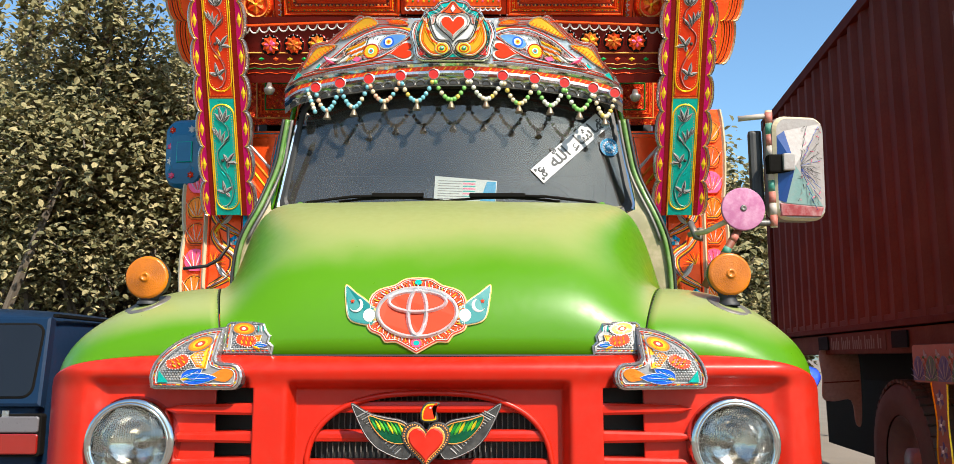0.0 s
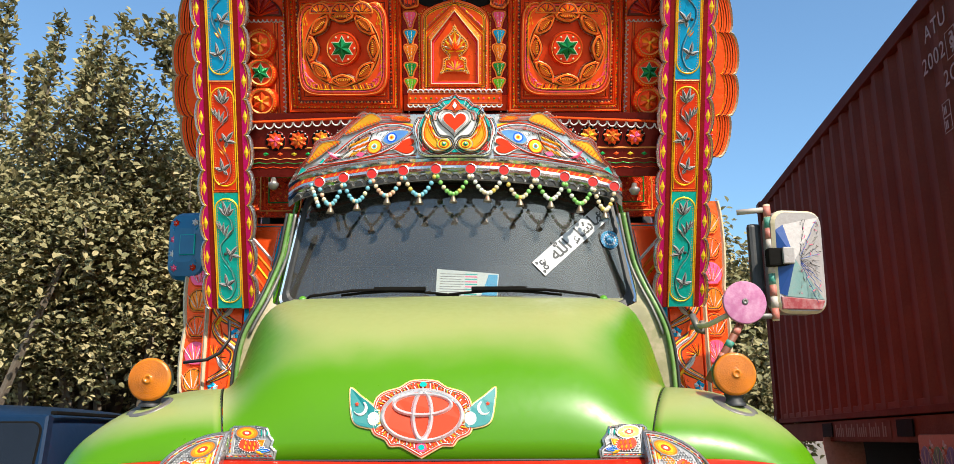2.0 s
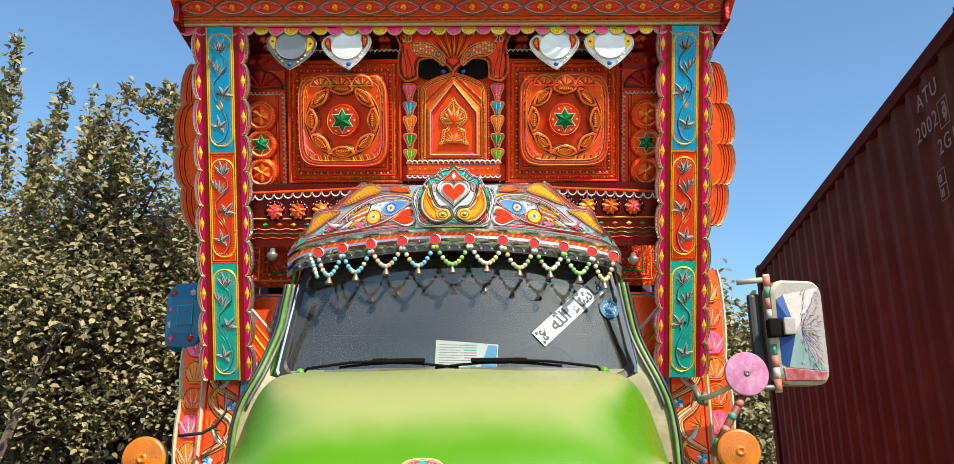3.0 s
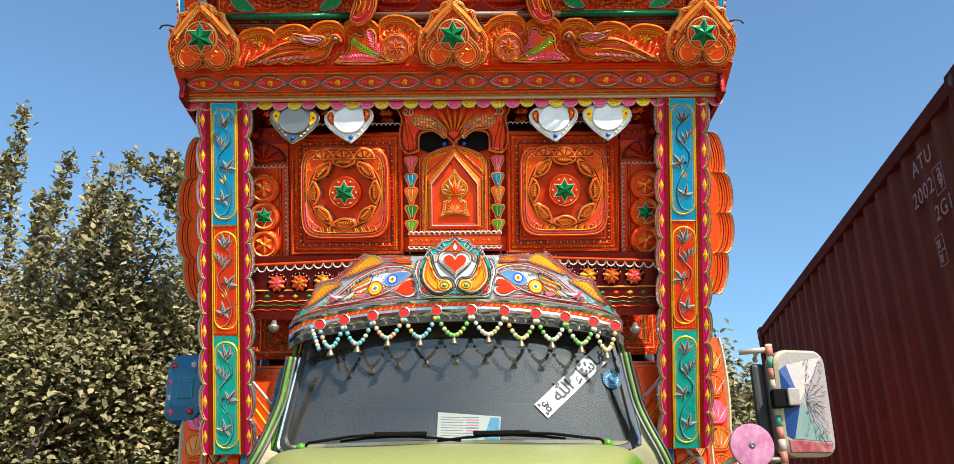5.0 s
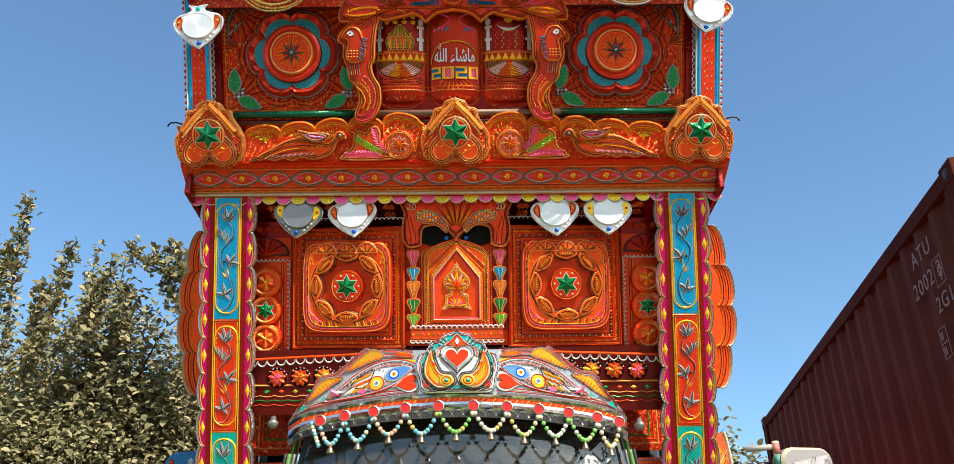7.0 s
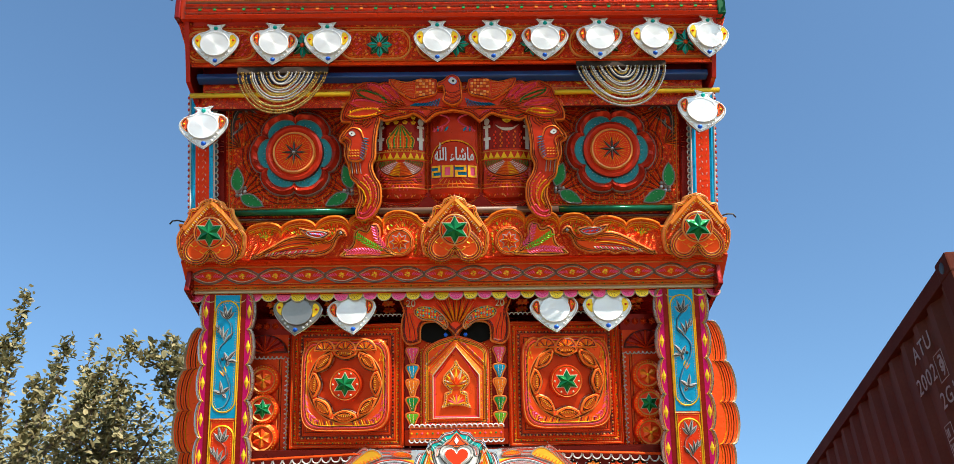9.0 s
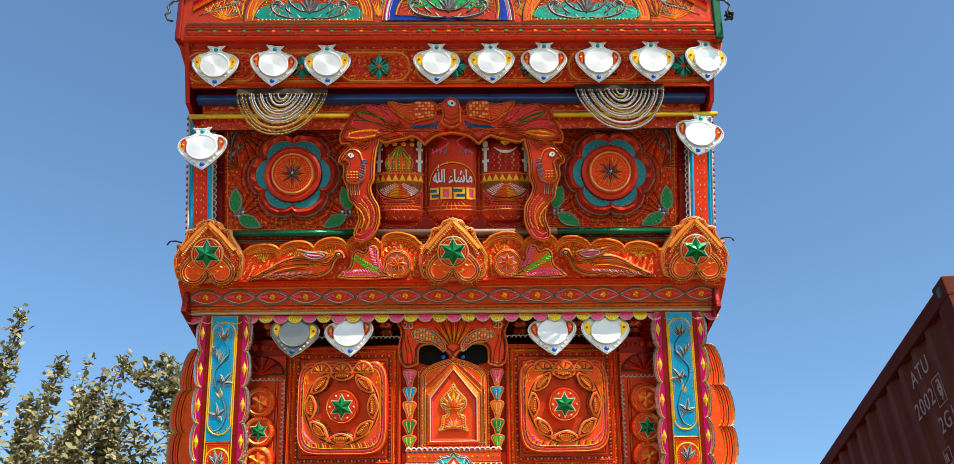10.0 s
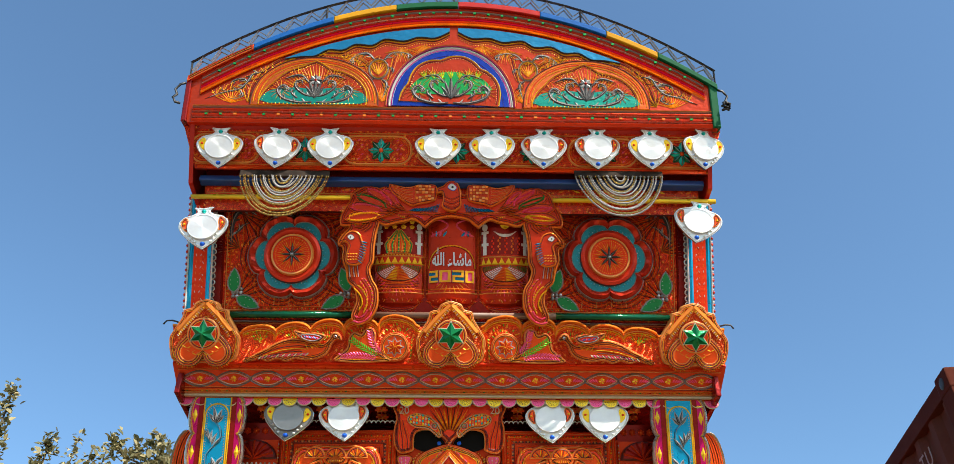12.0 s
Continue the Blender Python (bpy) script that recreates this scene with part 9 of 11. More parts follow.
def lower_column(s):
    d = Draw(board(s * 1.08, 3.96, 1.55, 0.0), s)
    d.plate(box2(-0.12, 0, 0.11, 1.5), -0.05, 0.0, ORANGE, RED)
    d.ridge([(-0.1, 0), (-0.1, 1.4)], 0.02, 0.01, CREAM), d.ridge([(0.095, 0), (0.095, 1.4)], 0.02, 0.012, CREAM)
    d.ridge([(-0.075, 0), (-0.075, 1.4)], 0.01, 0.008, RED), d.ridge([(0.075, 0), (0.075, 1.4)], 0.01, 0.008, RED)
    for k in range(5):
        v, q = 0.06 + 0.25 * k, (1 if k % 2 else -1)
        flame = spline([(q * 0.07, v - 0.08), (-q * 0.03, v - 0.02), (-q * 0.05, v + 0.06), (q * 0.02, v + 0.12), (q * 0.055, v + 0.18), (q * 0.02, v + 0.25)], 6)
        for w, h, mm in ((0.058, 0.004, LINE), (0.05, 0.006, YELLOW), (0.042, 0.008, ORANGE), (0.03, 0.010, WHITE), (0.02, 0.012, PEWTER), (0.006, 0.014, WHITE)):
            d.ridge(flame, w, h, mm, 0.0, False, True)
        for j in range(4):
            a = flame[5 + 6 * j]
            frond_leaf = 90 - q * (55 - 12 * j) * (-1) ** j
            d.leaf(a, frond_leaf, 0.085, 0.026, (WHITE, INKTIN, ORANGE2, YELLOW)[j], 0.006, 0.003, 0.3 * q)
            d.leaf((a[0], a[1] + 0.012), frond_leaf, 0.06, 0.012, (PEWTER, WHITE, RED, ORANGE)[j], 0.008, 0.004, 0.3 * q)
        d.flower((-q * 0.045, v + 0.14), 0.026, 5, [CYAN, WHITE], 0.002, RED, 0.6, 90, 0.006)
        d.fan((q * 0.05, v + 0.03), 0.0, 0.06, 60, 200, 9, [YELLOW, LINE], 0.005, 0.003)
    d.part("lower_column", truck, "orange panel beside the bonnet painted with silver and yellow flames")
    # outer strip of shells
    e = Draw(board(s * 1.225, 4.0, 1.35, 0.0), s)
    H = 1.03 if s < 0 else 1.3
    edge = []
    for i in range(3):
        for j in range(10):
            a = math.pi * j / 10
            edge.append((0.058 + 0.014 * math.sin(a) ** 0.8, H * (i + j / 10) / 3))
    edge.append((0.055, H))
    e.plate([(-0.06, 0)] + edge + [(-0.06, H)], -0.03, 0.0, ORANGE, CREAM)
    e.ridge(edge, 0.022, 0.012, CREAM, -0.002)
    for i in range(8 if s < 0 else 10):
        pc = e.piece("shell")
        v, mm = 0.06 + 0.125 * i, (ORANGE2, PINK, ORANGE)[i % 3]
        sh = [(0.0, v - 0.055)] + [(0.0 + 0.056 * math.cos(radians(a)), v + 0.062 * math.sin(radians(a))) for a in range(-60, 241, 25)]
        pc.plate(sh, 0.0, 0.014, mm, ORANGE, 0.005)
        e.fan((0.0, v - 0.05), 0.015, 0.1, 45, 135, 7, [WHITE, ORANGE2], 0.006, 0.004, 0.0135)
    e.ridge([(-0.052, 0), (-0.052, H)], 0.012, 0.008, CYAN, 0.0)
    e.part("shell_strip", truck, "cream edged side strip of orange and pink shells")
    # slanting painted door edge between the screen and the pillar
    g = Draw(board(s * 0.93, 3.92, 2.06, 0.0), s)
    p = [(-0.035, -0.02), (0.06, -0.02), (0.06, 0.46), (-0.12, 0.46)]
    g.plate(p, -0.03, 0.0, ORANGE, CYAN)
    g.rows(p, 0.012, 1, 0.022, [CYAN], 0.0), g.rows(p, 0.03, 1, 0.006, [SILVER], 0.0)
    for k in range(6):
        g.ridge([(-0.03 - 0.006 * k, 0.03 + 0.05 * k), (0.04, 0.14 + 0.05 * k)], 0.014, 0.006, (ORANGE2, WHITE, ORANGE, YELLOW)[k % 4], 0.0)
    g.part("door_edge", truck, "orange painted door edge with a blue border")
    # dark inside of the cab corner above it
    h = Draw(board(s * 0.86, 3.95, 2.56, 0.15), s)
    h.plate(box2(-0.14, 0.0, 0.22, 0.42), -0.05, 0.0, STAMPRED)
    for k in range(3):
        h.rows(box2(-0.12, 0.02, 0.10, 0.25), 0.012 + 0.02 * k, 1, 0.01, [(GOLD, ORANGE, GREEN)[k]], 0.0)
    for k in range(8):
        h.flower((-0.1 + 0.04 * k, 0.29), 0.018, 6, [(YELLOW, ORANGE2)[k % 2]], 0.0, RED)
    h.part("corner_board", truck, "dark red corner board with a gold border")
    # loading body behind
    block("body_side", s * 1.2 - 0.03, 4.05, 1.2, s * 1.2 + 0.03, 8.5, 3.2, ORANGE, truck, "orange side of the loading body")
    lathe("round_bulb", [(0, -0.026), (0.016, -0.02), (0.024, -0.004), (0.024, 0.004), (0.014, 0.012), (0.01, 0.03), (0, 0.032)], DARKTIN, truck, Matrix.Translation((s * 0.805 - (0.0 if s > 0 else 0.01), 3.63, 2.63 if s < 0 else 2.6)), "small round tin bell", 14)


for side in (-1, 1):
    scallop_wing(side), lower_column(side)
block("body_front", -1.2, 4.1, 2.9, 1.2, 4.16, 4.3, DARKRED, truck, "front board of the loading body")
tube("bonnet_cable", [(-1.24, 3.88, 1.86), (-1.13, 3.86, 1.87), (-1.07, 3.85, 1.9), (-1.03, 3.85, 1.96), (-1.04, 3.86, 2.05)], 0.008, BLACK, truck, "black cable", 6)

CORNERDUST = material("dusty chipped cab paint", (0.3, 0.27, 0.13), 0.6, 0, 0.35, 9, 0.25, 50, 0, 0.6, (0.42, 0.32, 0.24))
DUSTGREEN = material("dusty green enamel", (0.1, 0.24, 0.03), 0.45, 0, 0.25, 10, 0.2, 50, 0.1, 0.4, (0.3, 0.26, 0.18))
for side, way in ((-1, ((-0.752, 2.5), (-0.77, 2.38), (-0.783, 2.303), (-0.823, 2.17), (-0.852, 2.085), (-0.911, 1.954), (-0.933, 1.835), (-0.936, 1.7))), (1, ((0.772, 2.5), (0.79, 2.38), (0.812, 2.267), (0.848, 2.16), (0.891, 2.054), (0.926, 1.95), (0.943, 1.823), (0.947, 1.7)))):
    smooth_way = spline(list(way), 5)
    heights = [lerp(2.3, 1.72, i / 14) for i in range(15)]
    edge_at = lambda z: min(spline(list(way), 12), key=lambda q: abs(q[1] - z))[0]
    rows_ = []
    for z in heights:
        x1, y0 = edge_at(z), 3.672 - 0.06 * smoothstep(2.3, 2.0, z)
        x0 = lerp(side * 0.795, x1 - side * 0.24, smoothstep(2.1, 2.02, z))
        rows_ += [(lerp(x0, x1, k / 5), y0 + 0.012 * (1 - k / 5), z) for k in range(6)]
    build("cab_corner", rows_, [(6 * i + k, 6 * i + k + 1, 6 * i + 7 + k, 6 * i + 6 + k) if side < 0 else (6 * i + k + 1, 6 * i + k, 6 * i + 6 + k, 6 * i + 7 + k) for i in range(14) for k in range(5)], [CORNERDUST], None, truck, None, "dusty beige and green cab corner", True)
    flange = tube("cab_flange", [(x - 0.016 * side, 3.66 - 0.06 * smoothstep(2.3, 2.0, z), z) for x, z in smooth_way], 0.010, DUSTGREEN, truck, "green turned edge of the cab", 8)
    tube("weather_strip", [(x, 3.655 - 0.06 * smoothstep(2.3, 2.0, z), z) for x, z in smooth_way], 0.007, BLACK, flange, "black rubber strip along the cab edge", 8)
    tube("cab_gutter", [(x - 0.036 * side, 3.665 - 0.06 * smoothstep(2.3, 2.0, z), z) for x, z in smooth_way[:26]], 0.007, STEEL, flange, "dull metal strip", 8)
# right mirror on its striped post
post = tube("mirror_post", [(1.315, 3.42, 1.98), (1.315, 3.42, 2.47)], 0.0145, CREAM, truck, "mirror post wrapped in red and green bands", 10)
FADEDRED, FADEDTEAL, CHALK = [material(n, c, 0.6, 0, 0.25, 30, 0.3, 70, 0, 0.4, (0.3, 0.26, 0.22)) for n, c in (("faded red tape", (0.5, 0.12, 0.08)), ("faded teal tape", (0.02, 0.24, 0.17)), ("chalky tape", (0.5, 0.42, 0.36)))]
for k, mm in enumerate((FADEDRED, CHALK, FADEDRED, FADEDTEAL, CHALK, BLACK, CHALK, FADEDRED, FADEDTEAL, FADEDRED)):
    tube("band", [(1.315, 3.42, 1.985 + 0.048 * k), (1.315, 3.42, 2.03 + 0.048 * k)], 0.0158, mm, post, "", 10)
tube("mirror_arm", [(1.20, 3.46, 2.447), (1.325, 3.42, 2.45)], 0.012, CHALK, post, "", 8)
tube("mirror_arm", [(1.19, 3.46, 2.002), (1.325, 3.42, 2.0)], 0.012, STEEL, post, "", 8)


PALETEAL = material("pale teal paint", (0.25, 0.42, 0.4), 0.5, 0, 0.2, 25, 0.3, 70, 0, 0.5, (0.3, 0.28, 0.25))
SCUFFED = material("scuffed pale paint", (0.34, 0.31, 0.29), 0.55, 0, 0.2, 25, 0.3, 70, 0, 0.6, (0.2, 0.16, 0.15))


def mirror_shell(m, w, h, mats, label, deep=0.09):
    """The rounded back of a wing mirror with a painted web of lines."""
    n = 20
    prof = lambda k: rrect(0, 0, w * k, h * k, 0.06 * k, 5)
    d = Draw(m)
    d.ring(prof(1.0), -deep, prof(1.0), -0.03, mats[2])
    d.ring(prof(1.0), -0.03, prof(0.9), -0.005, mats[0])
    d.ring(prof(0.9), -0.005, prof(0.5), 0.012, mats[0])
    d.cap(prof(0.5), 0.012, mats[0])
    d.cap(prof(0.96)[::-1], -deep, CHROME)
    return d


d = Draw(board(1.435, 3.40, 2.225, 0.05) @ pose(0, 0, 0, 0, 10, 0) @ Matrix.Scale(1.08, 4))
outer, mid = rrect(0, 0, 0.105, 0.2, 0.05, 5), rrect(0.002, 0, 0.096, 0.19, 0.045, 5)
d.ring(outer, -0.09, outer, -0.025, SCUFFED), d.ring(outer, -0.025, mid, -0.012, CREAM), d.cap(rrect(0, 0, 0.1, 0.195, 0.05, 5)[::-1], -0.09, CHROME)
d.cap(mid, -0.012, SCUFFED)
MAUVE = material("faded dark red paint", (0.3, 0.045, 0.05), 0.5, 0, 0.25, 14, 0.2, 60, 0, 0.4, (0.4, 0.36, 0.34), 0.2)
A, B, C, D, E = (-0.066, -0.135), (0.088, -0.145), (0.09, 0.175), (-0.066, 0.14), (-0.045, 0.0)
tri = lambda a, b, c, ha, hb, hc, mm: d.add([(*a, ha), (*b, hb), (*c, hc)], [(0, 1, 2)], mm)
d.add([(-0.094, -0.125, -0.012), (*A, -0.006), (*E, 0.03), (*D, -0.006), (-0.094, 0.12, -0.012)], [(0, 1, 2), (0, 2, 4), (2, 3, 4)], RAILBLUE), tri(A, B, E, -0.010, -0.010, 0.03, PALETEAL), tri(B, C, E, -0.010, -0.010, 0.03, SCUFFED), tri(C, D, E, -0.010, -0.010, 0.03, SCUFFED)
d.plate([(-0.085, -0.185), (0.075, -0.185), (0.09, -0.15), (-0.09, -0.137)], -0.02, -0.006, MAUVE, None, 0.003)
lift = lambda u, v: -0.008 + 0.04 * max(0, 1 - max(abs(u + 0.028) / 0.118, abs(v) / 0.175))
for k in range(70):
    u, v = random.uniform(-0.02, 0.085), random.uniform(-0.13, 0.16)
    d.leaf((u, v), random.uniform(0, 360), random.uniform(0.008, 0.018), 0.003, (DARKTIN, DARKTIN, INKTIN, PINK)[k % 4], 0.001, lift(u, v))
for a in (-62, -50, -38, -25, -12, 2, 16, 30, 44, 58, 72):
    r = min(0.1 / max(0.01, math.cos(radians(a))), 0.16 / max(0.01, abs(math.sin(radians(a)))))
    pts = [(-0.028 + r * t * math.cos(radians(a)), r * t * math.sin(radians(a))) for t in (0.1, 0.4, 0.7, 1)]
    for q0, q1 in zip(pts, pts[1:]):
        d.ridge([q0, q1], 0.0016, 0.002, (INKTIN, BLUE, DARKTIN)[int(a) % 3], (lift(*q0) + lift(*q1)) / 2)
d.part("wing_mirror", post, "white and blue painted mirror back")
block("mirror_clamp", 1.29, 3.37, 2.20, 1.38, 3.42, 2.275, BLACKSHADE, post, "", 0.008)
block("mirror_pad", 1.345, 3.355, 2.205, 1.392, 3.385, 2.275, SCUFFED, post, "", 0.006)
block("mirror_cloth", 1.245, 3.46, 2.05, 1.30, 3.50, 2.4, BLACK, post, "black rag behind the mirror", 0.015)
d = mirror_shell(board(-1.31, 3.98, 2.43, 0.05) @ pose(0, 0, 0, 0, -12, 0), 0.1, 0.165, (MIRRORBLUE, MIRRORBLUE, MIRRORBLUE), "")
for k, (u, v) in enumerate(((-0.05, 0.11), (-0.05, -0.11), (0.05, 0.11), (0.05, -0.11), (-0.06, 0.03), (-0.06, -0.04))):
    d.flower((u, v), 0.018, 6, [(RED, PINK, WHITE)[k % 3]], 0.005, WHITE)
d.rows(rrect(0, 0, 0.085, 0.155, 0.06, 5), 0.01, 1, 0.006, [SILVER], -0.008)
for a in (35, 145, 215, 325):
    d.ridge([(0.02 * math.cos(radians(a)), 0.03 * math.sin(radians(a))), (0.08 * math.cos(radians(a)), 0.15 * math.sin(radians(a)))], 0.008, 0.004, CYAN, 0.006)
d.plate(box2(-0.02, -0.05, 0.06, 0.05), 0.01, 0.02, MIRRORBLUE, TEAL, 0.004)
d.part("wing_mirror", truck, "bright blue painted mirror back with flowers")
# pink disc on a striped rod, blue roof lamp on the wing side
ORANGERUSTY = material("rusty red rod", (0.22, 0.06, 0.03), 0.6, 0, 0.4, 25, 0.3, 60)
PINKDISC = material("worn pink plastic", (0.46, 0.15, 0.29), 0.5, 0, 0.2, 14, 0.25, 60, 0, 0.38, (0.52, 0.36, 0.42), 0.2)
disc = lathe("round_disc", [(0, -0.015), (0.085, -0.012), (0.0885, -0.006), (0.0885, 0.004), (0.0865, 0.007), (0.084, 0.0075), (0.02, 0.009), (0, 0.009)], PINKDISC, truck, Matrix.Translation((1.185, 3.40, 2.052)) @ pose(0, 0, 0, 90, 0, 0), "worn pink plastic disc with a bolt", 36)
lathe("bolt", [(0.013, 0.009), (0.013, 0.012), (0.008, 0.016), (0.005, 0.012), (0, 0.012)], STEEL, disc, Matrix.Translation((1.185, 3.40, 2.055)) @ pose(0, 0, 0, 90, 0, 0), "", 12)
rod = tube("disc_rod", [(1.03, 3.45, 1.74), (1.17, 3.42, 1.97)], 0.016, ORANGERUSTY, truck, "striped rod that holds the disc", 8)
for k in range(4):
    tube("band", [(lerp(1.03, 1.17, 0.15 + 0.22 * k), lerp(3.45, 3.42, 0.15 + 0.22 * k), lerp(1.74, 1.97, 0.15 + 0.22 * k)), (lerp(1.03, 1.17, 0.25 + 0.22 * k), lerp(3.45, 3.42, 0.25 + 0.22 * k), lerp(1.74, 1.97, 0.25 + 0.22 * k))], 0.0168, (FADEDTEAL, FADEDRED)[k % 2], rod, "", 8)
tube("disc_bracket", [(1.02, 3.62, 1.98), (1.06, 3.5, 1.975), (1.13, 3.43, 2.01)], 0.012, CREAM, truck, "", 8)
tube("bracket_hook", [(1.02, 3.6, 2.03), (1.035, 3.57, 1.96), (1.05, 3.57, 1.95), (1.055, 3.58, 2.0)], 0.014, STEEL, truck, "", 8)
lathe("side_lamp", [(0.04, -0.01), (0.042, 0.01), (0.036, 0.03), (0.02, 0.05), (0, 0.056)], BLUELENS, truck, Matrix.Translation((1.165, 2.80, 1.385)) @ pose(0, 0, 0, 0, 70, 0), "round blue side lamp", 20)

# ---- things on the truck ----
# bead garland along the visor
def visor_place(x):
    return Vector((x, 3.585 + 0.14 * (x / 1.05) ** 2, 2.682 - 0.14 * (x / 1.05) ** 2))


garland = thing("bead_garland", Matrix.Translation((0, 3.58, 2.68)), "garland of pastel beads with red discs and small bells", "garland")
GX = (-0.607, -0.497, -0.369, -0.229, -0.084, 0.070, 0.218, 0.358, 0.490, 0.618, 0.716)
REDDISC = material("red reflector", (0.5, 0.014, 0.008), 0.4, 0, 0.15, 40, 0.3, 120, 0.0, spec=0.25)
BEADS = [material(n, c, 0.35, 0, 0.15, 60, 0.05, 60, 0.4) for n, c in (("blue bead", (0.16, 0.45, 0.55)), ("cream bead", (0.75, 0.6, 0.38)), ("yellow bead", (0.7, 0.5, 0.08)), ("green bead", (0.2, 0.5, 0.1)), ("white bead", (0.72, 0.7, 0.6)), ("salmon bead", (0.72, 0.4, 0.25)))]
BELL = material("brass bell", (0.5, 0.42, 0.3), 0.3, 0.9, 0.2, 40, 0.1, 60)
turned = [(-math.cos(math.pi * i / 6)) for i in range(7)]


def ball(name, r, mats, parent, m, label=""):
    return lathe(name, [(r * math.sqrt(max(0, 1 - c * c)), r * c) for c in turned], mats, parent, m, label, 10)


bead_mesh, first_disc, first_bell = {}, None, None
for i, x in enumerate(GX):
    p = visor_place(x) + Vector((0, -0.012, 0))
    m = Matrix.Translation(p) @ pose(0, 0, 0, 90, 0, 0)
    if first_disc is None:
        first_disc = lathe("red_disc", [(0.025, -0.006), (0.025, 0.006), (0.0225, 0.007), (0.0215, 0.003), (0, 0.003)], [SILVER, REDDISC], garland, m, "red disc", 20, [0, 0, 0, 1], False)
    else:
        again(first_disc, garland, m)
    if i == len(GX) - 1:
        continue
    q = visor_place(GX[i + 1]) + Vector((0, -0.012, 0))
    half = (q - p) / 2
    drop = 0.095 + 0.006 * math.sin(i * 2.3)
    tone = ((0, 0, 1, 5), (0, 1, 0, 0), (5, 1, 0, 5), (0, 2, 1, 0), (3, 2, 1, 3), (4, 1, 2, 4), (1, 2, 3, 1), (4, 3, 3, 4), (3, 1, 4, 3), (1, 2, 4, 1))[i]
    k = 11
    for j in range(k):
        t = (j + 0.5) / k
        b = tone[(j * 7 + i) % 4 if j % 3 else 0]
        w = p.lerp(q, t) + Vector((0, -0.004, -0.02 - drop * (1 - abs(2 * t - 1) ** 1.9)))
        mm = Matrix.Translation(w)
        if b not in bead_mesh:
            bead_mesh[b] = ball("bead", 0.0105, BEADS[b], garland, mm)
        else:
            again(bead_mesh[b], garland, mm)
    w = p.lerp(q, 0.5) + Vector((0, -0.004, -0.045 - drop))
    mm = Matrix.Translation(w)
    if first_bell is None:
        first_bell = lathe("bell", [(0.003, 0.02), (0.006, 0.016), (0.011, 0.004), (0.018, -0.012), (0.019, -0.014), (0.012, -0.012), (0.0, -0.008)], BELL, garland, mm, "small brass bell", 12)
    else:
        again(first_bell, garland, mm)
# hanging end beads at the left
for j in range(7):
    again(bead_mesh[(0, 1, 4)[j % 3]] if (0, 1, 4)[j % 3] in bead_mesh else bead_mesh[0], garland, Matrix.Translation((-0.645 + 0.006 * j, 3.63, 2.565 - 0.016 * j + 0.06)))

# chain swags at the top
RUSTBAR = material("rusty dark bar", (0.03, 0.02, 0.015), 0.8, 0.0, 0.4, 20, 0.5, 50, 0, 0.4, (0.1, 0.07, 0.05), 0.1)
BRASS = material("brass chain", (0.6, 0.4, 0.12), 0.25, 0.95, 0.2, 40, 0.1, 60)
for cx, z0 in ((-0.765, 4.40), (0.77, 4.42)):
    top = Vector((cx, 2.70, z0))
    ch = thing("chain_swag", Matrix.Translation(top), "hanging swag of silver and gold chains", "chain swag", "chain swags")
    block("swag_bar", cx - 0.205, 2.69, z0 - 0.012, cx + 0.205, 2.705, z0 + 0.026, RUSTBAR, ch, "rusty dark bar", 0.004)
    for k in range(15):
        w = 0.2 - 0.0128 * k
        dr = 0.235 - 0.0145 * k + 0.004 * math.sin(k * 2.7)
        d = Draw(Matrix.Translation((cx + 0.004 * math.sin(k * 1.9), 2.695 - 0.002 * (k % 3), z0 - 0.01)) @ pose(0, 0, 0, 90, 0, 0))
        n = max(14, 70 - 4 * k)
        strand = [(w * q, -dr * (0.55 * (1 - abs(q) ** 2.4) + 0.45 * math.sqrt(max(0, 1 - q * q)))) for q in [2 * i / n - 1 for i in range(n + 1)]]
        mm = BRASS if (k % 3 == 1 or (k < 4 and cx < 0)) else PEWTER
        d.ridge(strand, 0.005, 0.004, mm, 0.0)
        for c in strand:
            d.bead(c, 0.0052, mm, 0.0, 5, 0.006)
        d.part("chain", ch, "gold chain" if (k < 4 and cx < 0) else "")

# paper on the dashboard and stickers on the glass
PAPER = material("printed paper", (0.72, 0.78, 0.74), 0.8, 0, 0.06, 30, 0.05, 60)
paper = thing("paper_sheet", Matrix.Translation((0.055, 3.65, 2.1)), "printed white and green paper behind the windscreen", "paper")
pm = board(0.055, 3.655, 2.115, -0.22) @ pose(0, 0, 0, 0, 0, -2)
d = Draw(pm)
d.plate([(-0.14, 0), (0.13, 0.005), (0.135, 0.12), (-0.14, 0.135)], -0.002, 0.0, PAPER)
d.plate([(0.06, 0.015), (0.128, 0.015), (0.13, 0.115), (0.09, 0.115)], 0.0, 0.001, CYAN)
for k in range(9):
    d.plate(box2(-0.125, 0.015 + 0.012 * k, -0.03 + 0.012 * (k % 3), 0.018 + 0.012 * k), 0.0, 0.001, DARKTIN)
    d.plate(box2(-0.015, 0.015 + 0.012 * k, 0.04, 0.02 + 0.012 * k), 0.0, 0.001, (TEAL, PINK)[k % 2])
d.part("sheet", paper)
STICKER = material("greyed white vinyl", (0.5, 0.5, 0.5), 0.5, 0, 0.1, 12, 0.1, 60)
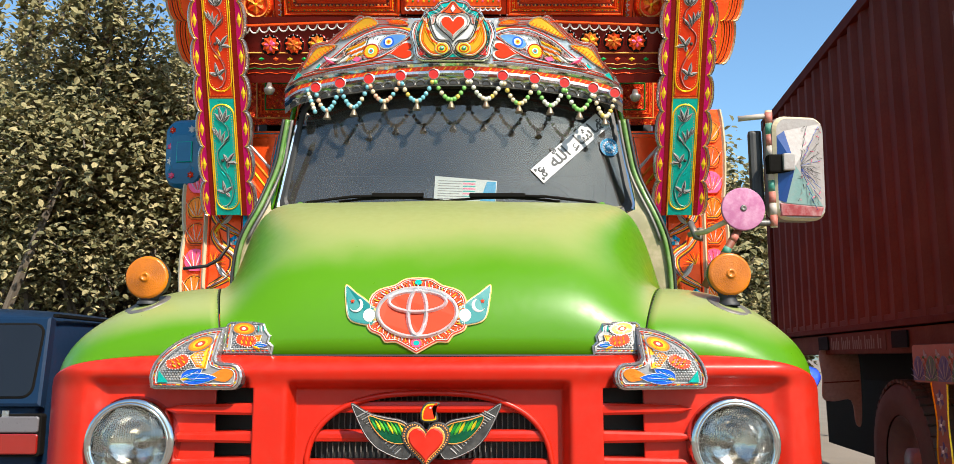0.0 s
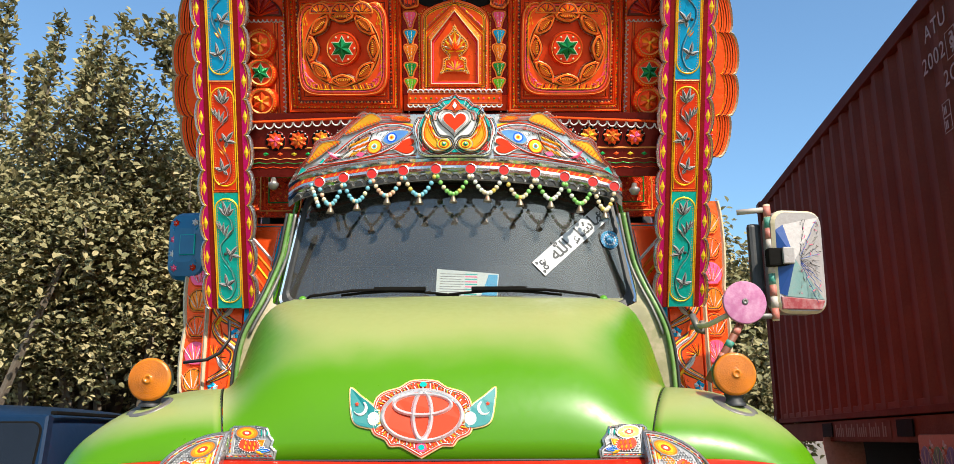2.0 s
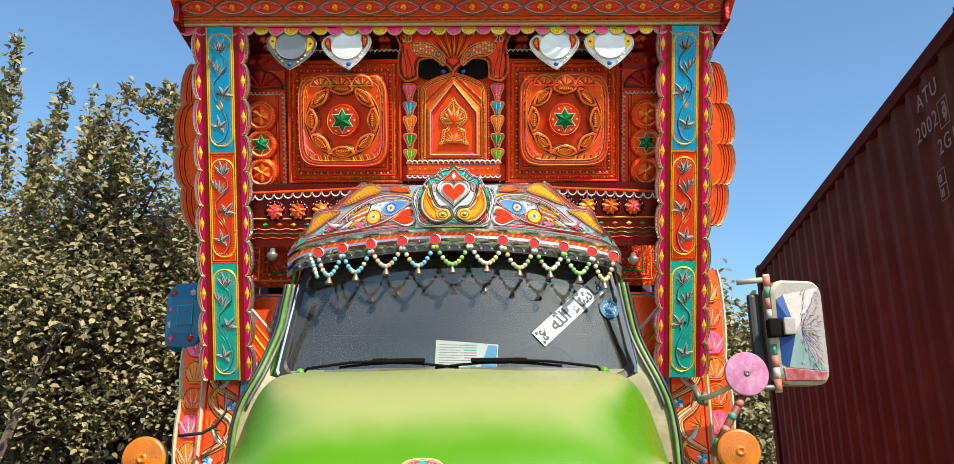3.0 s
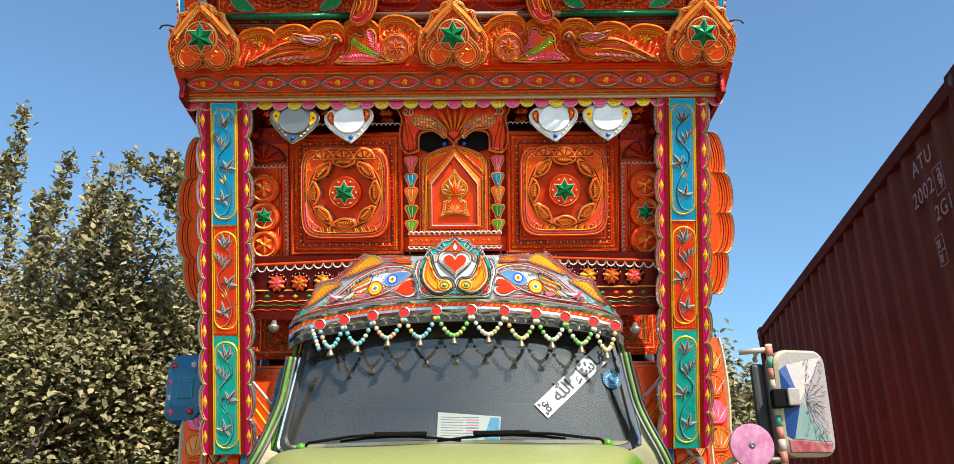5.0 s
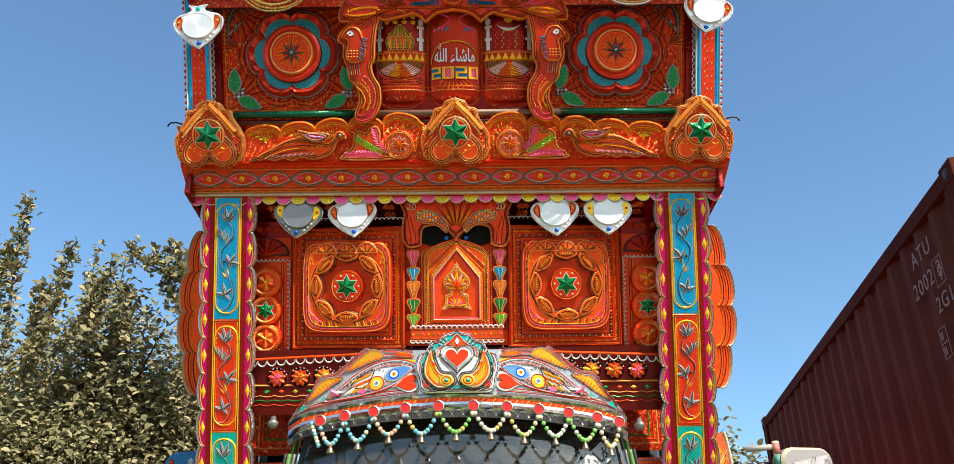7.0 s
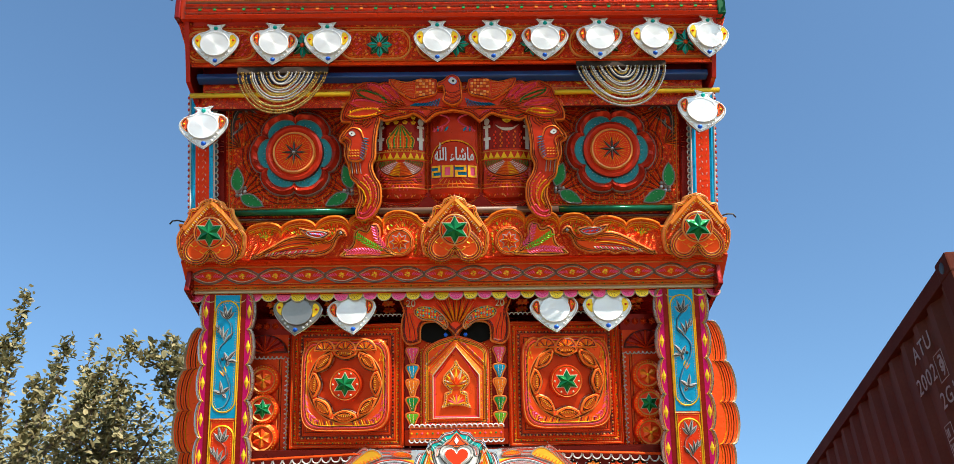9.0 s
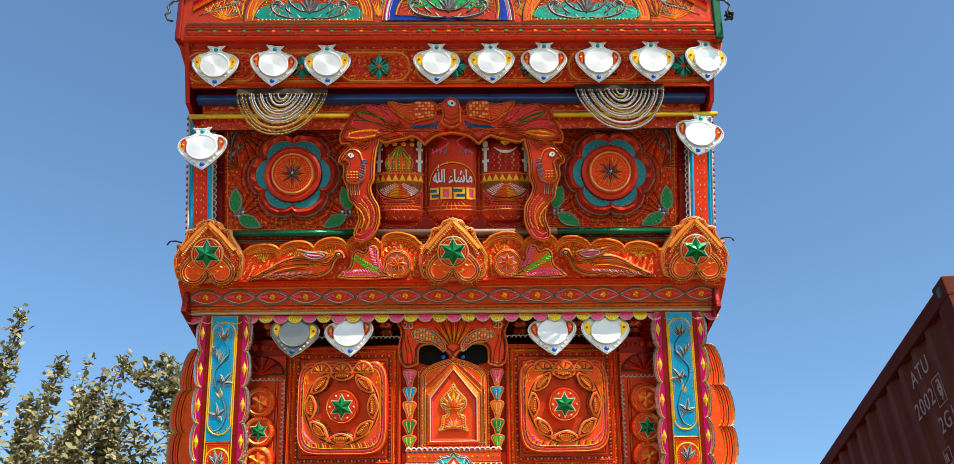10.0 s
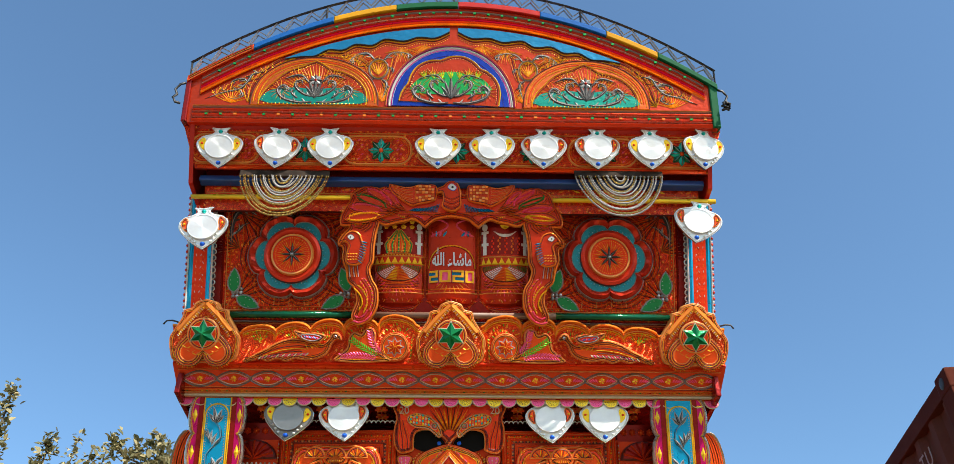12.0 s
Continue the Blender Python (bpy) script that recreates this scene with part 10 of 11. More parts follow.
def on_glass(x0, z0, turn):
    """Lays flat work on the windscreen, turned by that angle."""
    ca, sa = math.cos(radians(turn)), math.sin(radians(turn))

    def fn(u, v, h):
        x, z = x0 + u * ca - v * sa, z0 + u * sa + v * ca
        k = (z - 2.09) / 0.6
        w = (x - 0.012) / lerp(0.782, 0.705, k)
        k = (z + 0.06 * k * w ** 4 - 2.09) / 0.6
        return (x, lerp(3.625, 3.715, k) + 0.10 * w * w - 0.005 - h, z)
    return fn


d = Draw(Matrix.Identity(4), 1, on_glass(0.52, 2.385, 43))
edge = [(lerp(-0.205, 0.215, k / 12), -0.042) for k in range(13)] + [(lerp(0.215, -0.205, k / 12), 0.042) for k in range(13)]
d.add([(*q, 0.003) for q in edge] + [(*q, 0.0) for q in edge], [(k, k + 1, 24 - k, 25 - k) for k in range(12)] + [((k + 1) % 26, k, 26 + k, 26 + (k + 1) % 26) for k in range(26)], STICKER)
INK = material("dull black print", (0.05, 0.05, 0.05), 0.6, 0, 0.3, 40, 0.1, 60)
for k, (u, v, r, tr, an) in enumerate(((-0.17, 0.015, 0.016, 1.1, 0), (-0.17, -0.016, 0.014, 1.1, 90), (0.197, 0.012, 0.013, 1.1, 10), (0.195, -0.02, 0.012, 1.0, 80))):
    d.scroll((u, v), r, tr, an, INK, 0.008, 0.002, 0.003, 1 if k % 2 else -1)
gv, gf = glyphs(PRAISE, 0.083, 1.0, 1.0, 0.0014)
d.add([(0.04 + x, y - 0.026, 0.0045) for x, y in gv], gf, INK)
for u, v, k in ((-0.19, 0.026, 0.008), (-0.19, -0.026, 0.008), (-0.165, 0.0, 0.010)):
    d.plate([(u - y + v * 0, v + x) for x, y in heart(0, 0, k, k)], 0.003, 0.0045, INK)
d.part("script_sticker", truck, "white sticker with black flowing script on the windscreen")
d = Draw(Matrix.Identity(4), 1, on_glass(0.705, 2.40, 0))
d.plate(ellipse(0, 0, 0.044, 0.044, 24), 0.0, 0.003, MIRRORBLUE)
for r, mm in ((0.038, CYAN), (0.026, WHITE), (0.014, CYAN)):
    d.beads(ellipse(0, 0, r, r, 18), 0.012, 0.0045, [mm], 0.003, True)
d.part("round_sticker", truck, "round blue patterned sticker on the windscreen")
# wheels and chassis below the nose
block("bumper", -1.1, 2.36, 0.62, 1.1, 2.42, 0.86, REDPAINT, truck, "red steel bumper", 0.02)
for side in (-1, 1):
    m = Matrix.Translation((side * 0.9, 3.0, 0.77)) @ pose(0, 0, 0, 0, 90, 0)
    wh = lathe("wheel", [(0.28, -0.12), (0.46, -0.13), (0.52, -0.09), (0.52, 0.09), (0.46, 0.13), (0.28, 0.12)], BLACK, truck, m, "front wheel with a black tyre", 32)
    lathe("rim", [(0.28, 0.1), (0.2, 0.02), (0.08, 0.02), (0.08, 0.1), (0, 0.1)], STEEL, wh, m, "", 20)
    m = Matrix.Translation((side * 0.9, 7.2, 0.77)) @ pose(0, 0, 0, 0, 90, 0)
    wh = lathe("wheel", [(0.28, -0.12), (0.46, -0.13), (0.52, -0.09), (0.52, 0.09), (0.46, 0.13), (0.28, 0.12)], BLACK, truck, m, "rear wheel with a black tyre", 24)
    block("chassis_rail", side * 0.4 - 0.05, 2.6, 0.9, side * 0.4 + 0.05, 8.4, 1.1, STEEL, truck)
block("body_floor", -1.2, 4.1, 1.15, 1.2, 8.5, 1.25, WOODEN, truck, "plank floor of the loading body")
DATUM[0] = 0.0

# ---- shipping container on its lorry ----
CONT = material("dark red container paint", (0.13, 0.046, 0.031), 0.75, 0, 0.25, 2.2, 0.2, 50, 0, 0.3, (0.15, 0.06, 0.035), 0.06)
CONTRAIL = material("dark red rail paint", (0.1, 0.022, 0.013), 0.8, 0, 0.3, 4, 0.3, 50, 0, 0.4, (0.09, 0.04, 0.025), 0.05)
FADED = material("faded white stencil paint", (0.34, 0.28, 0.26), 0.7, 0, 0.3, 25, 0.1, 60, 0, 0.4, (0.2, 0.06, 0.05))
ORANGERUST = material("rusty orange steel", (0.1, 0.036, 0.02), 0.8, 0, 0.3, 6, 0.4, 50, 0, 0.5, (0.1, 0.05, 0.03), 0.08)
TYRE = material("worn tyre rubber", (0.1, 0.088, 0.076), 0.9, 0, 0.3, 8, 0.5, 60, 0, 0.4, (0.09, 0.075, 0.06), 0.1)
CYAW = -6.74
CM = Matrix.Translation((2.45, 3.476, 1.397)) @ pose(0, 0, 0, 0, 0, CYAW) @ Matrix.Scale(0.853, 4)      # near lower corner; local y along the container, x into it
box = thing("shipping_container", CM, "dark red corrugated steel shipping container on a lorry", "container")
LEN, HGT, WID = 5.95, 2.6, 2.44
# corrugated long side as one pressed sheet
prof, y = [], 0.16
while y < LEN - 0.2:
    prof += [(0.0, y), (0.0, y + 0.07), (0.036, y + 0.138), (0.036, y + 0.208)]
    y += 0.276
vs = [(x + 0.02, yy, z) for z in (0.05, HGT - 0.1) for x, yy in prof]
k = len(prof)
build("corrugated_side", vs, [(i + 1, i, k + i, k + i + 1) for i in range(k - 1)], [CONT], None, box, CM, "dark red corrugated side")
block("bottom_rail", 0, 0, 0, 0.06, LEN, 0.05, CONTRAIL, box, m=CM), block("top_rail", 0, 0, HGT - 0.1, 0.06, LEN, HGT, CONTRAIL, box, m=CM)
for yy in (0.0, LEN - 0.16):
    block("corner_post", -0.006, yy, 0, 0.16, yy + 0.16, HGT, CONTRAIL, box, m=CM)
    for z in (-0.01, HGT - 0.11):
        block("corner_casting", -0.012, yy - 0.006, z, 0.17, yy + 0.166, z + 0.125, CONTRAIL, box, bev=0.012, m=CM)
        lathe("casting_hole", [(0.035, 0), (0.03, 0.003), (0.0, 0.001)], BLACK, box, CM @ Matrix.Translation((-0.013, yy + 0.08, z + 0.06)) @ pose(0, 0, 0, 0, -90, 0), "", 14)
block("container_end", 0.1, 0.02, 0.1, WID, 0.06, HGT - 0.05, CONT, box, m=CM), block("container_end", 0.1, LEN - 0.06, 0.1, WID, LEN - 0.02, HGT - 0.05, CONT, box, m=CM)
block("container_roof", 0.03, 0.02, HGT - 0.06, WID, LEN, HGT - 0.02, CONT, box, m=CM)
block("container_floor", 0.03, 0.02, 0.0, WID, LEN, 0.1, CONT, box, m=CM), block("far_side", WID - 0.04, 0, 0, WID, LEN, HGT, CONT, box, m=CM)


def stencil(body, yy, z, size, gap=0.0):
    tx = new("stencil_mark", bpy.data.curves.new("stencil_mark", "FONT"))
    tx.data.body, tx.data.size, tx.data.extrude = body, size, 0.001
    tx.data.materials.append(FADED)
    tx.data.space_character = 1.15
    return hang(tagged(tx, "faded white stencilled letters"), box, CM @ Matrix.Translation((0.012, yy, z)) @ Matrix(((0, 0, -1, 0), (-1, 0, 0, 0), (0, 1, 0, 0), (0, 0, 0, 1))))


stencil("ATU", 0.89, 2.29, 0.15), stencil("2002 3", 0.97, 2.10, 0.15), stencil("9", 0.57, 2.07, 0.15), stencil("2G1", 0.70, 1.91, 0.14)
d = Draw(CM @ Matrix.Translation((0.012, 0.76, 1.64)) @ Matrix(((0, 0, -1, 0), (-1, 0, 0, 0), (0, 1, 0, 0), (0, 0, 0, 1))) @ Matrix.Scale(0.72, 4))
d.ridge(box2(-0.02, 0.0, 0.12, 0.26), 0.014, 0.002, FADED, 0, True), d.ridge([(-0.02, 0.13), (0.12, 0.13)], 0.012, 0.002, FADED)
for k in range(4):
    d.plate(box2(0.0 + 0.03 * (k % 2), 0.03 + 0.13 * (k // 2), 0.02 + 0.03 * (k % 2), 0.1 + 0.13 * (k // 2)), 0, 0.001, FADED)
d.part("stencil_frame", box, "faded white stencilled frame")
d = Draw(CM @ Matrix.Translation((0.0, 0.57, 2.12)) @ Matrix(((0, 0, -1, 0), (-1, 0, 0, 0), (0, 1, 0, 0), (0, 0, 0, 1))))
d.ridge(box2(-0.02, -0.08, 0.11, 0.09), 0.01, 0.002, FADED, 0, True)
d.part("stencil_frame", box, "faded white stencilled frame")
# the lorry below
lorry = thing("container_lorry", CM @ Matrix.Translation((0.1, 3, -1.637)), "old lorry under a container with a painted mudguard", "lorry")
LM = CM
block("deck_beam", 0.02, -0.2, -0.19, 0.12, 3.6, -0.012, ORANGERUST, lorry, "rusty orange deck beam", 0.008, LM)
block("deck_beam", 0.05, 3.6, -0.19, 0.12, 6.1, -0.012, ORANGERUST, lorry, "rusty orange deck beam", 0.008, LM)
# deck and chassis in near-black: the deep shade is put into their colour
block("deck", 0.1, -0.2, -0.14, 2.3, 6.1, -0.02, BLACKSHADE, lorry, "", 0.008, LM)
block("chassis", 0.75, -0.3, -0.45, 0.95, 6.2, -0.15, BLACKSHADE, lorry, "", 0.01, LM), block("chassis", 1.5, -0.3, -0.45, 1.7, 6.2, -0.15, BLACKSHADE, lorry, "", 0.01, LM)
# added backing blocks: they stop light and paint the dark under the deck
block("backing_box", 0.9, -0.2, -1.25, 1.15, 1.7, -0.2, BLACKSHADE, lorry, "black backing box added for shade under the deck", 0.02, LM)
block("backing_block", 1.3, 3.1, -1.2, 2.3, 6.0, -0.2, BLACKSHADE, lorry, "black backing block added for shade under the deck", 0.02, LM)
SIGN = material("scratched rail lettering", (0.14, 0.085, 0.055), 0.7, 0, 0.4, 30, 0.2, 60)
d = Draw(LM @ Matrix.Translation((0.016, 3.7, -0.16)) @ Matrix(((0, 0, -1, 0), (-1, 0, 0, 0), (0, 1, 0, 0), (0, 0, 0, 1))))
d.plate(box2(-0.02, -0.005, 1.4, 0.13), 0, 0.003, ORANGERUST)
for k in range(26):
    if k % 6 != 5:
        d.plate(box2(0.03 + 0.05 * k, 0.01, 0.055 + 0.05 * k, 0.085 + 0.03 * (k % 3 == 0)), 0.003, 0.005, SIGN)
d.part("lettered_rail", lorry, "deck rail with worn unreadable lettering")
for yy in (1.85, 3.75):
    block("rail_gap", 0.0, yy, -0.15, 0.012, yy + 0.3, -0.03, BLACKSHADE, lorry, "", 0.003, LM)
# wheel with tread blocks
wm = LM @ Matrix.Translation((0.34, 2.5, -1.01)) @ pose(0, 0, 0, 0, 90, 0) @ Matrix.Scale(1.2, 4)
wheel = lathe("wheel", [(0.3, -0.16), (0.38, -0.19), (0.47, -0.18), (0.505, -0.14), (0.51, 0.0), (0.505, 0.14), (0.47, 0.18), (0.3, 0.16)], TYRE, lorry, wm, "large worn lorry tyre", 48)
lathe("rim", [(0.3, -0.15), (0.27, -0.13), (0.22, -0.05), (0.1, -0.04), (0.1, -0.12), (0.0, -0.13)], STEEL, wheel, wm, "", 28)
d = Draw(wm)
for i in range(46):
    for j, w in enumerate((-0.13, -0.045, 0.045, 0.13)):
        a = 2 * math.pi * (i + 0.5 * (j % 2)) / 46
        c, s_ = math.cos(a), math.sin(a)
        da = 0.05
        q = []
        for rr in (0.5, 0.522):
            for dw in (-0.034, 0.034):
                for sg in (-1, 1):
                    q.append((rr * math.cos(a + sg * da), rr * math.sin(a + sg * da), w + dw))
        d.add(q, [(4, 5, 7, 6), (0, 1, 5, 4), (2, 6, 7, 3), (0, 4, 6, 2), (1, 3, 7, 5)], TYRE)
d.part("tread", wheel)
again(wheel, lorry, LM @ Matrix.Translation((2.1, 2.5, -1.01)) @ pose(0, 0, 0, 0, 90, 0) @ Matrix.Scale(1.2, 4))
# painted mudguard and flap in front of the wheel
MUDPAINT = [material(n, c, 0.6, 0, 0.3, 12, 0.3, 60, 0, 0.4, (0.12, 0.08, 0.05)) for n, c in (("dull orange enamel", (0.3, 0.07, 0.02)), ("dull violet enamel", (0.07, 0.07, 0.2)), ("dull green enamel", (0.04, 0.16, 0.05)), ("chalky enamel", (0.35, 0.33, 0.3)))]
mg = Draw(LM @ Matrix.Translation((-0.02, 1.62, -0.35)) @ Matrix(((0, 0, -1, 0), (-1, 0, 0, 0), (0, 1, 0, 0), (0, 0, 0, 1))))
mg.plate(rrect(0.45, 0.09, 0.55, 0.125, 0.03, 4), -0.03, 0.0, MUDPAINT[0], ORANGERUST, 0.004)
for k in range(6):
    c = (0.0 + 0.2 * k, -0.02)
    mg.plate([(c[0] + 0.095 * math.cos(radians(a)), c[1] + 0.16 * math.sin(radians(a))) for a in range(0, 181, 15)], 0.0, 0.003, (MUDPAINT[1], MUDPAINT[2])[k % 2], MUDPAINT[3])
    mg.fan(c, 0.02, 0.14, 10, 170, 9, [MUDPAINT[3], MUDPAINT[1]], 0.007, 0.003, 0.003)
    mg.flower((c[0] + 0.1, 0.13), 0.05, 5, [MUDPAINT[3], MUDPAINT[0]], 0.0, MUDPAINT[2], 0.4, 90)
mg.part("mudguard", lorry, "orange mudguard painted with blue and green fans")
fl = Draw(LM @ Matrix.Translation((-0.02, 1.42, -1.22)) @ Matrix(((0, 0, -1, 0), (-1, 0, 0, 0), (0, 1, 0, 0), (0, 0, 0, 1))))
e = [(0.0, 0.0), (0.03, 0.2), (0.0, 0.4), (0.03, 0.6), (-0.02, 0.84)]
p = spline(e, 5) + [(0.2 - x * 0.5, y) for x, y in spline(e, 5)[::-1]]
fl.plate(p, -0.01, 0.0, MUDPAINT[0], YELLOW)
fl.ridge(spline(e, 5), 0.02, 0.006, YELLOW)
for k in range(5):
    fl.flower((0.1, 0.1 + 0.16 * k), 0.06, 6, [MUDPAINT[1], MUDPAINT[3]], 0.0, WHITE, 0.5, 90)
fl.part("mud_flap", lorry, "orange flap with blue flowers")
flap = Draw(LM @ board(-0.04, 4.0, -0.85))
flap.plate(spline([(0.04, 0.26), (0.14, 0.23), (0.29, 0.24), (0.32, 0.03), (0.37, 0.04), (0.385, 0.4), (0.375, 0.66), (0.33, 0.7), (0.2, 0.67), (0.16, 0.7), (0.03, 0.69), (0.045, 0.45)], 4, True), -0.01, 0.01, material("dirty brown rubber flap", (0.36, 0.31, 0.25), 0.9, 0, 0.3, 5, 0.4, 40, 0, 0.4, (0.1, 0.07, 0.05), 0.05), None, 0.004)
flap.ridge([(0.05, 0.4), (0.37, 0.42)], 0.012, 0.006, ORANGERUST, 0.01)
flap.part("rear_flap", lorry, "dirty brown flap hanging under the deck")
# added black boards stand for deep shade and hide bright ground behind
block("backing_board", 1.2, 2.95, -1.38, 1.28, 8.3, -0.2, BLACKSHADE, lorry, "black backing boards added for shade below the deck", 0.01, LM)
block("backing_board", 1.2, 1.2, -1.38, 1.28, 3.0, -0.2, BLACKSHADE, lorry, "black backing boards added for shade below the deck", 0.01, LM)

# ---- small hatchback beside the truck ----
CARPAINT = material("dark blue car paint", (0.006, 0.023, 0.058), 0.35, 0.0, 0.1, 3, 0.05, 40, 0.0, 0.06, (0.03, 0.03, 0.03), 0.14)
car = thing("car", Matrix.Translation((-2.05, 4.4, 0)), "dark blue small hatchback seen from behind", "car")
CX, CYB, CH = -2.24, 3.34, 0.675      # middle line, tail, half width


def car_body():
    """Lower body and glasshouse as one rounded shell, lofted from tail to nose."""
    rings = []
    for y, half, belt, roof, top in ((0.0, 0.63, 0.98, 0.99, 0.58), (0.02, 0.665, 1.0, 1.03, 0.6), (0.09, CH, 1.0, 1.34, 0.6), (0.15, CH, 1.0, 1.40, 0.6), (0.5, CH, 0.99, 1.42, 0.6), (1.6, CH, 0.97, 1.41, 0.59), (2.0, CH, 0.96, 1.33, 0.55), (2.5, CH, 0.94, 0.97, 0.52), (3.1, 0.65, 0.88, 0.9, 0.5), (3.25, 0.6, 0.7, 0.74, 0.45)):
        sec = [(half * 0.97, 0.32), (half, 0.45), (half, 0.75), (half * 0.985, belt), (lerp(half, top, 0.5), lerp(belt, roof, 0.5)), (top, roof - 0.06 * (roof > belt + 0.1)), (top - 0.06, roof - 0.008), (top * 0.5, roof + 0.008), (0, roof + 0.012)]
        rings.append([(CX + x, CYB + y, z) for x, z in sec] + [(CX - x, CYB + y, z) for x, z in sec[-2::-1]])
    n = len(rings[0])
    vs = [v for r in rings for v in r]
    fs = [(i * n + j, i * n + j + 1, (i + 1) * n + j + 1, (i + 1) * n + j) for i in range(len(rings) - 1) for j in range(n - 1)] + [tuple(range(n))[::-1], tuple(range((len(rings) - 1) * n, len(rings) * n))]
    ob = build("car_body", vs, fs, [CARPAINT], None, car, None, "dark blue bodywork", True)
    soft = ob.modifiers.new("soft", "SUBSURF")
    soft.levels = soft.render_levels = 2


car_body()
hw = Draw(board(CX, CYB - 0.012, 1.02, -0.24))
frame_line = [(-0.668, 0.0), (0.668, 0.0), (0.645, 0.355), (-0.645, 0.355)]
hw.plate(frame_line, -0.04, 0.008, CARPAINT, None, 0.01)
hatch = hw.part("hatch_frame", car, "blue frame of the rear hatch")
hw = Draw(board(CX, CYB - 0.012, 1.02, -0.24))
hw.plate(rrect(0, 0.178, 0.635, 0.15, 0.045, 5), 0.008, 0.012, BLACKSHADE, None, 0.004)
hw.part("window_seal", hatch, "black rubber seal")
hw = Draw(board(CX, CYB - 0.012, 1.02, -0.24))
hw.plate(rrect(0, 0.178, 0.627, 0.142, 0.04, 5), 0.012, 0.014, CARGLASS)
hw.part("rear_window", hatch, "dark tinted rear window")
GREYLENS = material("grey lamp plastic", (0.14, 0.13, 0.14), 0.3, 0, 0.1)
for s in (-1, 1):
    tm = board(CX + s * 0.598, CYB - 0.015, 0.835, 0)
    tl = Draw(tm)
    tl.plate(rrect(0, 0.077, 0.084, 0.08, 0.012, 4), -0.03, 0.008, BLACKSHADE, None, 0.003)
    tail = tl.part("tail_light", car, "red and clear tail lamp")
    for name, v, hv, mm in (("red_lens", 0.045, 0.038, REDLENS), ("clear_lens", 0.118, 0.03, GREYLENS)):
        tl = Draw(tm)
        tl.plate(rrect(0, v, 0.076, hv, 0.01, 4), 0.006, 0.016, mm, None, 0.004)
        tl.part(name, tail)
    for y0, y1 in ((0.42, 0.95), (1.02, 1.75)):
        g = Draw(Matrix.Translation((CX + s * (CH - 0.028), CYB, 1.03)) @ Matrix(((0, -0.35 * s, s, 0), (s, 0, 0, 0), (0, 1, 0.3, 0), (0, 0, 0, 1))))
        q = [(s * y0, 0.0), (s * y1, 0.0), (s * (y1 - 0.05), 0.27), (s * (y0 + 0.08), 0.27)]
        g.plate(q, -0.01, 0.006, BLACK)
        g.plate(inset(q, 0.02), 0.006, 0.009, CARGLASS)
        g.part("side_window", car, "dark side window")
    for yy in (0.5, 2.6):
        lathe("wheel", [(0.14, -0.07), (0.24, -0.08), (0.26, -0.05), (0.26, 0.05), (0.24, 0.08), (0.14, 0.07), (0, 0.06)], TYRE, car, Matrix.Translation((CX + s * 0.6, CYB + yy, 0.26)) @ pose(0, 0, 0, 0, 90, 0), "", 24)
block("rear_bumper", CX - 0.67, CYB - 0.1, 0.42, CX + 0.67, CYB + 0.08, 0.66, BLACK, car, "black bumper", 0.03)
block("gutter", CX + 0.585, CYB + 0.2, 1.37, CX + 0.61, CYB + 1.9, 1.385, BLACKSHADE, car, "", 0.004)
cl = Draw(board(CX, CYB - 0.022, 0.975, 0))
for k in range(6):
    cl.plate(box2(0.36 + 0.034 * k, 0.0, 0.386 + 0.034 * k, 0.03), 0.0, 0.004, SILVER)
cl.plate(box2(0.5, -0.035, 0.56, -0.015), 0.0, 0.004, SILVER)
cl.part("name_bar", car, "small worn silver badge bars")

# ---- dusty bushes and trees ----
def leaf_material(name, c0, c1):
    m = bpy.data.materials.new(name)
    m.use_nodes = True
    n, l = m.node_tree.nodes, m.node_tree.links
    b = n["Principled BSDF"]
    geo, ramp, mix = n.new("ShaderNodeNewGeometry"), n.new("ShaderNodeValToRGB"), n.new("ShaderNodeMixShader")
    l.new(geo.outputs["Random Per Island"], ramp.inputs["Fac"])
    ramp.color_ramp.elements[0].color, ramp.color_ramp.elements[1].color = (*c0, 1), (*c1, 1)
    e = ramp.color_ramp.elements.new(0.8)
    e.color = (*[lerp(a, b2, 0.6) for a, b2 in zip(c0, c1)], 1)
    l.new(ramp.outputs["Color"], b.inputs["Base Color"])
    b.inputs["Roughness"].default_value = 0.7
    tr = n.new("ShaderNodeBsdfTranslucent")
    l.new(ramp.outputs["Color"], tr.inputs["Color"])
    mix.inputs["Fac"].default_value = 0.25
    l.new(b.outputs[0], mix.inputs[1]), l.new(tr.outputs[0], mix.inputs[2]), l.new(mix.outputs[0], n["Material Output"].inputs["Surface"])
    return m


LEAF = leaf_material("dusty leaves", (0.1, 0.1, 0.034), (0.43, 0.36, 0.18))
BARK = material("grey brown bark", (0.14, 0.11, 0.08), 0.9, 0, 0.3, 12, 0.8, 50)


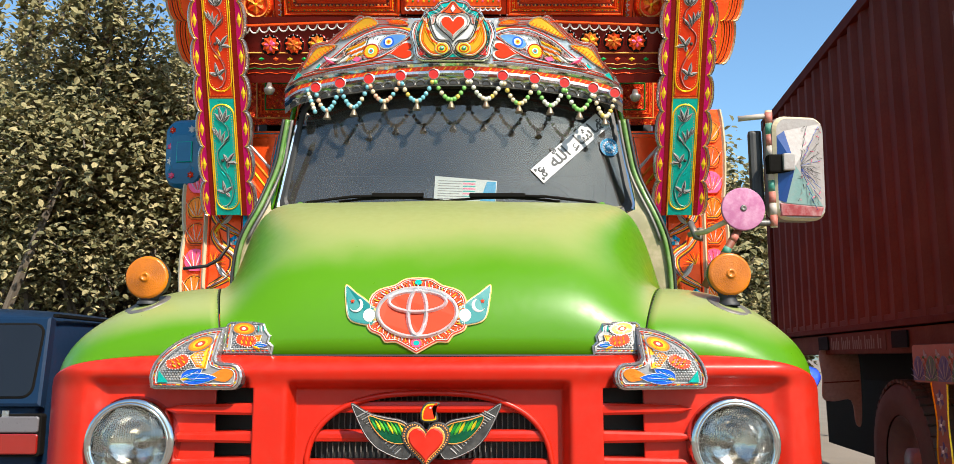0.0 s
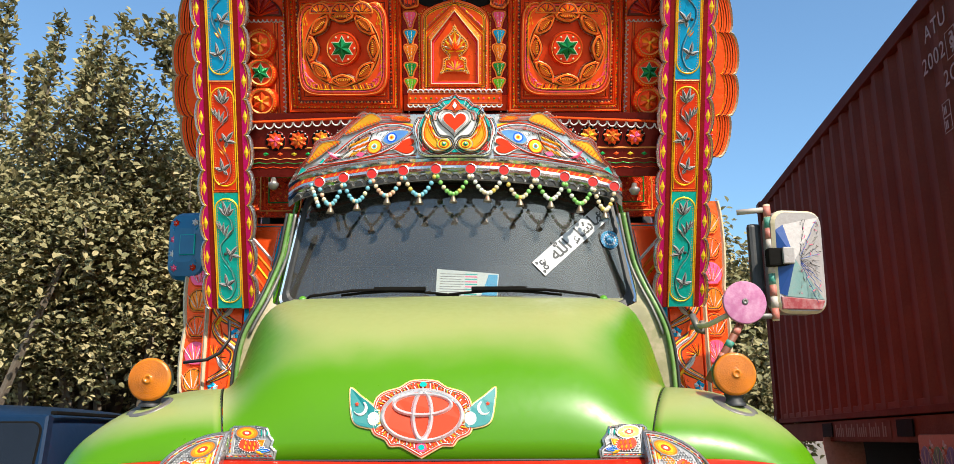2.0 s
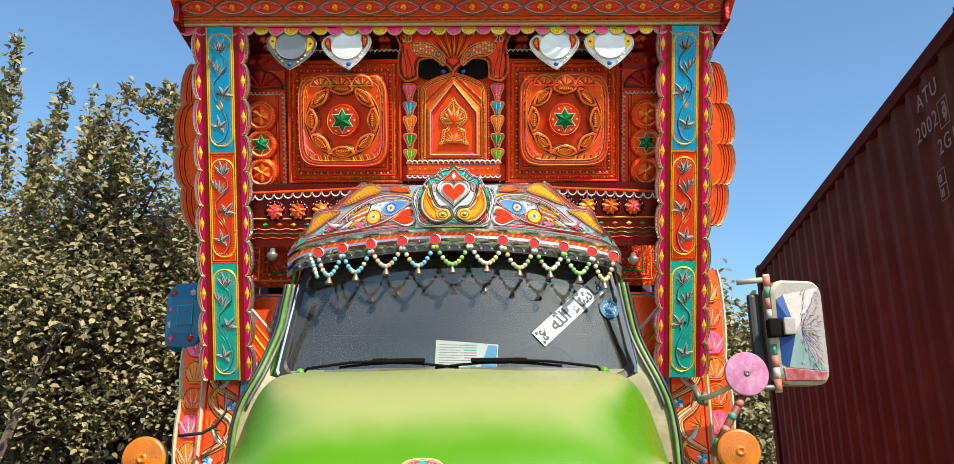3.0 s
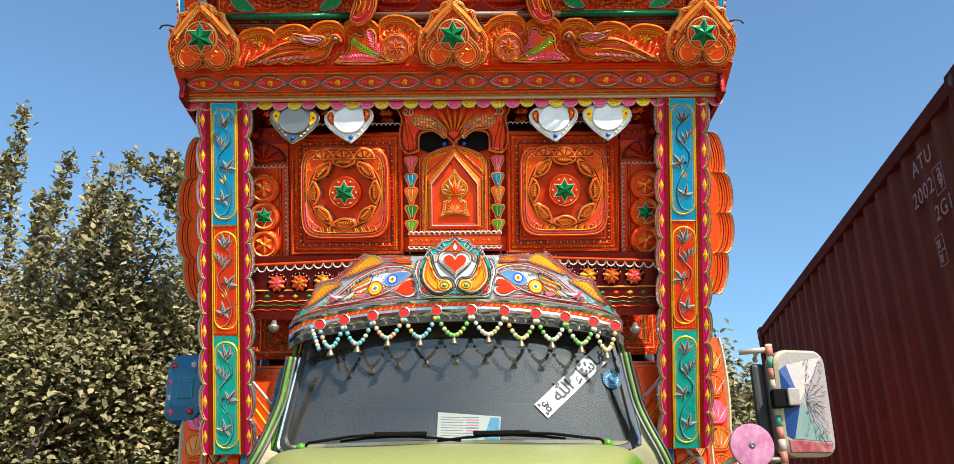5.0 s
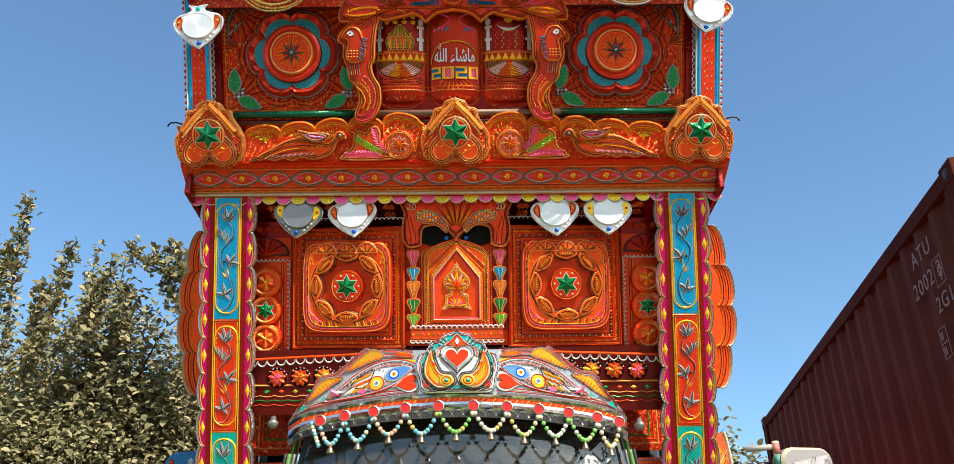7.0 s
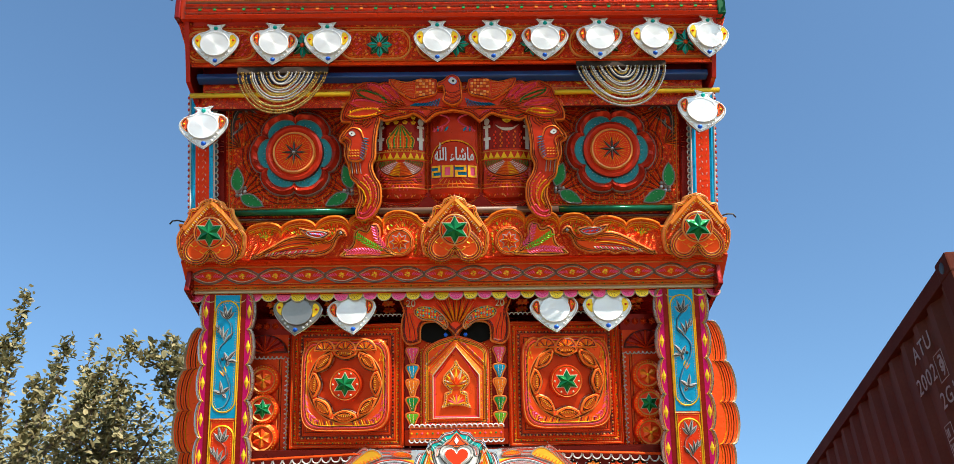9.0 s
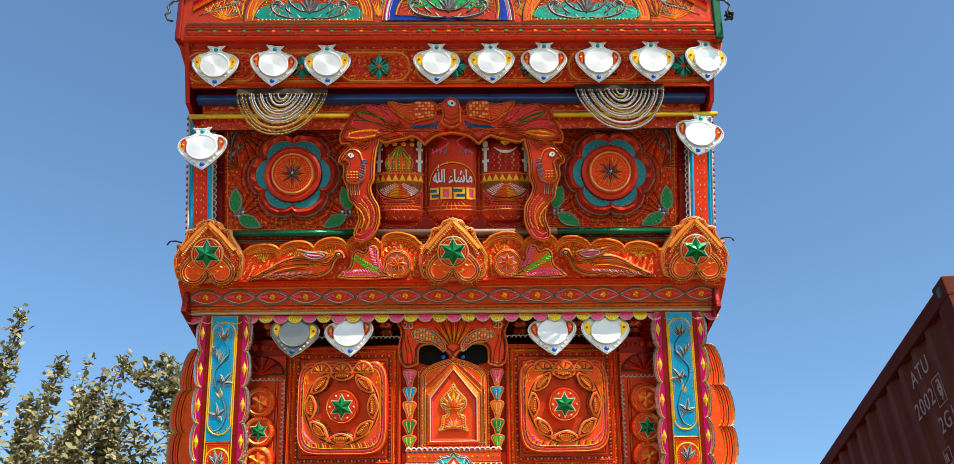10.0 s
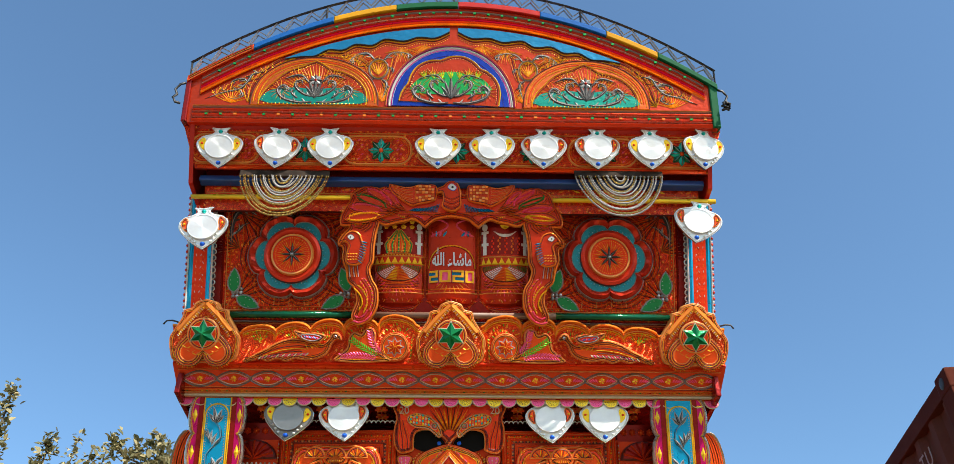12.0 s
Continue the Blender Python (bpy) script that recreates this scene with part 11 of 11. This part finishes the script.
def tree(name, at, height, spread_, stems, leaves, rng, mat, size=0.06, shoots=0, label="", squash=1.0, low=0.2, over=(0, 0), spears=()):
    """Stems that fork from the foot, upright shoots, and leaves set along all of them."""
    top = thing(name, Matrix.Translation(at), label, "tree")
    A, twigs = Vector(at), []
    C = A + Vector((*over, 0))
    tv, tf = [], []

    def limb(pts, r0, r1):
        o = len(tv)
        for i, p in enumerate(pts):
            r = lerp(r0, r1, i / (len(pts) - 1))
            for j in range(5):
                tv.append((p.x + r * math.cos(j * 1.2566), p.y + r * math.sin(j * 1.2566), p.z))
        for i in range(len(pts) - 1):
            for j in range(5):
                a = o + i * 5
                tf.append((a + j, a + (j + 1) % 5, a + 5 + (j + 1) % 5, a + 5 + j))

    for k in range(stems):
        foot = C + Vector((rng.uniform(-0.9, 0.9) * spread_, rng.uniform(-0.95, 0.9) * spread_ * squash, 0))
        tip = C + Vector((rng.uniform(-1, 1) * spread_, rng.uniform(-1, 1) * spread_ * squash, height * rng.uniform(0.62, 0.95)))
        bend = Vector((rng.uniform(-0.3, 0.3), rng.uniform(-0.35, 0.2), 0.3))
        pts = [foot.lerp(tip, t) + bend * math.sin(math.pi * t) * 0.8 for t in [i / 6 for i in range(7)]]
        limb(pts, 0.05 * height / 4, 0.012)
        for q in range(20):
            t = rng.uniform(low, 1.0)
            i = min(5, int(t * 6))
            p = pts[i].lerp(pts[i + 1], t * 6 - i)
            d_ = Vector((rng.uniform(-1, 1), rng.uniform(-1, 1) * 0.9, rng.uniform(-0.5, 0.9)))
            ln = height * rng.uniform(0.1, 0.22)
            tw = [p + d_ * ln * u + Vector((0, 0, -0.12 * ln * u * u)) for u in (0, 0.35, 0.7, 1)]
            limb(tw, 0.014, 0.004)
            twigs.append((tw, 1.0))
    for k in range(shoots):
        p = C + Vector((rng.uniform(-1, 1) * spread_ * 0.95, rng.uniform(-0.8, 0.8) * spread_ * squash, height * rng.uniform(0.70, 0.88)))
        ln = height * rng.uniform(0.18, 0.42)
        lean = Vector((rng.uniform(-0.16, 0.16), rng.uniform(-0.15, 0.15), 1))
        tw = [p + lean * ln * u + Vector((0.03 * math.sin(u * 5), 0, 0)) for u in (0, 0.25, 0.5, 0.75, 1)]
        limb(tw, 0.012, 0.004)
        twigs.append((tw, 1.2))
    for x, y, z, ln, bow in spears:
        tip = Vector((x, y, z))
        tw = [tip + Vector((bow * (1 - u) ** 2, 0, (u - 1) * ln)) for u in (0, 0.2, 0.4, 0.6, 0.8, 1)]
        limb(tw, 0.016, 0.006)
        twigs.append((tw, 1.05 + 0.8 * ln))
    build("trunk", tv, tf, [BARK], None, top, None, "grey brown stems")
    lv, lf = [], []
    weight = [w for _, w in twigs]
    for k in range(leaves):
        tw, w = rng.choices(twigs, weight)[0]
        t = rng.random() * (len(tw) - 1)
        i = min(int(t), len(tw) - 2)
        p = tw[i].lerp(tw[i + 1], t - i)
        sp = 0.03 if w > 1 else 0.14
        p = p + Vector((rng.gauss(0, sp), rng.gauss(0, sp), rng.gauss(0, sp)))
        s = size * rng.uniform(0.55, 1.25)
        f = Vector((rng.uniform(-1, 1), rng.uniform(-1, 0.7), rng.uniform(-0.7, 0.6) if w == 1 else rng.uniform(-0.1, 1.0))).normalized()
        side = f.cross(Vector((rng.uniform(-0.5, 0.9), rng.uniform(-1.3, 0.0), 0.9))).normalized() * s * 0.36
        up = side.cross(f).normalized() * s * 0.12
        o = len(lv)
        lv += [tuple(p), tuple(p + f * s * 0.25 + side * 0.85 + up), tuple(p + f * s * 0.65 + side * 0.8 + up), tuple(p + f * s - up * 0.6), tuple(p + f * s * 0.65 - side * 0.8 + up), tuple(p + f * s * 0.25 - side * 0.85 + up)]
        lf += [(o, o + 1, o + 2, o + 3), (o, o + 3, o + 4, o + 5)]
    build("crown", lv, lf, [mat], None, top, None, "crown of dusty leaves")
    return top


rng = random.Random(5)
tree("dusty_tree", (-3.75, 6.9, 0), 4.2, 1.15, 26, 92000, rng, LEAF, 0.058, 5, "thick bush of dusty grey green leaves with upright shoots", 0.5, 0.58,
     spears=((-3.48, 5.9, 4.82, 1.25, 0.1), (-3.56, 5.95, 4.46, 0.9, -0.12), (-3.08, 5.95, 4.42, 0.95, -0.1), (-2.80, 5.9, 4.1, 0.6, -0.22), (-3.32, 6.1, 4.15, 0.7, 0.05), (-3.8, 6.1, 4.6, 1.0, 0.1), (-2.96, 6.2, 4.2, 0.6, 0.04)))
tree("dusty_tree", (-5.4, 8.0, 0), 4.3, 1.4, 16, 34000, rng, LEAF, 0.075, 6, "thick bush of dusty grey green leaves with upright shoots", 0.5, 0.2)
tree("dusty_tree", (-2.35, 7.3, 0), 4.05, 0.8, 20, 66000, rng, LEAF, 0.057, 3, "thick bush of dusty grey green leaves with an arching branch", 0.6, 0.6,
     spears=((-2.72, 5.9, 4.26, 0.7, -0.05), (-2.62, 6.0, 4.1, 0.5, 0.12), (-2.58, 5.9, 4.38, 0.25, 0.42), (-2.40, 5.95, 4.36, 0.3, 0.4), (-2.26, 5.95, 4.42, 0.45, 0.3), (-2.3, 6.0, 4.22, 0.5, 0.3), (-2.15, 6.1, 4.3, 0.7, 0.2)))
tree("far_tree", (4.6, 15.0, 0), 5.6, 1.3, 14, 26000, rng, LEAF, 0.12, 0, "dusty tree beyond the container", 1.0)
# shed and wall behind the bushes
SHED = material("sooty shed boards", (0.06, 0.05, 0.04), 0.85, 0, 0.4, 5, 0.4, 40)
shed = thing("shed", Matrix.Translation((-5, 9.2, 0)), "low dark timber shed behind the bushes", "shed")
for i in range(22):
    block("board", -9.0 + 0.36 * i, 9.0 + 0.01 * (i % 3), 0.0, -9.0 + 0.36 * i + 0.352, 9.05 + 0.01 * (i % 3), 2.25 + 0.03 * (i % 4), SHED, shed, bev=0.004)
for x in (-6.6, -4.9, -3.2):
    block("shed_post", x, 8.7, 0.0, x + 0.12, 8.82, 2.3, WOODEN, shed)
block("shed_roof", -9.1, 8.4, 2.3, -1.0, 10.5, 2.38, WOODEN, shed, "grey board roof")
tagged(block("boundary_wall", 2.2, 11.5, 0, 3.4, 11.7, 2.2, WHITE, None), "pale plastered wall at the back of the yard", "wall", kind="structure")
lad = thing("truck_ladder", Matrix.Translation((2.2, 9.4, 0)), "black iron ladder frame behind the truck", "ladder")
for x in (2.1, 2.45):
    tube("ladder_rail", [(x, 9.4, 0.0), (x, 9.4, 2.3)], 0.02, BLACK, lad, "", 8)
for k in range(8):
    tube("rung", [(2.1, 9.4, 0.3 + 0.25 * k), (2.45, 9.4, 0.3 + 0.25 * k)], 0.014, BLACK, lad, "", 6)
tagged(tube("overhead_wire", [(-20, 30, 7.5), (0, 30, 7.1), (20, 30, 7.4)], 0.02, BLACK), "thin overhead wire", "wire", kind="structure")
